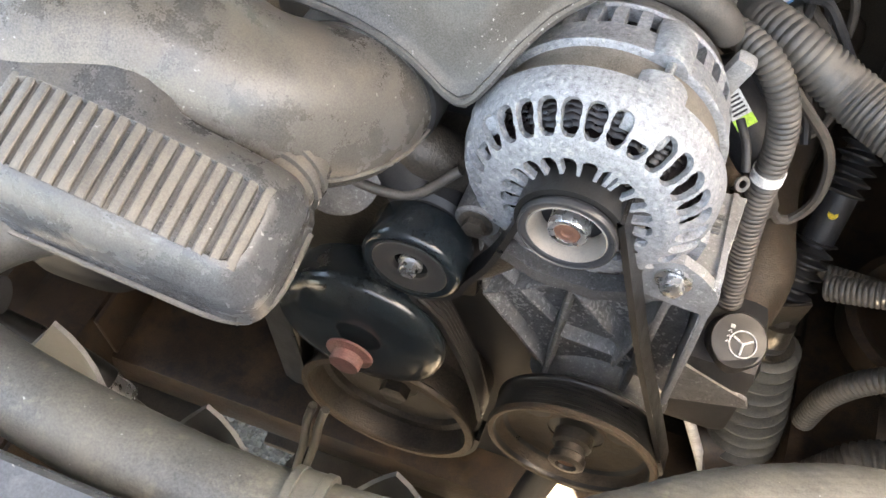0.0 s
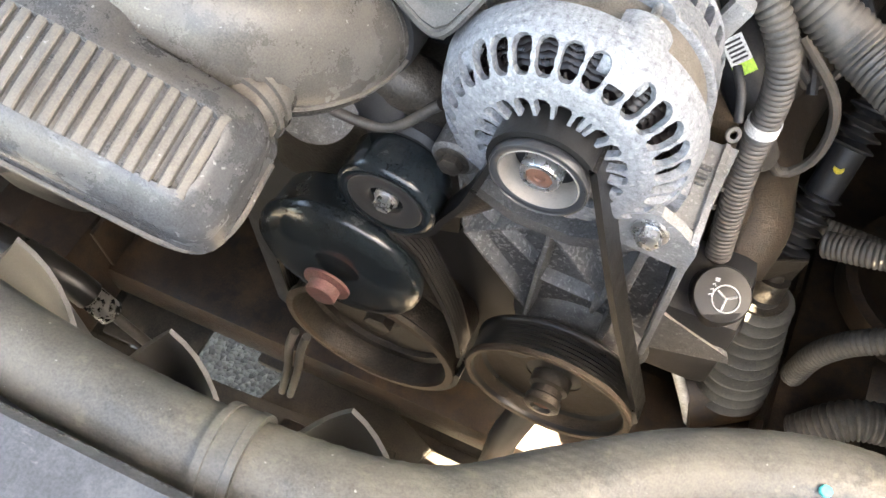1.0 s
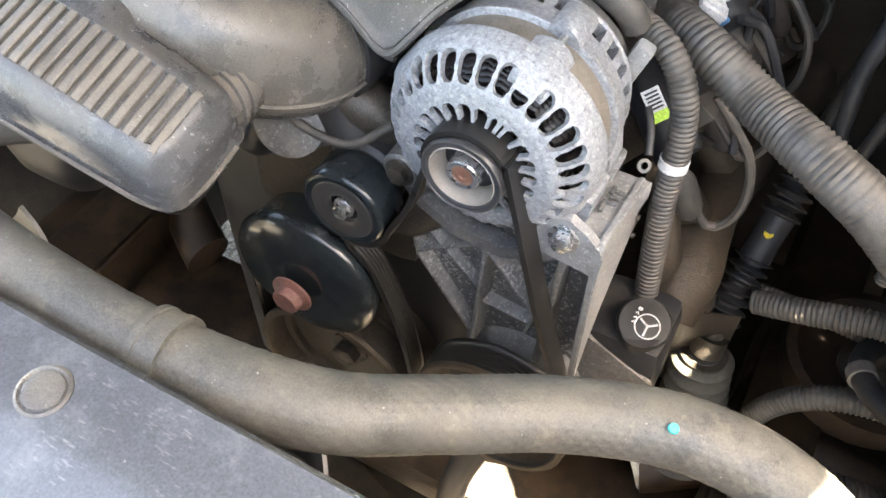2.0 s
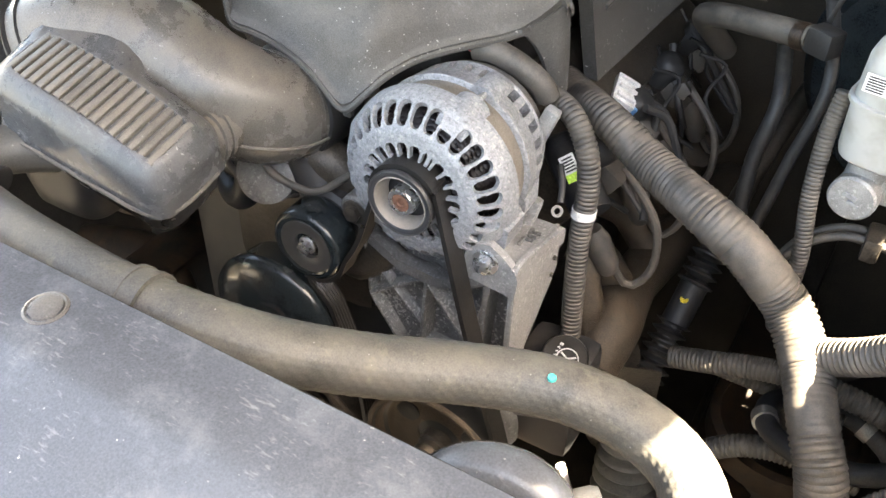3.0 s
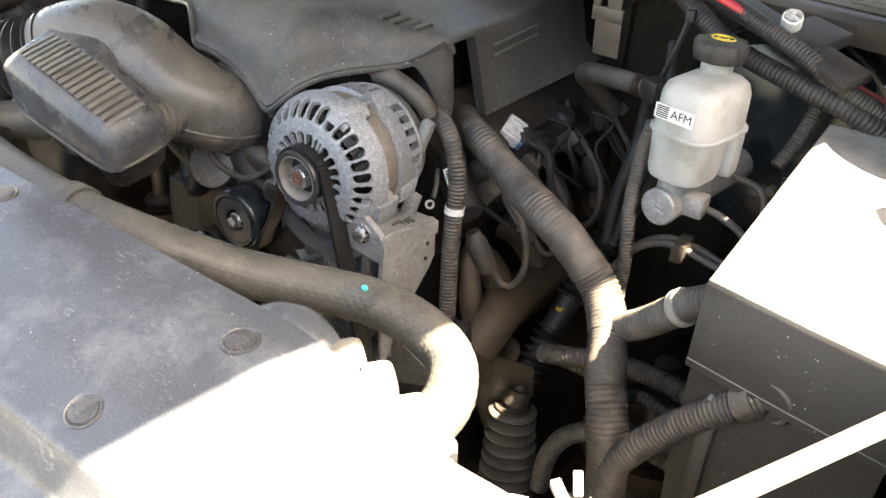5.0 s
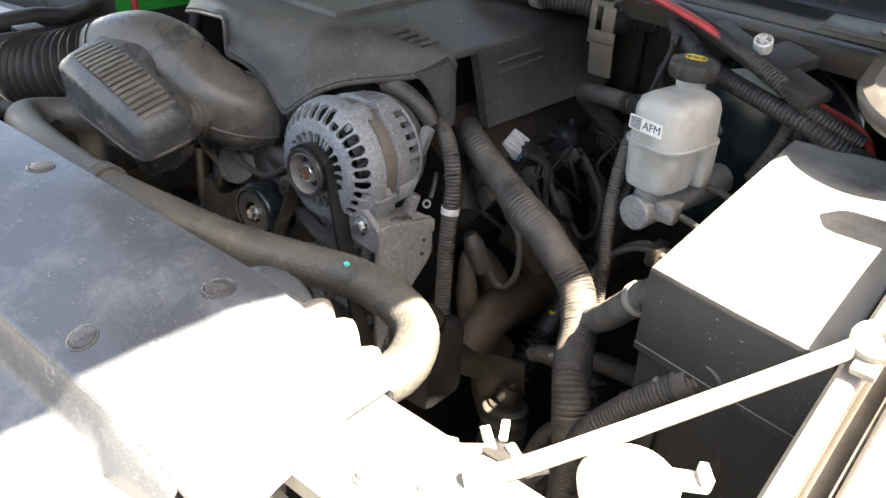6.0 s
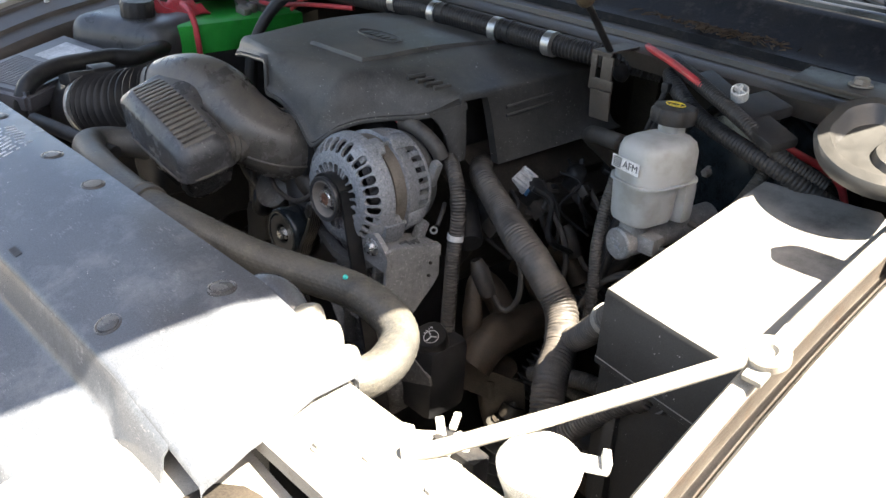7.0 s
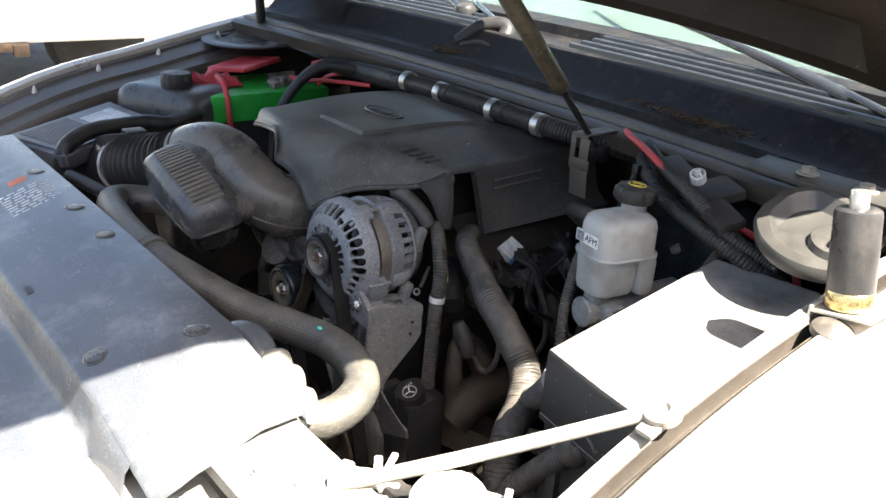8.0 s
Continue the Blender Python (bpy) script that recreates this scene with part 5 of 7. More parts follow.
side = [(0.3095, 0.968), (0.320, 0.9705), (0.397, 0.9575), (0.4005, 0.953), (0.4015, 0.908), (0.392, 0.895), (0.348, 0.858), (0.330, 0.830), (0.318, 0.802), (0.3115, 0.802), (0.3085, 0.90)]
plate(bm, [(-y, z) for y, z in side], 0.0055, Matrix.Translation((0.0520, 0, 0)) @ facing((0, 0, 0), (0, -1, 0), (0, 0, 1)))
bmesh.ops.bevel(bm, geom=list(bm.edges), offset=0.0012, segments=2, affect="EDGES")
part("side_plate", bm, "bracket", brk, "speckled grey side plate")
for y, z in ((0.380, 0.934), (0.378, 0.916)):
    part("cast_pit", lathe(BM(), [(0.0022, -0.002), (0.0022, 0.0004), (0.0, 0.0002)], (0.0573, y, z), (1, 0, 0), 12), "dark_metal", brk)
part("tab", plate(BM(), [(0.002, 0.944), (0.052, 0.938), (0.0535, 0.958), (0.050, 0.966), (0.040, 0.976), (0.027, 0.984), (0.016, 0.982), (0.006, 0.970)], 0.0075, Matrix.Translation((0, 0.3165, 0)) @ FRONT), "bracket", brk)
part("post", box(BM(), (0.022, 0.325, 0.875), (0.006, 0.028, 0.145), 0.002, Euler((0, 0.06, 0)).to_matrix()), "cast_dull", brk)
for cx, cy, sx, sy in ((0.036, 0.350, 0.003, 0.012), (0.040, 0.356, 0.008, 0.0025), (0.040, 0.362, 0.008, 0.0025), (0.036, 0.370, 0.003, 0.008), (0.041, 0.370, 0.008, 0.0025)):
    part("casting_mark", box(BM(), (cx, cy, 0.9635 - (cy - 0.357) * 0.165), (sx, sy, 0.003), 0.0006), "cast_dull", brk)
part("lug", box(BM(), (0.026, 0.388, 0.967), (0.014, 0.014, 0.028), 0.004, Euler((-0.2, 0.2, 0)).to_matrix()), "bracket", brk)
part("clamp_foot", plate(BM(), [(0.000, 0.962), (0.020, 0.958), (0.034, 0.975), (0.036, 0.992), (0.022, 0.996), (0.004, 0.980)], 0.030, Matrix.Translation((0, 0.352, 0)) @ FRONT), "cast", brk, "oxidised alternator mounting foot")
part("bolt", bolt(BM(), (0.0245, 0.3095, 0.9665), (0, -1, 0), 0.0078, 0.009), "nut", brk)
part("ear", lathe(BM(), [(0.015, -0.026), (0.015, 0.0), (0.013, 0.002), (0.009, 0.002)], (-0.1010, 0.3085, 0.9675), (0, -1, 0), 28), "cast_dull", brk)
part("bolt", bolt(BM(), (-0.1010, 0.3075, 0.9675), (0, -1, 0), 0.0080, 0.007), "dark_metal", brk)
for x, z, y in ((-0.035, 0.912, 0.3245), (-0.098, 0.864, 0.3330)):
    part("boss", lathe(BM(), [(0.0095, -0.016), (0.0085, 0.0), (0.006, 0.001)], (x, y, z), (0, -1, 0), 18), "bracket_web", brk)
    part("bolt", bolt(BM(), (x, y, z), (0, -1, 0), 0.0062, 0.006), "dirty_steel", brk)

# ---------------------------------------------------------------- steering pump
pump = thing("steering_pump", (0.02, 0.36, 0.70), "dusty steering pump with a black filler cap", "pump")
bm = BM()
lathe(bm, [(0.03, -0.09), (0.058, -0.085), (0.060, -0.02), (0.05, -0.006), (0.03, 0.0)], (0.0, 0.322, 0.745), (0, -1, 0), 36)
part("pump_body", bm, "cast_dull", pump)
bm = BM()
box(bm, (0.075, 0.375, 0.78), (0.07, 0.07, 0.11), 0.014)
lathe(bm, [(0.018, 0), (0.018, 0.03)], (0.086, 0.362, 0.815), (0, -0.2, 1), 24)
part("tank", bm, "black", pump)
cap_axis = Vector((0.12, -0.45, 1)).normalized()
cap = part("filler_cap", lathe(BM(), [(0.0205, -0.022), (0.0215, -0.02), (0.0215, -0.003), (0.0200, 0.0), (0.0, 0.0008)], (0.087, 0.358, 0.848), cap_axis, 40), "belt", pump, "black filler cap with a white steering wheel sign")
capf = facing(Vector((0.087, 0.358, 0.848)) + cap_axis * 0.0012, (1, 0, -0.1), (0, 1, 0.45)) @ pose(0.003, -0.002, 0)
bm = BM()
sweep(bm, [capf @ Vector((0.0098 * math.cos(a), 0.0098 * math.sin(a), 0)) for a in [TAU * i / 24 for i in range(25)]], 0.0006, 5, 0.002)
for a in (0.6, 2.7, 4.7):
    sweep(bm, [capf @ Vector((0, 0, 0)), capf @ Vector((0.0042 * math.cos(a), 0.0042 * math.sin(a), 0)), capf @ Vector((0.0083 * math.cos(a), 0.0083 * math.sin(a), 0))], 0.0009, 5, 0.002)
for k in range(3):
    sweep(bm, [capf @ Vector((-0.0125 - 0.0022 * 0, 0.006 - 0.004 * k, 0)), capf @ Vector((-0.0112, 0.0075 - 0.004 * k, 0)), capf @ Vector((-0.0100, 0.0055 - 0.004 * k, 0))], 0.0005, 5, 0.002)
box(bm, capf @ Vector((-0.0105, 0.0105, 0)), (0.0032, 0.0032, 0.0006), 0.0002)
part("cap_sign", bm, "pale_ink", cap)
bm = BM()
plate(bm, [(-0.02, 0.86), (0.045, 0.83), (0.108, 0.80), (0.112, 0.79), (0.05, 0.765), (-0.01, 0.77)], 0.004, Matrix.Translation((0, 0.342, 0)) @ FRONT)
part("bracket_plate", bm, "cast_dull", pump)
# ---------------------------------------------------------------- engine block and what shows below
block = thing("engine_block", (-0.18, 0.6, 0.45), "grimy dark engine block and front timing cover", "engine block")
bm = BM()
box(bm, (-0.18, 0.60, 0.68), (0.34, 0.50, 0.42), 0.02)
part("crankcase", bm, "black", block)
for sx in (-1, 1):
    bm = BM()
    box(bm, (-0.18 + sx * 0.145, 0.655, 0.915), (0.13, 0.36, 0.16), 0.02, Euler((0, sx * 0.6, 0)).to_matrix())
    part("cylinder_head", bm, "dark_metal", block)
    bm = BM()
    box(bm, (-0.18 + sx * 0.165, 0.670, 0.985), (0.10, 0.33, 0.07), 0.02, Euler((0, sx * 0.6, 0)).to_matrix())
    part("rocker_cover", bm, "dark_metal", block)
bm = BM()
box(bm, (-0.18, 0.60, 1.04), (0.22, 0.40, 0.12), 0.03)
part("intake_manifold", bm, "black", block)
bm = BM()
lathe(bm, [(0.052, -0.05), (0.052, 0.0), (0.056, 0.002), (0.056, 0.01)], (-0.187, 0.395, 1.037), (0, -1, 0), 36)
part("throttle_body", bm, "cast_dull", block)
bm = BM()
sweep(bm, [(-0.15, 0.345, 0.90), (-0.12, 0.335, 0.885), (-0.095, 0.335, 0.905), (-0.08, 0.335, 0.93)], 0.018, 18, 0.008)
sweep(bm, [(-0.255, 0.345, 0.95), (-0.215, 0.335, 0.985), (-0.155, 0.34, 0.985), (-0.125, 0.35, 0.96)], 0.02, 18, 0.008)
box(bm, (-0.19, 0.36, 0.90), (0.17, 0.05, 0.17), 0.02)
part("water_pump", bm, "dark_metal", block, "grey cast water pump body")

# exhaust manifold with its heat shield
man = thing("exhaust_manifold", (0.1, 0.56, 0.75), "heat-stained exhaust manifold and shield", "exhaust manifold")
part("runner", sweep(BM(), [(0.13, 0.80, 0.79), (0.108, 0.68, 0.788), (0.092, 0.57, 0.793), (0.093, 0.505, 0.800), (0.097, 0.462, 0.800), (0.092, 0.435, 0.775)], lambda s, a: 0.029 + 0.004 * noise.noise((s * 14, math.cos(a), math.sin(a))), 30, 0.006), "shieldmetal", man, "tan heat-stained manifold casting")
part("front_flange", sweep(BM(), [(0.062, 0.470, 0.885), (0.068, 0.455, 0.862), (0.078, 0.445, 0.835), (0.086, 0.44, 0.80)], lambda s, a: 0.013 + 0.003 * noise.noise((s * 40, math.cos(a), math.sin(a))), 18, 0.005, squash=0.6), "shieldmetal", man)
bm = BM()
rows = []
for i in range(19):
    f = i / 18
    rows.append([(0.070 + 0.085 * v, 0.428 + 0.05 * v + 0.01 * f, 0.775 - 0.055 * f - 0.02 * v + 0.0014 * math.sin(60 * v) * math.sin(34 * f)) for v in [k / 30 for k in range(31)]])
part("shield_plate", sheet(bm, rows, 0.002), "dark_metal", man, "dimpled heat shield plate")
for k in range(3):
    part("port", sweep(BM(), [(0.030, 0.50 + 0.085 * k, 0.86), (0.058, 0.505 + 0.085 * k, 0.850), (0.085, 0.51 + 0.085 * k, 0.815)], 0.019, 18, 0.01), "shieldmetal", man)
part("rear_boss", lathe(BM(), [(0.012, 0), (0.028, 0.006), (0.031, 0.022), (0.022, 0.036), (0.006, 0.040)], (0.070, 0.80, 0.815), (0.4, -0.6, 0.6), 9), "shieldmetal", man, "flaking rusty casting lump")
bm = BM()
sweep(bm, [(0.10, 0.48, 0.75), (0.10, 0.50, 0.66), (0.10, 0.55, 0.55)], 0.03, 16, 0.02)
part("down_pipe", bm, "dark_metal", man)
for i in range(4):
    y = 0.47 + 0.095 * i
    pl = thing("spark_plug_lead", (0.035, y, 0.90), "dusty grey spark plug lead and boot", "spark plug lead", "plug leads")
    bm = BM()
    lathe(bm, [(0.009, 0), (0.0125, 0.008), (0.0130, 0.04), (0.0115, 0.044), (0.008, 0.055)], (0.082, y, 0.865), (-0.4, -0.2, 1), 16)
    part("boot", bm, "conduit", pl)
    part("lead", sweep(BM(), [(0.078, y, 0.882), (0.10, y + 0.012, 0.845), (0.118, y + 0.02, 0.87), (0.11, y + 0.025, 0.92), (0.07, y + 0.03, 0.965)], 0.0042, 8, 0.01), "conduit", pl)
    coil = thing("ignition_coil", (0.03, y, 0.97), "black ignition coil on the rocker cover", "ignition coil", "ignition coils")
    bm = BM()
    lathe(bm, [(0.012, -0.006), (0.0165, 0.0), (0.0165, 0.036), (0.012, 0.042), (0.006, 0.044)], (0.030, y + 0.025, 0.958), (0.55, -0.1, 0.75), 20)
    box(bm, (0.022, y + 0.03, 0.955), (0.036, 0.05, 0.03), 0.006, Euler((0, 0.6, 0)).to_matrix())
    part("case", bm, "black", coil)
    bm = BM()
    box(bm, (0.06, y + 0.025, 0.955), (0.024, 0.026, 0.022), 0.003, Euler((0, 0.6, 0)).to_matrix())
    part("plug", bm, "conduit", coil)

con = thing("wire_connector", (0.028, 0.59, 0.985), "pale grey wire connector with a blue clip", "connector")
bm = BM()
CR = Euler((0.3, 0.5, 0.35)).to_matrix()
box(bm, (0.034, 0.578, 0.994), (0.026, 0.036, 0.014), 0.002, CR)
for k in range(3):
    box(bm, Vector((0.034, 0.578, 0.994)) + CR @ Vector((0, -0.012 + 0.012 * k, 0.008)), (0.02, 0.004, 0.005), 0.001, CR)
part("shell", bm, "tape", con)
bm = BM()
box(bm, Vector((0.034, 0.578, 0.994)) + CR @ Vector((0.015, 0, -0.002)), (0.006, 0.03, 0.012), 0.001, CR)
part("clip", bm, surface("blue_clip_plastic", (0.08, 0.22, 0.42), 0.5), con, "blue clip")

sensor = thing("pressure_sensor", (0.035, 0.45, 0.95), "dark cylindrical sensor with a paper label", "sensor")
part("can", lathe(BM(), [(0.018, -0.04), (0.019, -0.036), (0.019, 0.034), (0.016, 0.038), (0.008, 0.040)], (0.036, 0.462, 0.966), (-0.7, 0.5, 0.5), 28), "black", sensor)
bm = BM()
SAX = Vector((-0.7, 0.5, 0.5)).normalized()
SN = Vector((0.0, -0.7, 0.7))
SN = (SN - SAX * SN.dot(SAX)).normalized()
SF = facing(Vector((0.036, 0.462, 0.966)) + SN * 0.0189 + SAX * 0.008, SAX, SN.cross(SAX))
plate(bm, [(-0.012, -0.007), (0.006, -0.007), (0.006, 0.007), (-0.012, 0.007)], 0.0006, SF)
part("label", bm, "white_label", sensor, "white paper label")
bm = BM()
plate(bm, [(-0.020, -0.007), (-0.012, -0.007), (-0.012, 0.007), (-0.020, 0.007)], 0.0007, SF)
part("label_stripe", bm, "lime", sensor)
bm = BM()
for k in range(5):
    plate(bm, [(-0.010 + 0.003 * k, -0.005), (-0.0085 + 0.003 * k, -0.005), (-0.0085 + 0.003 * k, 0.005), (-0.010 + 0.003 * k, 0.005)], 0.0009, SF)
part("label_bars", bm, "ink", sensor)

# ---------------------------------------------------------------- looms and conduits
def loom(name, pts, r, label, material="conduit", period=0.0042, category="wiring conduit", base=None, group="wiring conduits"):
    t = thing(name, base or pts[-1], label, category, group)
    part("sleeve", sweep(BM(), pts, ribbed(r, period, r * 0.13), 18, period / 4), material, t)
    return t


ACON = [(-0.02, 0.47, 1.03), (0.008, 0.452, 1.043), (0.037, 0.432, 1.043), (0.056, 0.422, 1.022), (0.064, 0.418, 0.99), (0.065, 0.414, 0.96), (0.066, 0.411, 0.93), (0.069, 0.407, 0.895), (0.074, 0.401, 0.85), (0.080, 0.395, 0.80), (0.086, 0.392, 0.72)]
t = loom("alternator_conduit", ACON, 0.0102, "grey corrugated conduit with a white tape band beside the alternator")
clamp(t, ACON, (0.0645, 0.4155, 0.962), 0.0104, 0.008, "tape", "tape_band")
LOOM = [(-0.055, 0.60, 0.99), (-0.018, 0.548, 1.008), (0.015, 0.507, 1.020), (0.054, 0.473, 1.025), (0.103, 0.456, 1.006), (0.155, 0.428, 0.998), (0.203, 0.416, 0.979), (0.245, 0.412, 0.943), (0.272, 0.385, 0.918), (0.291, 0.348, 0.898), (0.311, 0.322, 0.868), (0.325, 0.313, 0.81), (0.33, 0.31, 0.70)]
main = thing("main_wiring_loom", (0.33, 0.31, 0.7), "thick dusty tape-wound wiring loom across the engine bay", "wiring loom")
wind = taped(0.0195, 1.0)
part("wrap", sweep(BM(), LOOM, lambda s, a: wind(s, a) * (0.80 + 0.20 * min(1.0, max(0.0, (s - 0.14) / 0.16))), 26, 0.0016), "conduit", main)
YB = [(0.262, 0.394, 0.918), (0.285, 0.388, 0.930), (0.308, 0.377, 0.952), (0.330, 0.366, 0.979), (0.350, 0.357, 1.003), (0.375, 0.350, 1.024)]
part("branch", sweep(BM(), YB, ribbed(0.0150, 0.0050, 0.0020), 22, 0.0013), "conduit", main, "corrugated branch of the loom")
clamp(main, YB, (0.340, 0.357, 0.998), 0.0160, 0.009, "rail", "tape_band")
FBH = [(0.444, 0.326, 0.983), (0.432, 0.311, 0.976), (0.410, 0.309, 0.955), (0.388, 0.309, 0.930), (0.366, 0.308, 0.902), (0.346, 0.303, 0.872), (0.332, 0.303, 0.835), (0.326, 0.30, 0.75)]
t = loom("fuse_box_conduit", FBH, 0.0135, "corrugated conduit entering the fuse box", period=0.0048)
clamp(t, FBH, (0.424, 0.310, 0.969), 0.0150, 0.016, "conduit", "collar")

# pipes and conduits at the bulkhead
cowl_run = [(-0.62, 0.665, 1.150), (-0.45, 0.655, 1.160), (-0.25, 0.650, 1.172), (-0.1, 0.652, 1.172), (0.0, 0.658, 1.170), (0.08, 0.68, 1.165), (0.14, 0.72, 1.155)]
t = loom("cowl_conduit", cowl_run, 0.0165, "black corrugated conduit clipped under the cowl", "conduit_black", 0.0055)
for x0, x1 in ((-0.60, -0.345), (-0.228, -0.205), (-0.090, -0.070)):
    line = [p for p, _ in glide(cowl_run, 0.008) if x0 <= p.x <= x1]
    part("tape_wrap", sweep(BM(), line, taped(0.0176, x0), 18, 0.003), "black", t, "smooth black tape over the conduit")
for x in (-0.335, -0.239, -0.106, -0.002):
    cl = thing("conduit_clip", (x, 0.652, 1.172), "bare metal clip round the cowl conduit", "clip", "conduit clips")
    part("band", lathe(BM(), [(0.0165, -0.007), (0.0180, -0.007), (0.0180, 0.007), (0.0165, 0.007)], (x, 0.651, 1.171), (1, 0.03, 0), 28), "steel", cl)
loom("bulkhead_conduit", [(0.165, 0.70, 1.165), (0.20, 0.65, 1.165), (0.26, 0.615, 1.145), (0.326, 0.590, 1.135), (0.385, 0.578, 1.125), (0.430, 0.590, 1.105), (0.465, 0.62, 1.08)], 0.0108, "black corrugated conduit at the bulkhead", "conduit_black", 0.005)
loom("upper_conduit", [(0.165, 0.70, 1.18), (0.22, 0.635, 1.188), (0.27, 0.605, 1.182), (0.33, 0.585, 1.165), (0.385, 0.580, 1.140), (0.435, 0.60, 1.115)], 0.009, "black corrugated conduit tied to the bulkhead", "conduit_black", 0.004)
redc = thing("red_cable", (0.43, 0.67, 1.0), "thick red power cable along the bulkhead", "cable")
part("cable", sweep(BM(), [(0.13, 0.69, 1.190), (0.157, 0.665, 1.193), (0.205, 0.635, 1.192), (0.256, 0.606, 1.187), (0.30, 0.60, 1.17), (0.36, 0.62, 1.14), (0.41, 0.66, 1.11), (0.432, 0.672, 1.082), (0.445, 0.66, 1.03), (0.45, 0.65, 0.95)], 0.0046, 12, 0.008), "red", redc)
bm = BM()
tray = thing("harness_tray", (0.31, 0.61, 1.15), "black harness tray with a pale twist clip", "harness tray")
box(bm, (0.315, 0.608, 1.168), (0.17, 0.035, 0.012), 0.004, Euler((0.2, 0.18, -0.42)).to_matrix())
box(bm, (0.33, 0.62, 1.17), (0.05, 0.06, 0.014), 0.004, Euler((0.2, 0.1, -0.42)).to_matrix())
part("tray", bm, "black", tray)
bm = BM()
lathe(bm, [(0.010, 0), (0.010, 0.012), (0.0085, 0.013), (0.0075, 0.004)], (0.310, 0.613, 1.180), (0.1, -0.5, 0.8), 20)
box(bm, (0.310, 0.610, 1.188), (0.016, 0.003, 0.006), 0.001, Euler((0.5, 0.3, 0)).to_matrix())
box(bm, (0.310, 0.610, 1.188), (0.003, 0.006, 0.016), 0.001, Euler((0.5, 0.3, 0)).to_matrix())
part("twist_clip", bm, "tape", tray, "pale grey twist clip")
cbk = thing("cowl_bracket", (0.115, 0.63, 1.12), "bare sheet-metal bracket with a slot, on the cowl", "bracket")
bm = BM()
for cx, cz, sx, sz in ((0.1035, 1.170, 0.009, 0.030), (0.1245, 1.170, 0.017, 0.030), (0.114, 1.1875, 0.030, 0.006), (0.1175, 1.1475, 0.037, 0.016)):
    box(bm, (cx, 0.612, cz), (sx, 0.003, sz), 0.0006)
box(bm, (0.122, 0.610, 1.122), (0.032, 0.003, 0.040), 0.0012, Euler((0.12, 0, 0)).to_matrix())
box(bm, (0.112, 0.645, 1.189), (0.026, 0.07, 0.003), 0.001)
part("plate", bm, "paint_in", cbk)

# ---------------------------------------------------------------- brake reservoir, master cylinder, booster
bf = thing("brake_master_cylinder", (0.27, 0.54, 1.0), "milky brake fluid reservoir on a cast master cylinder", "brake reservoir")
RA = Vector((0.19, 1.0, 0)).normalized()
RB = Vector((RA.y, -RA.x, 0))
RO = Vector((0.278, 0.518, 0.003))


def on_tank(a, b, z):
    return RO + RA * a + RB * b + Vector((0, 0, z))


def tank_ring(z, a0, a1, half, r, off=0.0):
    out = []
    for ca, cb, g in ((a1 - r, half - r, 0), (a0 + r, half - r, 90), (a0 + r, -half + r, 180), (a1 - r, -half + r, 270)):
        for k in range(6):
            t = radians(g + 18 * k)
            out.append(on_tank(ca + r * math.cos(t), cb + off + r * math.sin(t), z))
    return out


bm = BM()
loft(bm, [tank_ring(1.034, -0.030, 0.020, 0.022, 0.016, -0.010), tank_ring(1.038, -0.036, 0.026, 0.028, 0.020, -0.010), tank_ring(1.045, -0.038, 0.028, 0.030, 0.022, -0.010), tank_ring(1.084, -0.040, 0.030, 0.0315, 0.022, -0.010)])
loft(bm, [tank_ring(1.084, -0.040, 0.050, 0.0335, 0.024, -0.008), tank_ring(1.122, -0.039, 0.049, 0.0325, 0.023, -0.008), tank_ring(1.131, -0.036, 0.046, 0.0295, 0.021, -0.008), tank_ring(1.136, -0.029, 0.040, 0.0225, 0.016, -0.008), tank_ring(1.1372, -0.020, 0.032, 0.0140, 0.010, -0.008)])
loft(bm, [tank_ring(1.0850, -0.042, 0.052, 0.0355, 0.025, -0.008), tank_ring(1.0857, -0.0435, 0.0535, 0.0370, 0.026, -0.008), tank_ring(1.0885, -0.0435, 0.0535, 0.0370, 0.026, -0.008), tank_ring(1.0892, -0.042, 0.052, 0.0355, 0.025, -0.008)])
lathe(bm, [(0.0155, -0.01), (0.0155, 0.012), (0.0165, 0.0125), (0.0165, 0.016)], on_tank(0.030, -0.017, 1.138), (0, 0, 1), 30)
box(bm, on_tank(0.034, 0.014, 1.060), (0.022, 0.026, 0.05), 0.008)
part("tank", bm, "milky", bf, "milky dusty plastic tank")
capb = part("cap", lathe(BM(), [(0.018, -0.003), (0.0235, -0.002), (0.0248, 0.002), (0.0248, 0.012), (0.0228, 0.0155), (0.018, 0.0172), (0.0, 0.0176)], on_tank(0.030, -0.017, 1.150), (0, 0, 1), 64,
                 lambda a, h: 1.03 + (0.075 * math.cos(8 * a) if 0.001 < h < 0.016 else 0)), "black", bf, "black knurled cap with a yellow sign")
bm = BM()
cf = Matrix.Translation(on_tank(0.030, -0.017, 1.1682))
sweep(bm, [cf @ Vector((0.0115 * math.cos(a), 0.0085 * math.sin(a), 0)) for a in [TAU * i / 24 for i in range(25)]], 0.0007, 5, 0.002)
sweep(bm, [cf @ Vector((0.0055 * math.cos(a), 0.0055 * math.sin(a), 0)) for a in [TAU * i / 18 for i in range(19)]], 0.0008, 5, 0.002)
part("cap_sign", bm, "yellow", capb)
LF = facing(on_tank(-0.0405, -0.012, 1.108), RB, (0, 0, 1))
bm = BM()
plate(bm, [(-0.0205, -0.0072), (0.0215, -0.0072), (0.0215, 0.0072), (-0.0205, 0.0072)], 0.0012, LF)
label_ob = part("label", bm, "white_label", bf, "white paper label with black letters")
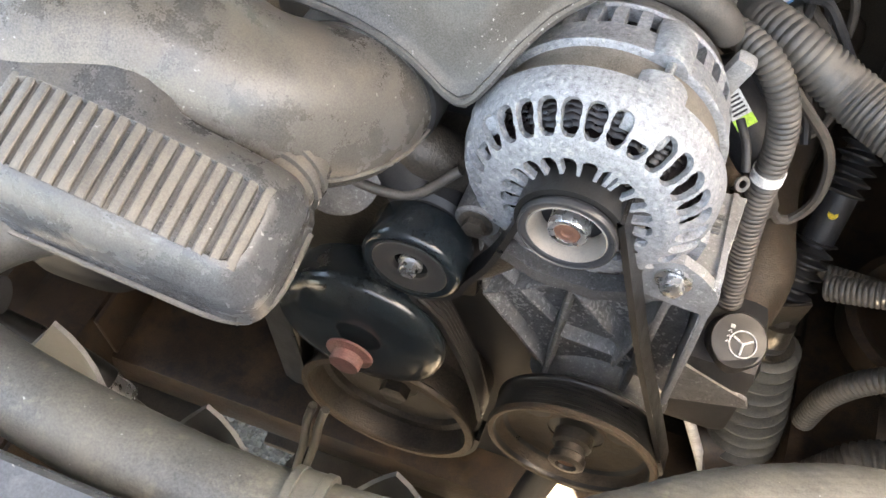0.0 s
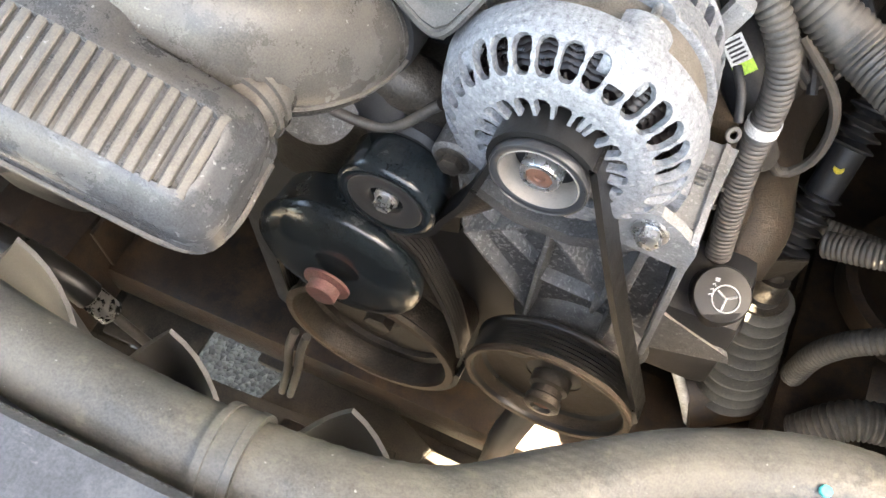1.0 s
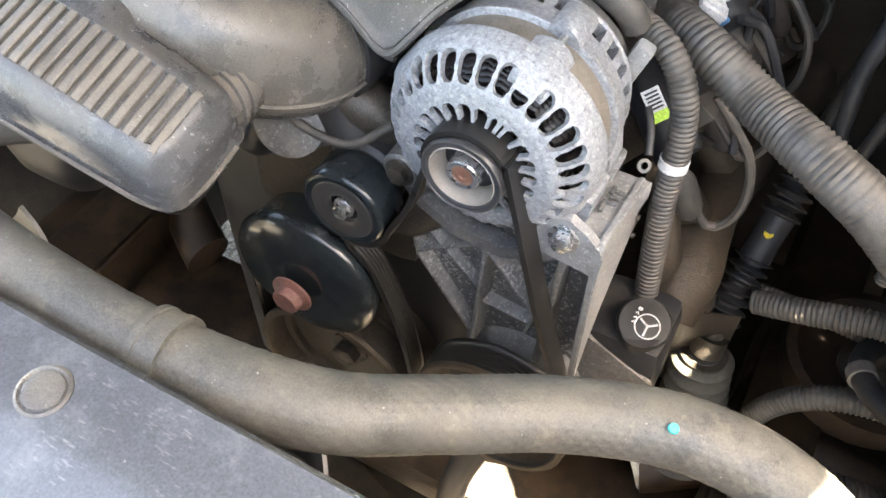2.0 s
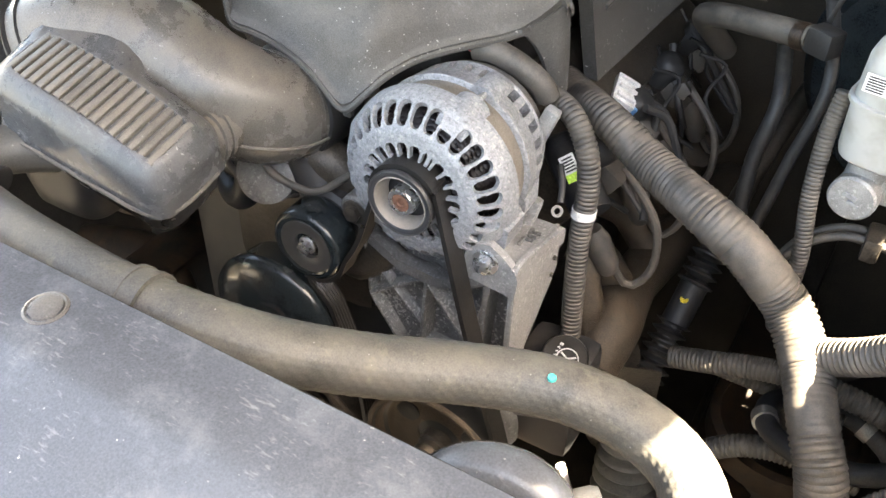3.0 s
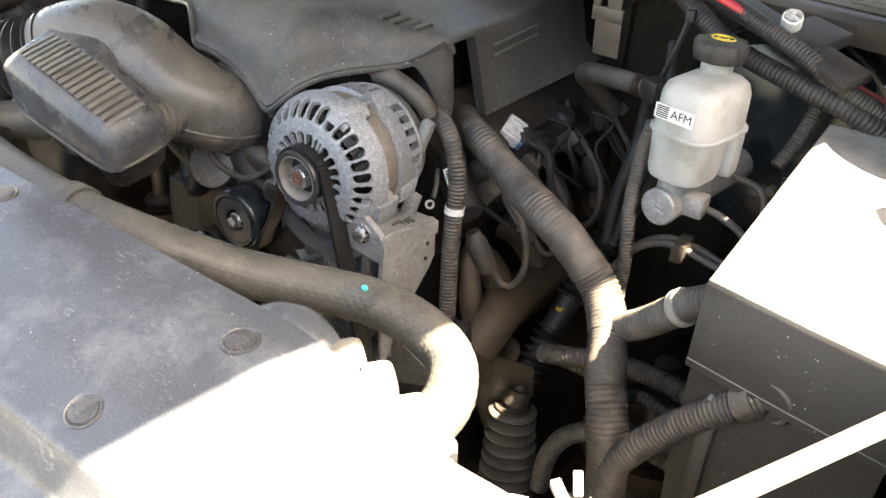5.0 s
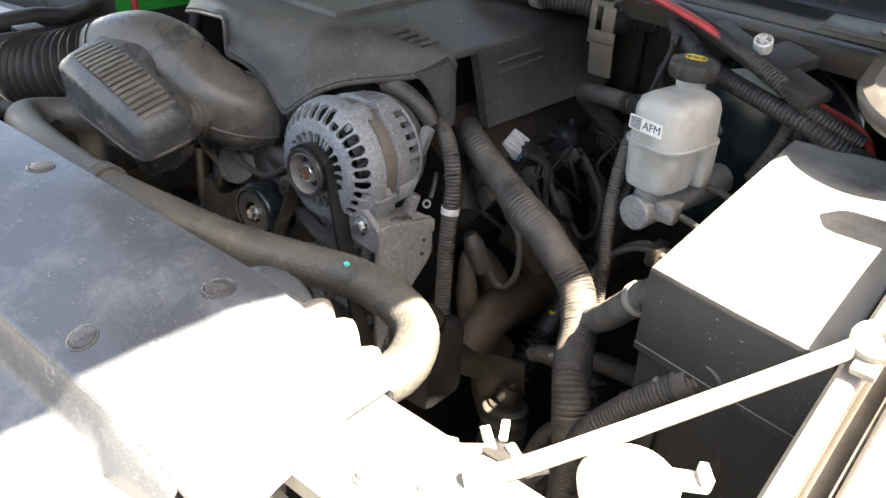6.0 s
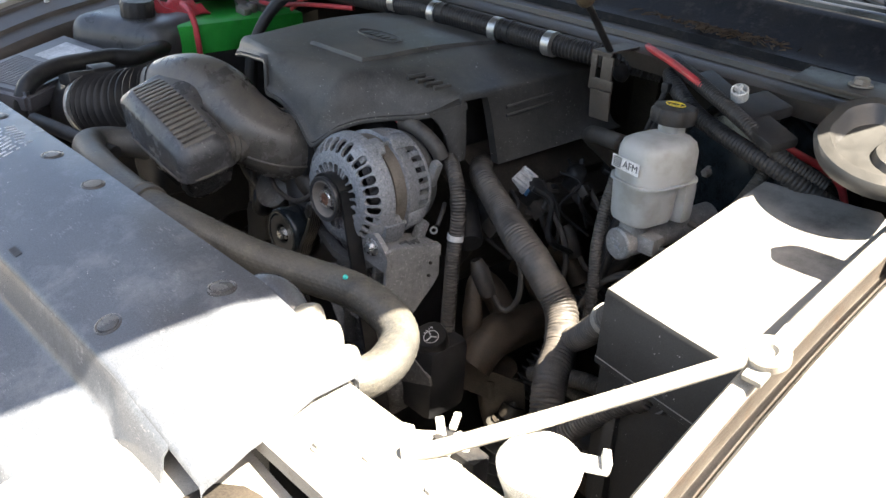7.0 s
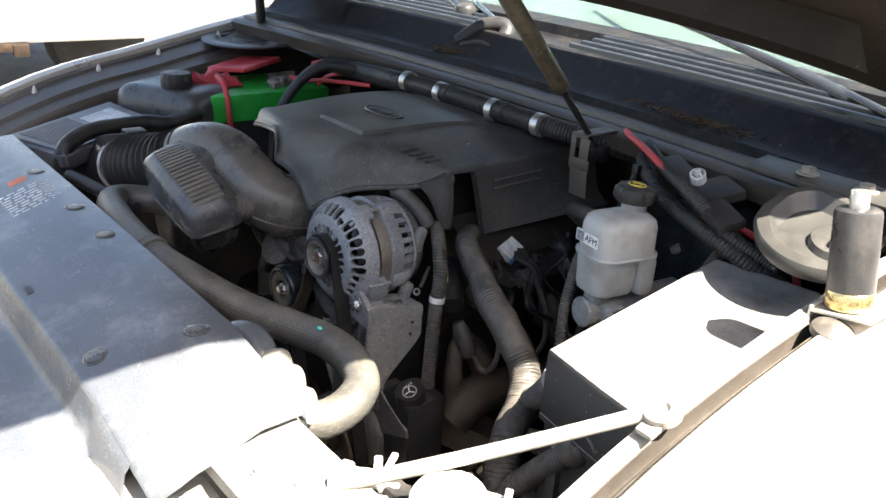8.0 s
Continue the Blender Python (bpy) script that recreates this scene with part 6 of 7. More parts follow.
letters("AFM", 0.0120, LF @ pose(0.0085, 0, 0.0014), "ink", label_ob, "printed_letters", 0.0002)
for k in range(6):
    bm = plate(BM(), [(-0.0185, -0.0058 + 0.0021 * k), (-0.0055, -0.0058 + 0.0021 * k), (-0.0055, -0.0047 + 0.0021 * k), (-0.0185, -0.0047 + 0.0021 * k)], 0.0016, LF)
    part("printed_bar", bm, "ink", label_ob)
bm = BM()
sweep(bm, [on_tank(-0.028, -0.012, 1.007), on_tank(0.03, -0.012, 1.008), on_tank(0.12, -0.012, 1.012)], 0.0185, 24, 0.01)
lathe(bm, [(0.0185, -0.004), (0.0195, -0.002), (0.0195, 0.006), (0.0175, 0.008)], on_tank(-0.027, -0.012, 1.007), -RA, 28)
lathe(bm, [(0.017, 0), (0.015, 0.035)], on_tank(-0.012, -0.012, 1.008), (0, 0, 1), 20)
box(bm, on_tank(-0.005, 0.012, 1.012), (0.024, 0.024, 0.022), 0.004)
part("cylinder", bm, "bracket", bf, "pale cast master cylinder")
bm = BM()
box(bm, on_tank(-0.0355, -0.013, 1.010), (0.012, 0.002, 0.004), 0.0005, Euler((0, 0.3, 0)).to_matrix())
box(bm, on_tank(-0.0355, -0.009, 1.004), (0.010, 0.002, 0.003), 0.0005, Euler((0, 0.3, 0)).to_matrix())
part("cast_mark", bm, "cast", bf)
for k in range(2):
    part("brake_line", sweep(BM(), [(0.295 + 0.01 * k, 0.515 + 0.05 * k, 1.012 + 0.02 * k), (0.318 + 0.02 * k, 0.515 + 0.045 * k, 1.008 + 0.018 * k), (0.345 + 0.012 * k, 0.512 + 0.02 * k, 0.995), (0.352 + 0.012 * k, 0.503 + 0.01 * k, 0.975),
                                    (0.335 + 0.012 * k, 0.498 + 0.008 * k, 0.962), (0.30, 0.500 + 0.014 * k, 0.966), (0.265, 0.505 + 0.014 * k, 0.962), (0.235, 0.500 + 0.014 * k, 0.940), (0.215, 0.49 + 0.014 * k, 0.90)], 0.0040, 10, 0.008), "conduit", bf, "dusty bent steel brake line")
bm = BM()
box(bm, (0.289, 0.503, 0.966), (0.014, 0.032, 0.022), 0.003)
part("line_clip", bm, "dark_metal", bf)
bm = BM()
lathe(bm, [(0.06, -0.10), (0.128, -0.09), (0.132, -0.05), (0.130, -0.035), (0.115, -0.012), (0.07, 0.0), (0.03, 0.004)], on_tank(0.150, -0.01, 1.02), -RA, 48)
booster = thing("brake_booster", on_tank(0.15, 0, 0.9), "black painted brake booster dome", "brake booster")
part("dome", bm, "black_paint", booster)
part("rim", lathe(BM(), [(0.126, -0.006), (0.135, -0.005), (0.136, 0.0), (0.135, 0.005), (0.126, 0.006)], on_tank(0.200, -0.01, 1.02), -RA, 60, None, True), "black_paint", booster, "rolled seam")
for da, dz in ((-0.035, 0.035), (0.035, -0.035)):
    part("stud", bolt(BM(), on_tank(0.152, -0.01 + da, 1.02 + dz), -RA, 0.006, 0.012), "dirty_steel", booster)
vac = thing("vacuum_hose", (0.088, 0.65, 1.05), "dusty black vacuum hose with a clamp", "hose")
part("tube", sweep(BM(), [(0.092, 0.74, 0.99), (0.078, 0.695, 1.030), (0.076, 0.665, 1.054), (0.098, 0.642, 1.068), (0.135, 0.621, 1.077), (0.185, 0.596, 1.086)], 0.0118, 16, 0.008), "conduit", vac)
part("ferrule", lathe(BM(), [(0.0126, 0), (0.0126, 0.012)], (0.172, 0.602, 1.083), (0.045, -0.024, 0.01), 18), "rust", vac)
bm = BM()
box(bm, (0.196, 0.590, 1.088), (0.026, 0.022, 0.024), 0.004, Euler((0, 0, -0.5)).to_matrix())
part("elbow_plug", bm, "black", vac)
loom("sensor_conduit", [(0.228, 0.515, 1.085), (0.226, 0.505, 1.05), (0.23, 0.49, 1.0), (0.24, 0.48, 0.94), (0.24, 0.48, 0.86)], 0.0075, "thin corrugated sensor conduit", "conduit", 0.0036)
loom("level_sensor_conduit", [on_tank(0.075, 0.05, 1.045), on_tank(0.095, 0.055, 1.07), on_tank(0.12, 0.055, 1.10), on_tank(0.15, 0.04, 1.12), on_tank(0.17, 0.03, 1.10)], 0.008, "corrugated lead of the level sensor", "conduit", 0.0036)

# ---------------------------------------------------------------- fuse box
fuse = thing("fuse_box", (0.46, 0.44, 0.95), "large dark plastic fuse box with a sunlit lid", "fuse box")
lidp = [(0.369, 0.309), (0.377, 0.578), (0.50, 0.592), (0.530, 0.56), (0.532, 0.288), (0.45, 0.2975)]


def lid_z(x, y):
    return 1.0615 + 0.172 * (y - 0.305)


rings = []
cxy = Vector((0.452, 0.43))
for grow, dz in ((0.998, -0.084), (1.006, -0.083), (1.006, -0.077), (1.001, -0.076), (1.0, -0.006), (0.99, -0.001), (0.97, 0.0)):
    rings.append([(cxy.x + (x - cxy.x) * grow, cxy.y + (y - cxy.y) * grow, lid_z(x, y) + dz) for x, y in lidp])
part("lid", loft(BM(), rings), "fusebox", fuse, "", 25)
rings = []
for grow, z in ((0.9, 0.80), (0.94, 0.86), (0.96, 0.984)):
    rings.append([(cxy.x + (x - cxy.x) * grow, cxy.y + (y - cxy.y) * grow, z + 0.14 * (y - 0.305)) for x, y in lidp])
part("base", loft(BM(), rings), "fusebox", fuse, "", 25)
part("conduit_grommet", lathe(BM(), [(0.0215, -0.02), (0.0215, 0.003), (0.0190, 0.005), (0.0165, 0.003), (0.0160, -0.004)], (0.440, 0.307, 0.982), (-0.3, -1, -0.2), 32), "fusebox", fuse)
for x in (0.40, 0.47):
    bm = BM()
    box(bm, (x, 0.312, 0.88), (0.014, 0.02, 0.16), 0.004)
    part("leg", bm, "fusebox", fuse)

# ---------------------------------------------------------------- brace rod, washer filler cap, headlamp clutter
rod = thing("brace_rod", (0.42, 0.05, 1.04), "pale painted steel brace rod with flattened ends", "brace")
part("tube", sweep(BM(), [(0.400, 0.028, 1.036), (0.420, 0.052, 1.043), (0.48, 0.134, 1.074), (0.538, 0.212, 1.107), (0.549, 0.226, 1.114)], lambda s, a: 0.0064, 14, 0.012), "rail", rod)
bm = BM()
box(bm, (0.393, 0.018, 1.031), (0.018, 0.046, 0.004), 0.0015, Euler((0.25, 0, -0.65)).to_matrix())
part("flat_end", bm, "rail", rod)
part("bolt", bolt(BM(), (0.386, 0.010, 1.029), (0, 0, 1), 0.0055, 0.006), "rail", rod)
wc = thing("washer_cap", (0.479, 0.086, 1.0), "pale plastic washer filler cap with a pull tab", "cap")
part("lid", lathe(BM(), [(0.026, -0.025), (0.030, -0.010), (0.031, -0.002), (0.028, 0.002), (0.015, 0.005), (0.0, 0.006)], (0.479, 0.087, 1.050), (0, -0.1, 1), 40), "foam", wc)
bm = BM()
box(bm, (0.504, 0.111, 1.050), (0.026, 0.016, 0.004), 0.001, Euler((0, 0.1, 0.7)).to_matrix())
box(bm, (0.5125, 0.1185, 1.0535), (0.006, 0.016, 0.010), 0.001, Euler((0, 0.1, 0.7)).to_matrix())
part("tab", bm, "foam", wc)
part("neck", lathe(BM(), [(0.022, -0.35), (0.022, -0.02)], (0.477, 0.086, 1.048), (0, -0.1, 1), 24), "foam", wc)
random.seed(5)
hl = thing("headlamp_bracket", (0.40, 0.10, 1.0), "pale plastic headlamp adjuster bracket", "bracket")
for x, y, z, sx, sy, sz, spin in ((0.352, 0.082, 0.996, 0.010, 0.006, 0.030, 0.3), (0.366, 0.088, 1.000, 0.022, 0.006, 0.012, 0.6), (0.372, 0.100, 1.004, 0.006, 0.020, 0.010, 0.9), (0.382, 0.092, 0.998, 0.012, 0.010, 0.016, 0.2),
                                  (0.390, 0.104, 1.002, 0.006, 0.008, 0.020, 1.2), (0.398, 0.094, 1.000, 0.016, 0.005, 0.018, 0.7), (0.376, 0.112, 1.010, 0.005, 0.014, 0.006, 0.5), (0.405, 0.082, 0.990, 0.020, 0.014, 0.020, 0.6)):
    bm = BM()
    box(bm, (x - 0.006, y + 0.002, z - 0.006), (sx * 1.25, sy * 1.3, sz * 0.7), 0.0015, Euler((0.2, -0.15, spin)).to_matrix())
    part("clip_piece", bm, "foam", hl)
bm = BM()
box(bm, (0.38, 0.095, 0.988), (0.050, 0.028, 0.006), 0.002, Euler((0, 0, 0.5)).to_matrix())
part("clip_base", bm, "black", hl)
bm = BM()
box(bm, (0.39, 0.10, 0.95), (0.05, 0.02, 0.10), 0.004)
part("stem", bm, "black", hl)

# antenna base on the fender
ant = thing("antenna_base", (0.580, 0.472, 1.15), "black antenna base with a brass ring on a bracket", "antenna")
LEAN_AX = Vector((-0.17, 0.03, 1.0)).normalized()
AB = Vector((0.581, 0.470, 1.158))
bm = BM()
box(bm, AB + Vector((0.004, 0, -0.001)), (0.056, 0.050, 0.003), 0.001, Euler((0, -0.17, 0)).to_matrix())
box(bm, AB + Vector((-0.0235, -0.010, -0.016)), (0.003, 0.030, 0.030), 0.001)
part("bracket", bm, "paint", ant, "pale folded sheet bracket")
part("ring", lathe(BM(), [(0.0205, 0), (0.0212, 0.0015), (0.0212, 0.0155), (0.0200, 0.017)], AB + LEAN_AX * 0.001, LEAN_AX, 40), "brass", ant, "bright brass ring")
part("post", lathe(BM(), [(0.0205, 0), (0.0210, 0.002), (0.0210, 0.038), (0.0206, 0.070), (0.0198, 0.074), (0.0170, 0.076), (0.0, 0.0762)], AB + LEAN_AX * 0.0175, LEAN_AX, 40), "antenna", ant)
part("stud", lathe(BM(), [(0.0085, 0), (0.0085, 0.015), (0.0078, 0.0165), (0.0045, 0.0165), (0.0042, 0.013)], AB + LEAN_AX * 0.093, LEAN_AX, 20), "steel", ant)
# low brown dome on the wing in front of the bracket
part("wing_dome", lathe(BM(), [(0.019, -0.004), (0.0185, 0.002), (0.012, 0.006), (0.0, 0.0075)], (0.586, 0.437, 1.146), (0.12, -0.1, 1), 32), "conduit", ant, "low brown dome on the wing by the antenna")

# hinge cup at each rear corner
def hinge_cup(cx, cy, cz, sx, tilt, size, wide, deep):
    t = thing("hinge_cup", (cx, cy, cz - 0.03), "painted hood hinge pocket with a bolt", "hinge", "hood hinges")
    def at(x, y, h):
        return (x, y, cz + h + tilt * (y - cy) - (0.14 * (x - cx) if sx > 0 else 0.0))
    rings = []
    for r, h, ox in ((0.100, -0.016, 0), (0.106, -0.015, 0), (0.110, -0.007, 0), (0.106, 0.0, 0), (0.088, 0.001, 0), (0.083, -0.003, 0), (0.074, -0.024, 0.004), (0.052, -0.032, 0.010), (0.044, -0.028, 0.012), (0.038, -0.008, 0.014), (0.020, -0.006, 0.014)):
        ring = []
        for i in range(48):
            a = TAU * i / 48
            x = max(-1.0, min(0.78, sx * math.cos(a) * 1.05)) * sx
            ring.append(at(cx + size * r * x + ox * sx, cy + wide * r * min(0.78, math.sin(a)), h * deep))
        rings.append(ring)
    part("pocket", loft(BM(), rings), "primer", t)
    fy, fz, shifts = (cy + 0.082, cz + 0.022, (-0.072, -0.002)) if sx > 0 else (cy + 0.092, cz - 0.022, (-0.115, -0.045))
    part("flange", box(BM(), (cx - (0.02 if sx > 0 else -0.05), fy, fz), (0.24, 0.05, 0.004), 0.0015, Euler((0.12 if sx > 0 else 0, 0, 0)).to_matrix()), "primer", t)
    for dx in shifts:
        part("bolt", bolt(BM(), (cx + dx * sx, fy, fz + 0.002), (0, 0, 1), 0.009, 0.008), "dirty_steel", t)
    if sx > 0:
        part("hinge_arm", box(BM(), (cx + 0.062, cy + 0.03, cz + 0.04), (0.010, 0.06, 0.08), 0.004, Euler((0.5, 0, 0)).to_matrix()), "primer", t)


hinge_cup(0.491, 0.582, 1.188, 1, 0.34, 0.62, 0.64, 1.0)
hinge_cup(-0.885, 0.635, 1.162, -1, 0.05, 1.05, 1.05, 0.4)

# ---------------------------------------------------------------- far side of the bay: air box, coolant tank, battery
air = thing("air_filter_box", (-0.72, 0.22, 0.9), "grey air filter box with a ribbed lid and label", "air filter box")
def quad_at(u, v):
    """A place on the skewed air box: u along the fender, v across."""
    A, B, C, D = Vector((-0.645, 0.045)), Vector((-0.825, 0.285)), Vector((-0.655, 0.310)), Vector((-0.50, 0.10))
    return A.lerp(B, u).lerp(D.lerp(C, u), v)


def quad_block(bm, u0, u1, v0, v1, z0, z1, grow=0.0):
    ring = [quad_at(u0 - grow, v0 - grow), quad_at(u1 + grow, v0 - grow), quad_at(u1 + grow, v1 + grow), quad_at(u0 - grow, v1 + grow)]
    loft(bm, [[(q.x, q.y, z) for q in ring] for z in (z0, z1)])
    return bm


bm = quad_block(BM(), 0.03, 0.97, 0.03, 0.97, 0.90, 1.030)
part("box", bm, "black", air)
bm = quad_block(BM(), 0, 1, 0, 1, 1.030, 1.062)
bmesh.ops.bevel(bm, geom=list(bm.edges), offset=0.007, segments=3, affect="EDGES")
part("lid", bm, "airbox", air)
for k in range(20):
    part("lid_rib", quad_block(BM(), 0.08 + 0.021 * k, 0.089 + 0.021 * k, 0.12, 0.85, 1.060, 1.0645), "airbox", air)
part("label", quad_block(BM(), 0.56, 0.88, 0.25, 0.80, 1.061, 1.0632), "pale_ink", air, "faded pale label")
tank = thing("coolant_tank", (-0.70, 0.38, 0.95), "dark translucent coolant tank with a black cap", "coolant tank")
bm = BM()
box(bm, (-0.752, 0.392, 1.028), (0.20, 0.15, 0.15), 0.042, Euler((0, 0, 0.5)).to_matrix(), 5)
part("body", bm, "tank", tank)
part("cap", lathe(BM(), [(0.028, -0.012), (0.029, -0.008), (0.029, 0.012), (0.026, 0.016), (0.0, 0.017)], (-0.725, 0.382, 1.114), (0, 0, 1), 48, lambda a, h: 1 + (0.035 * math.cos(14 * a) if -0.01 < h < 0.013 else 0)), "black", tank)
bat = thing("battery", (-0.68, 0.56, 0.92), "green-topped battery with a red terminal cover", "battery")
bm = BM()
box(bm, (-0.745, 0.555, 0.965), (0.175, 0.26, 0.15), 0.008)
part("case", bm, "black", bat)
bm = BM()
box(bm, (-0.745, 0.555, 1.065), (0.180, 0.265, 0.055), 0.006)
part("top", bm, "green", bat, "bright green battery top")
bm = BM()
rows = []
for i in range(7):
    u = i / 6
    rows.append([(-0.715 - 0.085 * w, 0.425 + 0.095 * u - 0.03 * w, 1.096 + 0.026 * math.sin(math.pi * min(1, w * 1.1)) * (0.6 + 0.4 * (i % 3 == 1)) + 0.014 * noise.noise((u * 7, w * 7, 2))) for w in [k / 8 for k in range(9)]])
cover_ob = part("terminal_cover", sheet(bm, rows, 0.003), "red", bat, "crumpled red terminal cover")
part("cover_flap", box(BM(), (-0.790, 0.560, 1.124), (0.105, 0.115, 0.010), 0.003, Euler((0.10, -0.12, 0.35)).to_matrix()), "red", cover_ob)
for x, y, sx, sy in ((-0.735, 0.60, 0.05, 0.02), (-0.70, 0.64, 0.02, 0.05), (-0.755, 0.645, 0.03, 0.03), (-0.69, 0.575, 0.03, 0.016)):
    part("clamp_piece", box(BM(), (x, y, 1.100), (sx, sy, 0.014), 0.003, Euler((0.1, 0.1, x * 9)).to_matrix()), "dirty_steel", bat)
part("red_lead", sweep(BM(), [(-0.71, 0.46, 1.12), (-0.665, 0.455, 1.105), (-0.648, 0.455, 1.05), (-0.645, 0.46, 0.96)], 0.0055, 12, 0.01), "red", bat)
part("terminal", lathe(BM(), [(0.01, 0), (0.01, 0.02)], (-0.70, 0.60, 1.09), (0, 0, 1), 16), "dirty_steel", bat)
for k, pts in enumerate((((-0.655, 0.66, 1.10), (-0.60, 0.655, 1.13), (-0.50, 0.66, 1.15), (-0.40, 0.66, 1.15)), ((-0.70, 0.62, 1.11), (-0.62, 0.60, 1.12), (-0.56, 0.62, 1.13), (-0.45, 0.65, 1.14)), ((-0.68, 0.66, 1.14), (-0.60, 0.70, 1.165), (-0.48, 0.69, 1.17), (-0.38, 0.68, 1.165)))):
    t = thing("red_cable", pts[-1], "thin red battery cable running to the cowl", "cable", "battery cables")
    part("cable", sweep(BM(), pts, 0.0042, 10, 0.01), "red", t)
for x, y in ((-0.56, 0.50), (-0.585, 0.52)):
    t = thing("battery_strap", (x, y, 0.95), "black battery hold-down and cable", "cable")
    part("tube", sweep(BM(), [(x, y, 0.95), (x, y + 0.01, 1.06), (x + 0.01, y + 0.05, 1.13), (x + 0.03, y + 0.10, 1.165), (x + 0.07, y + 0.15, 1.16)], 0.010, 12, 0.01), "black", t)
HEATER = [(-0.765, 0.487, 1.03), (-0.69, 0.425, 1.055), (-0.62, 0.357, 1.067), (-0.568, 0.295, 1.075), (-0.574, 0.260, 1.079), (-0.562, 0.212, 1.081), (-0.552, 0.172, 1.082), (-0.542, 0.136, 1.076), (-0.530, 0.110, 1.062), (-0.527, 0.100, 1.03), (-0.53, 0.10, 0.98)]
bh = thing("heater_hose", (-0.43, 0.32, 1.0), "black rubber heater hose over the air duct", "hose")
part("tube", sweep(BM(), HEATER, 0.0135, 16, 0.01), "black", bh)
lp = thing("coolant_pipe", (-0.43, 0.10, 1.0), "black coolant pipe behind the radiator", "pipe")
part("tube", sweep(BM(), [(-0.30, 0.135, 1.028), (-0.36, 0.118, 1.032), (-0.43, 0.103, 1.035), (-0.47, 0.095, 1.035)], 0.010, 14, 0.01), "black", lp)

# ---------------------------------------------------------------- underneath: frame, cross member, steering, lines
cm = thing("cross_member", (-0.2, 0.33, 0.40), "rust-brown steel cross member under the engine", "cross member")
bm = BM()
box(bm, (-0.2, 0.375, 0.46), (1.1, 0.15, 0.07), 0.02)
box(bm, (0.03, 0.22, 0.44), (0.62, 0.04, 0.05), 0.01)
part("beam", bm, "rust", cm)
for x in (-0.14, -0.06, 0.02):
    bm = BM()
    box(bm, (x, 0.19, 0.463), (0.045, 0.05, 0.004), 0.006)
    part("pressed_pad", bm, "dark_metal", cm)
for sx in (-1, 1):
    fr = thing("frame_rail", (-0.18 + sx * 0.42, 0.4, 0.3), "grimy brown frame rail", "frame rail", "frame rails")
    bm = BM()
    box(bm, (-0.18 + sx * 0.42, 0.4, 0.50), (0.09, 1.4, 0.14), 0.015)
    part("rail", bm, "rust", fr)
    for y in (0.12, 0.36, 0.62):
        part("rail_plate", box(BM(), (-0.18 + sx * 0.372, y, 0.52), (0.006, 0.10, 0.09), 0.002), "rust", fr)
shroud = thing("fan_shroud", (-0.1, 0.10, 0.65), "dusty dark plastic fan shroud with pointed webs", "fan shroud")
bm = BM()
box(bm, (-0.1, 0.085, 0.66), (0.66, 0.02, 0.25), 0.005)
part("frame", bm, "black", shroud)
for x, z in ((-0.312, 0.945), (-0.222, 0.900), (-0.098, 0.905), (0.075, 0.89)):
    rows = []
    for k in range(13):
        w = -1 + k / 6
        y = 0.118 + 0.034 * (1 - w * w)
        rows.append([(x + 0.050 * w, y - 0.006, z - 0.085), (x + 0.049 * w, y - 0.002, z - 0.03), (x + 0.047 * w + 0.006, y, z + 0.052 * (1 - abs(w) ** 0.9) - 0.026)])
    part("web", sheet(BM(), rows, 0.003), "shroud_web", shroud, "pale translucent pointed web")
st = thing("steering_shaft", (0.15, 0.55, 0.6), "dark steering shaft with a ribbed rubber boot", "steering shaft")
part("shaft", sweep(BM(), [(0.139, 0.470, 0.683), (0.139, 0.486, 0.716), (0.1415, 0.508, 0.745), (0.146, 0.54, 0.778), (0.155, 0.60, 0.845), (0.17, 0.70, 0.91), (0.19, 0.82, 0.96)], 0.011, 16, 0.01), "dark_metal", st)
for pts in ([(0.1395, 0.490, 0.722), (0.142, 0.511, 0.748), (0.1455, 0.534, 0.773)], [(0.151, 0.562, 0.808), (0.156, 0.590, 0.838), (0.162, 0.625, 0.868)]):
    part("ribbed_boot", sweep(BM(), pts, lambda s, a: 0.0150 + 0.0052 * math.sin(s * TAU / 0.0108), 26, 0.0016), "black", st, "ribbed black rubber boot")
part("mid_sleeve", sweep(BM(), [(0.1455, 0.532, 0.771), (0.149, 0.549, 0.792), (0.152, 0.566, 0.812)], 0.0150, 20, 0.006), "black", st)
part("collar", sweep(BM(), [(0.1390, 0.472, 0.690), (0.1392, 0.480, 0.708)], 0.0165, 18, 0.006), "dark_metal", st)
part("yellow_mark", lathe(BM(), [(0.005, -0.003), (0.0045, 0.001)], (0.1485, 0.5405, 0.8035), (-0.1, -0.6, 1), 9), "yellow", st)
bo = thing("axle_boot", (0.12, 0.40, 0.62), "brown-dusted accordion rubber boot", "rubber boot")
part("bellows", sweep(BM(), [(0.158, 0.448, 0.530), (0.153, 0.453, 0.57), (0.147, 0.460, 0.613), (0.142, 0.466, 0.652), (0.139, 0.471, 0.688)], lambda s, a: 0.0315 - 0.075 * max(0, s - 0.05) + 0.0072 * math.sin(s * TAU / 0.0165), 32, 0.0016), "hose", bo)
part("clamp_ring", lathe(BM(), [(0.0200, -0.004), (0.0232, -0.004), (0.0232, 0.004), (0.0200, 0.004)], (0.1393, 0.4705, 0.684), (-0.07, 0.10, 0.9), 32), "dark_metal", bo, "dark steel clamp ring")
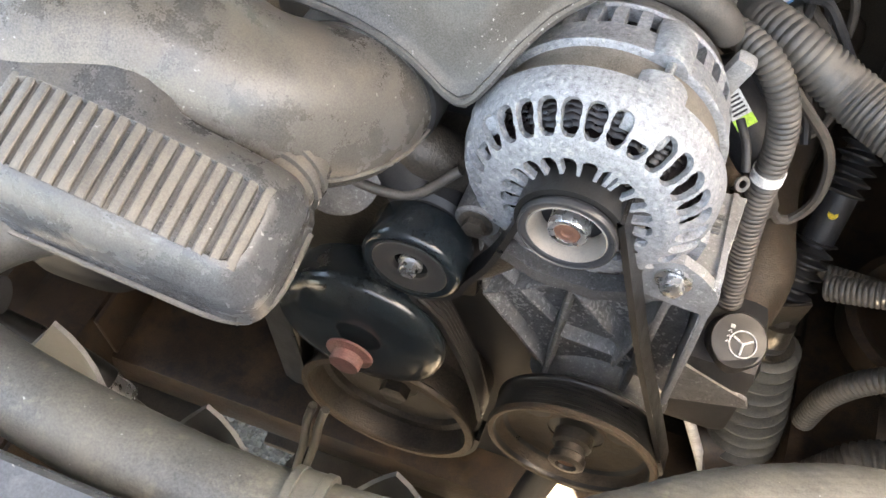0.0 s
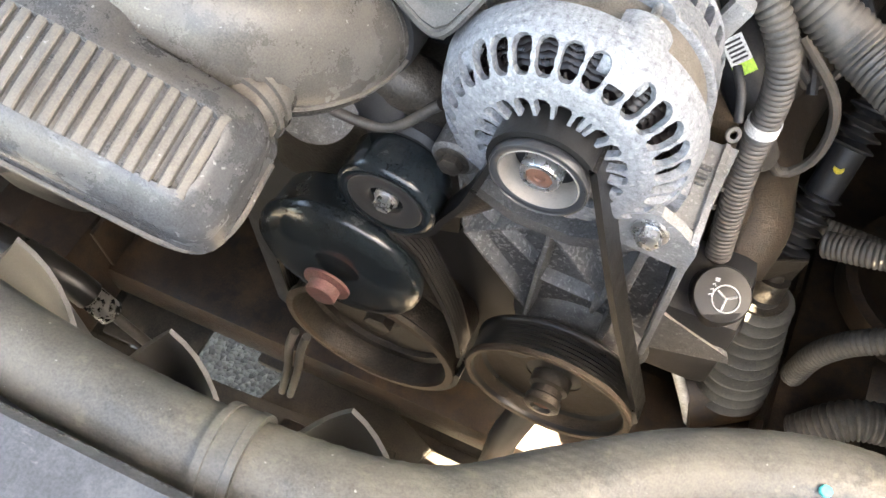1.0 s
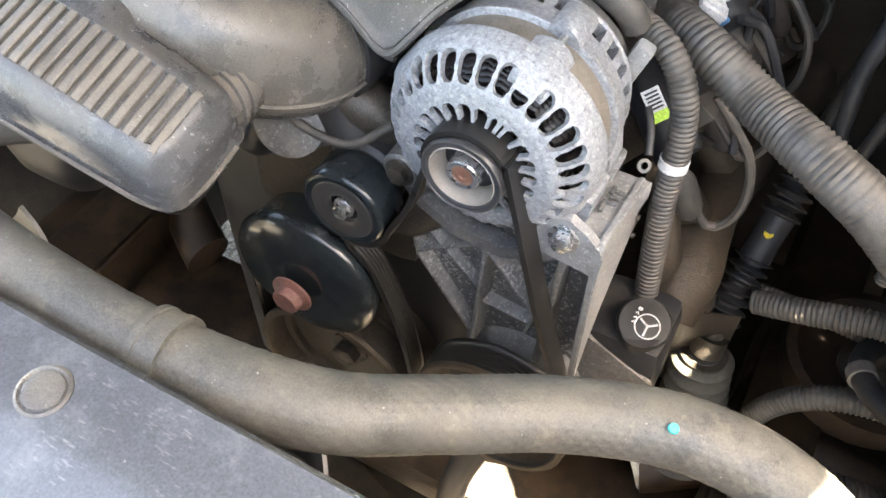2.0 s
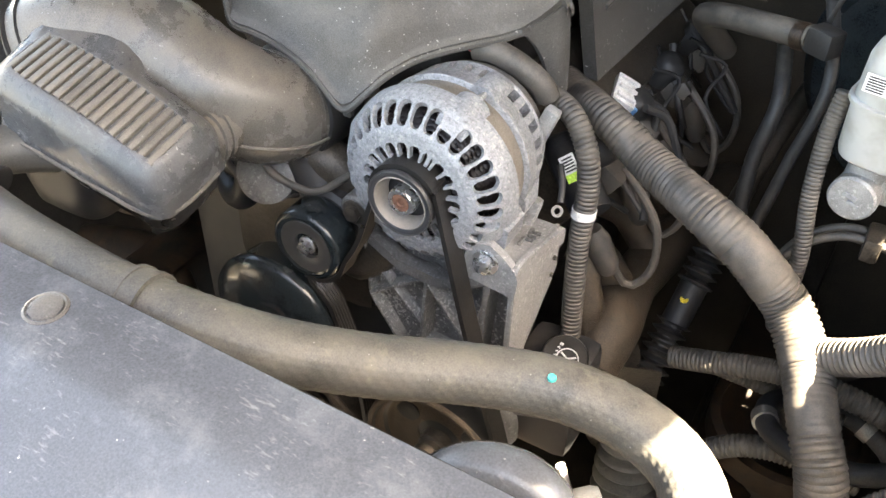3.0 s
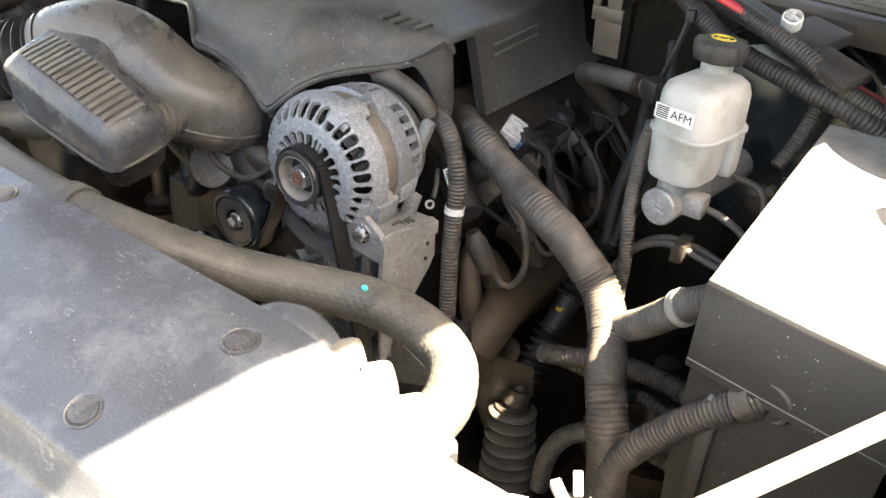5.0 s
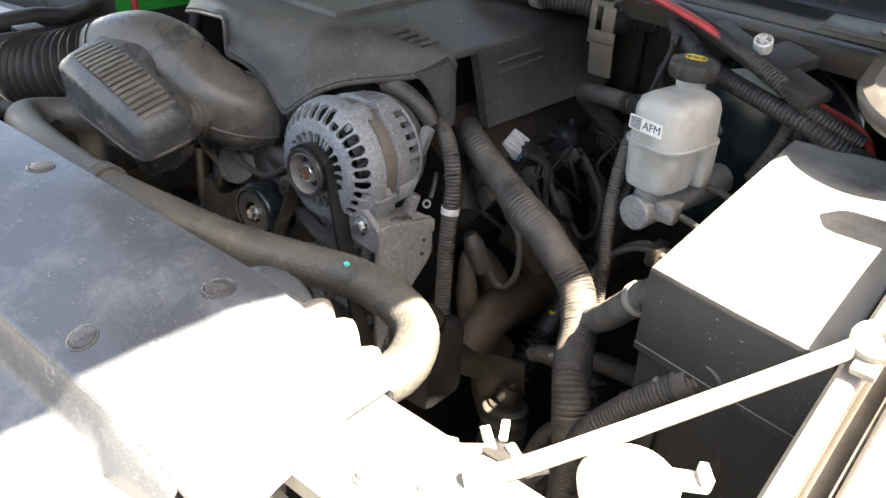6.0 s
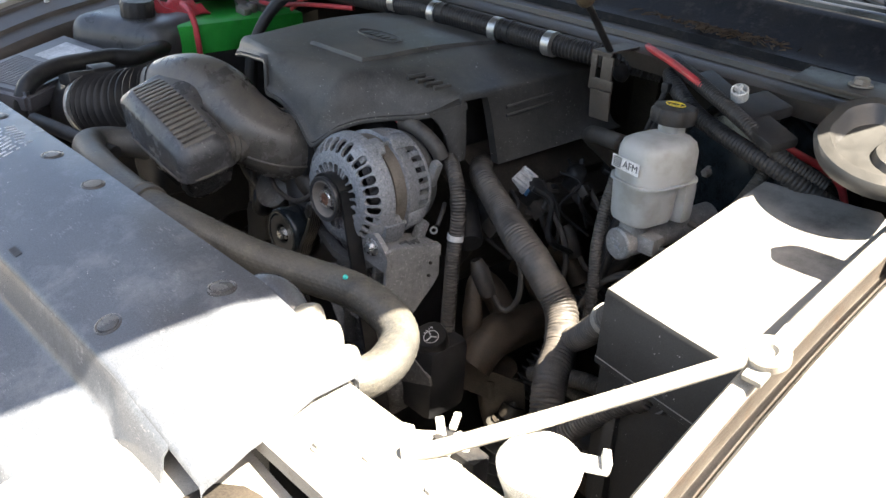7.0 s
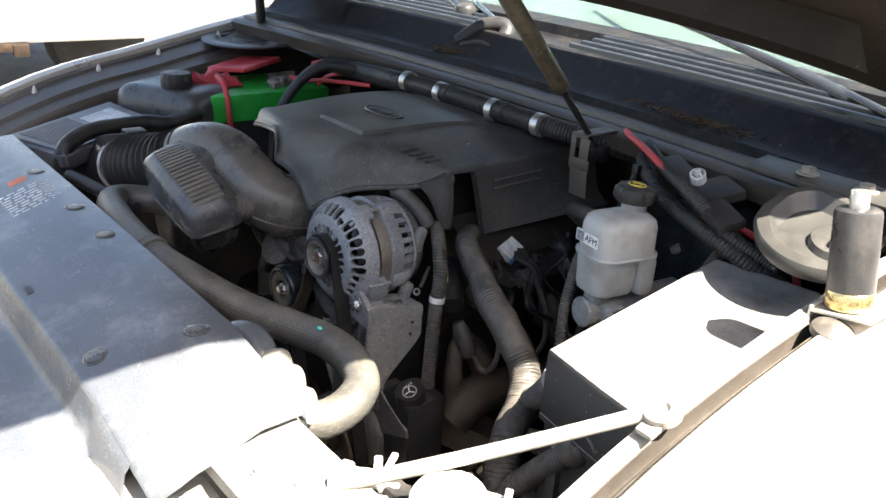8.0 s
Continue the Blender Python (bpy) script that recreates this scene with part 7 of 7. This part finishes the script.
for pts in ([(-0.231, 0.256, 0.700), (-0.238, 0.25, 0.675), (-0.252, 0.25, 0.61), (-0.277, 0.25, 0.515)], [(-0.219, 0.256, 0.700), (-0.226, 0.25, 0.675), (-0.241, 0.25, 0.61), (-0.267, 0.25, 0.515)]):
    t = thing("steel_line", pts[-1], "dull steel fluid line", "pipe", "fluid lines")
    part("tube", sweep(BM(), pts, 0.0042, 10, 0.01), "pulley_grey", t)
cl = thing("cooler_line", (-0.42, 0.217, 0.66), "black hose with a bright crimped fitting", "hose")
part("tube", sweep(BM(), [(-0.56, 0.205, 0.80), (-0.48, 0.20, 0.782), (-0.435, 0.20, 0.770), (-0.408, 0.20, 0.752), (-0.396, 0.20, 0.736)], 0.0135, 16, 0.008), "belt", cl)
part("fitting", sweep(BM(), [(-0.397, 0.20, 0.738), (-0.391, 0.20, 0.726), (-0.384, 0.20, 0.712)], lambda s, a: 0.0120 + 0.0008 * math.cos(6 * a) * (s < 0.02), 24, 0.004), "nut", cl, "bright crimped fitting")
part("line_end", sweep(BM(), [(-0.385, 0.20, 0.714), (-0.372, 0.20, 0.688), (-0.355, 0.20, 0.655)], 0.0048, 12, 0.006), "pulley_grey", cl)
loom("lower_conduit", [(0.20, 0.45, 0.60), (0.205, 0.45, 0.66), (0.23, 0.45, 0.71), (0.28, 0.455, 0.735), (0.36, 0.46, 0.73)], 0.012, "corrugated conduit low in the bay", "conduit", 0.005)
loom("lower_hose", [(0.22, 0.40, 0.58), (0.26, 0.42, 0.62), (0.33, 0.43, 0.62), (0.42, 0.44, 0.60)], 0.020, "thick corrugated hose low in the bay", "conduit", 0.006)
loom("cross_conduit", [(0.150, 0.532, 0.735), (0.1645, 0.5276, 0.740), (0.20, 0.52, 0.748), (0.25, 0.51, 0.757), (0.33, 0.50, 0.76)], 0.0085, "corrugated conduit crossing behind the steering shaft", "conduit", 0.0045)
loom("side_conduit", [(0.160, 0.486, 0.772), (0.20, 0.478, 0.793), (0.26, 0.475, 0.815), (0.33, 0.47, 0.82), (0.42, 0.465, 0.80)], 0.012, "conduit across to the wheel arch", "conduit", 0.0045)
for pts, r, say in (([(-0.05, 0.26, 0.40), (-0.04, 0.275, 0.50), (-0.034, 0.282, 0.58), (-0.02, 0.30, 0.64)], 0.015, "black rubber hose below the steering pump"),
                    ([(0.150, 0.405, 0.45), (0.127, 0.41, 0.515), (0.103, 0.412, 0.578), (0.086, 0.413, 0.622)], 0.0055, "thin rod by the rubber boot, coloured pale for sunlight")):
    t = thing("lower_pipe", pts[0], say, "pipe")
    # thin rod gets the near-white tape colour in place of sunlight on it
    part("tube", sweep(BM(), pts, r, 14, 0.01), "black" if r > 0.01 else "tape", t)
ab = thing("brake_hose_coil", (0.33, 0.50, 0.62), "coiled dusty rubber hose by the wheel arch", "hose")
part("coil", sweep(BM(), [(0.33 + 0.07 * math.cos(a), 0.47 + 0.06 * math.sin(a), 0.72 + 0.015 * a) for a in [0.4 * i for i in range(15)]], 0.0105, 14, 0.01), "black", ab)
for a in (1.2, 3.4):
    part("hose_clip", lathe(BM(), [(0.0108, -0.006), (0.0125, -0.006), (0.0125, 0.006), (0.0108, 0.006)], (0.33 + 0.07 * math.cos(a), 0.47 + 0.06 * math.sin(a), 0.72 + 0.015 * a), (-math.sin(a), 0.86 * math.cos(a), 0.2), 20), "dirty_steel", ab)

tray_ob = thing("splash_tray", (0.0, 0.5, 0.34), "black plastic splash tray under the engine", "splash tray")
for c, size, spin in (((0.02, 0.62, 0.36), (0.80, 0.62, 0.012), 0.0), ((0.10, 0.16, 0.37), (0.50, 0.30, 0.012), 0.0), ((-0.40, 0.125, 0.385), (0.50, 0.27, 0.010), 0.05),
                      ((-0.235, 0.275, 0.375), (0.20, 0.12, 0.010), -0.35), ((-0.60, 0.22, 0.38), (0.14, 0.40, 0.010), 0.1), ((0.0, 1.25, 0.36), (1.0, 0.62, 0.012), 0.0), ((-0.02, 0.375, 0.372), (0.26, 0.062, 0.010), 0.15), ((-0.505, 0.305, 0.392), (0.13, 0.10, 0.010), 0.0)):
    part("tray_panel", box(BM(), c, size, 0.004, Euler((0, 0, spin)).to_matrix()), "body_dark", tray_ob)
for sx in (-1, 1):
    lo = thing("control_arm", (-0.18 + sx * 0.46, 0.5, 0.4), "rusty suspension arm and spring seat", "suspension arm", "suspension arms")
    bm = BM()
    sweep(bm, [(-0.18 + sx * 0.30, 0.42, 0.52), (-0.18 + sx * 0.45, 0.50, 0.54), (-0.18 + sx * 0.62, 0.50, 0.50)], 0.035, 16, 0.02, squash=0.6)
    part("arm", bm, "rust", lo)
    part("spring_seat", lathe(BM(), [(0.03, -0.02), (0.085, -0.02), (0.085, 0.01), (0.075, 0.012), (0.06, 0.0), (0.02, -0.01)], (-0.18 + sx * 0.47, 0.56, 0.66), (0, 0, 1), 36), "rust", lo)
    part("damper", lathe(BM(), [(0.03, 0.0), (0.03, 0.18), (0.015, 0.19), (0.015, 0.30)], (-0.18 + sx * 0.47, 0.56, 0.48), (0, 0, 1), 20), "dark_metal", lo)

# ---------------------------------------------------------------- white vehicle parked beyond
car = thing("parked_van", (-6.2, 1.2, 0.0), "white parked vehicle with a tow hook under its bumper", "parked vehicle")
bm = BM()
box(bm, (-6.35, 0.2, 1.15), (1.9, 4.2, 1.2), 0.10, None, 3)
part("body", bm, "white_paint", car)
bm = BM()
box(bm, (-5.32, 0.2, 0.55), (0.24, 3.9, 0.30), 0.06, None, 3)
part("bumper", bm, "white_paint", car)
bm = BM()
box(bm, (-5.25, 0.2, 0.705), (0.12, 3.8, 0.02), 0.006)
part("trim_line", bm, "black", car)
bm = BM()
box(bm, (-5.28, 1.15, 0.38), (0.14, 0.20, 0.06), 0.01)
box(bm, (-5.22, 1.20, 0.36), (0.06, 0.10, 0.08), 0.01)
part("tow_hook", bm, "rust", car)
for y in (1.85, -1.5):
    part("tyre", lathe(BM(), [(0.18, -0.12), (0.33, -0.11), (0.35, -0.07), (0.35, 0.07), (0.33, 0.11), (0.18, 0.12)], (-5.75, y, 0.35), (1, 0, 0), 40), "tyre", car)

lower_box = thing("lower_air_duct", (-0.33, 0.21, 0.86), "black plastic duct below the resonator", "air duct")
rings = []
for z, hx, hy in ((1.035, 0.046, 0.036), (1.015, 0.048, 0.038), (0.985, 0.046, 0.037), (0.965, 0.042, 0.034), (0.958, 0.034, 0.028)):
    ring = []
    for i in range(36):
        a = TAU * i / 36
        ca, sa = math.cos(a), math.sin(a)
        ring.append((-0.315 + hx * math.copysign(abs(ca) ** 0.55, ca), 0.215 + hy * math.copysign(abs(sa) ** 0.55, sa), z))
    rings.append(ring)
part("duct", loft(BM(), rings), "black", lower_box)

# wipers and litter on the cowl
def wiper(pts, label):
    t = thing("windscreen_wiper", pts[-1], label, "wiper", "wipers")
    part("arm", sweep(BM(), pts, lambda s, a: 0.0035 + 0.0060 * min(1, s / 0.6), 12, 0.01, squash=0.6), "slat", t)
    part("pivot", lathe(BM(), [(0.022, -0.01), (0.022, 0.012), (0.016, 0.02), (0.0, 0.022)], pts[-1], (0, -0.2, 1), 20), "black", t)


wiper([(-0.25, 1.05, 1.325), (-0.05, 1.00, 1.312), (0.10, 0.955, 1.298), (0.25, 0.91, 1.280), (0.36, 0.875, 1.264), (0.43, 0.86, 1.258)], "black wiper arm resting on the windscreen")
wiper([(-0.85, 1.03, 1.32), (-0.70, 0.98, 1.30), (-0.58, 0.94, 1.28), (-0.48, 0.90, 1.262)], "black wiper arm of the far side")
link = thing("wiper_linkage", (-0.33, 0.80, 1.21), "black wiper linkage in the cowl opening", "wiper linkage")
bm = BM()
sweep(bm, [(-0.38, 0.80, 1.225), (-0.34, 0.83, 1.262), (-0.30, 0.85, 1.262), (-0.29, 0.82, 1.225)], 0.016, 12, 0.01)
sweep(bm, [(-0.36, 0.79, 1.225), (-0.32, 0.80, 1.235), (-0.28, 0.80, 1.23)], 0.006, 8, 0.01)
part("link", bm, "black", link)
random.seed(9)
bm = BM()
for k in range(260):
    x = random.gauss(0.20, 0.055) if k % 3 else random.gauss(-0.36, 0.025)
    b = 0.055 * ((x + 0.18) / 0.75) ** 2
    y = 0.765 - b + random.uniform(-0.012, 0.012)
    a, tilt = random.uniform(0, math.pi), random.uniform(-0.4, 0.4)
    d = Vector((math.cos(a), math.sin(a), tilt)) * random.uniform(0.004, 0.012)
    o = Vector((-d.y, d.x, 0.3 * random.random())).normalized() * 0.0012
    c = Vector((x, y, 1.2145 + random.uniform(0, 0.006)))
    bm.faces.new([bm.verts.new(q) for q in (c - d - o, c + d - o * 0.4, c + d + o * 0.4, c - d + o)])
solo("leaf_litter", bm, "debris", "dry brown leaf litter lying in the cowl channel", "leaf litter", kind="stuff", smooth=0)

# pipes and wires below the throttle body
for name, pts, r, m_name, say, cat in (
        ("heater_pipe", [(-0.33, 0.34, 0.99), (-0.28, 0.325, 0.965), (-0.235, 0.325, 0.950), (-0.20, 0.34, 0.965), (-0.17, 0.36, 0.99)], 0.011, "black", "black heater pipe below the throttle body", "pipe"),
        ("bypass_hose", [(-0.30, 0.36, 0.93), (-0.262, 0.33, 0.915), (-0.235, 0.32, 0.93), (-0.225, 0.32, 0.975)], 0.014, "black", "black rubber bypass hose", "hose"),
        ("sensor_lead", [(-0.215, 0.315, 1.00), (-0.19, 0.308, 0.975), (-0.15, 0.315, 0.965), (-0.12, 0.33, 0.985)], 0.0035, "conduit", "thin dusty sensor lead", "cable"),
        ("sensor_lead", [(-0.25, 0.31, 0.99), (-0.235, 0.305, 0.965), (-0.205, 0.31, 0.945), (-0.18, 0.33, 0.94)], 0.003, "conduit", "thin dusty sensor lead", "cable")):
    t = thing(name, pts[0], say, cat)
    part("tube", sweep(BM(), pts, r, 14, 0.006), m_name, t)
hsg = thing("thermostat_housing", (-0.205, 0.33, 0.93), "dull cast thermostat housing with a flange", "thermostat housing")
part("neck", lathe(BM(), [(0.026, -0.03), (0.026, 0.02), (0.029, 0.022), (0.029, 0.030), (0.024, 0.032)], (-0.205, 0.335, 0.955), (0.2, -0.8, 0.5), 30), "cast_dull", hsg)
bm = BM()
box(bm, (-0.205, 0.345, 0.935), (0.085, 0.012, 0.045), 0.005)
part("flange", bm, "cast_dull", hsg)
for dx in (-0.034, 0.034):
    part("bolt", bolt(BM(), (-0.205 + dx, 0.338, 0.935), (0, -1, 0), 0.006, 0.006), "dirty_steel", hsg)

# small wiring along the rocker cover, straps and terminals
random.seed(14)
for k in range(14):
    y = 0.50 + 0.022 * k
    x = 0.02 + random.uniform(-0.01, 0.05)
    pts = [(x, y, 0.995 + random.uniform(-0.01, 0.01)), (x + random.uniform(0.01, 0.03), y + random.uniform(-0.02, 0.02), 0.975), (x + random.uniform(0.02, 0.06), y + random.uniform(-0.03, 0.03), 0.945), (x + random.uniform(0.03, 0.07), y + random.uniform(-0.03, 0.04), 0.905)]
    t = thing("injector_lead", pts[0], "thin dusty lead along the rocker cover", "cable", "injector leads")
    part("wire", sweep(BM(), pts, random.choice((0.0022, 0.003, 0.0042)), 8, 0.008), random.choice(("conduit_black", "conduit_black", "black")), t)
for k in range(6):
    c = Vector((0.035 + random.uniform(0, 0.05), 0.53 + 0.05 * k, 0.955 + random.uniform(-0.03, 0.03)))
    t = thing("small_connector", c, "small dusty plastic wire connector", "connector", "small connectors")
    turn = Euler((random.uniform(-0.5, 0.5), random.uniform(0.2, 0.9), random.uniform(-0.6, 0.6))).to_matrix()
    part("shell", box(BM(), c, (0.016, 0.024, 0.014), 0.002, turn), "conduit", t)
    part("latch", box(BM(), c + turn @ Vector((0, 0.002, 0.009)), (0.007, 0.012, 0.004), 0.001, turn), "black", t)
eye = thing("ring_terminal", (0.049, 0.390, 0.975), "dull ring terminal on a stud", "terminal")
part("ring", lathe(BM(), [(0.0028, -0.001), (0.0052, -0.001), (0.0052, 0.001), (0.0028, 0.001)], (0.049, 0.390, 0.975), (0.5, -0.6, 0.5), 20, None, True), "pulley_grey", eye)
part("barrel", sweep(BM(), [(0.049, 0.396, 0.980), (0.044, 0.408, 0.992), (0.036, 0.42, 1.0)], 0.003, 10, 0.004), "conduit_black", eye)
strap = thing("cable_strap", (0.205, 0.62, 1.13), "thin black cable strap hanging from the bulkhead", "cable strap")
part("strap", sweep(BM(), [(0.205, 0.630, 1.165), (0.202, 0.622, 1.14), (0.196, 0.615, 1.11), (0.190, 0.61, 1.085)], 0.0035, 8, 0.006, squash=0.35), "black", strap)
part("head", box(BM(), (0.205, 0.628, 1.163), (0.010, 0.010, 0.012), 0.002), "black", strap)
for pts, r in (([(0.18, 0.66, 1.12), (0.21, 0.60, 1.05), (0.20, 0.58, 0.97), (0.19, 0.57, 0.90)], 0.006), ([(0.15, 0.70, 1.05), (0.17, 0.64, 1.00), (0.165, 0.62, 0.94), (0.17, 0.60, 0.88)], 0.008), ([(0.36, 0.56, 1.05), (0.37, 0.54, 0.99), (0.36, 0.52, 0.93), (0.35, 0.50, 0.85)], 0.007)):
    t = thing("bulkhead_lead", pts[0], "black taped lead down the bulkhead", "cable", "bulkhead leads")
    part("wrap", sweep(BM(), pts, taped(r, 2.0), 12, 0.003), "conduit_black", t)
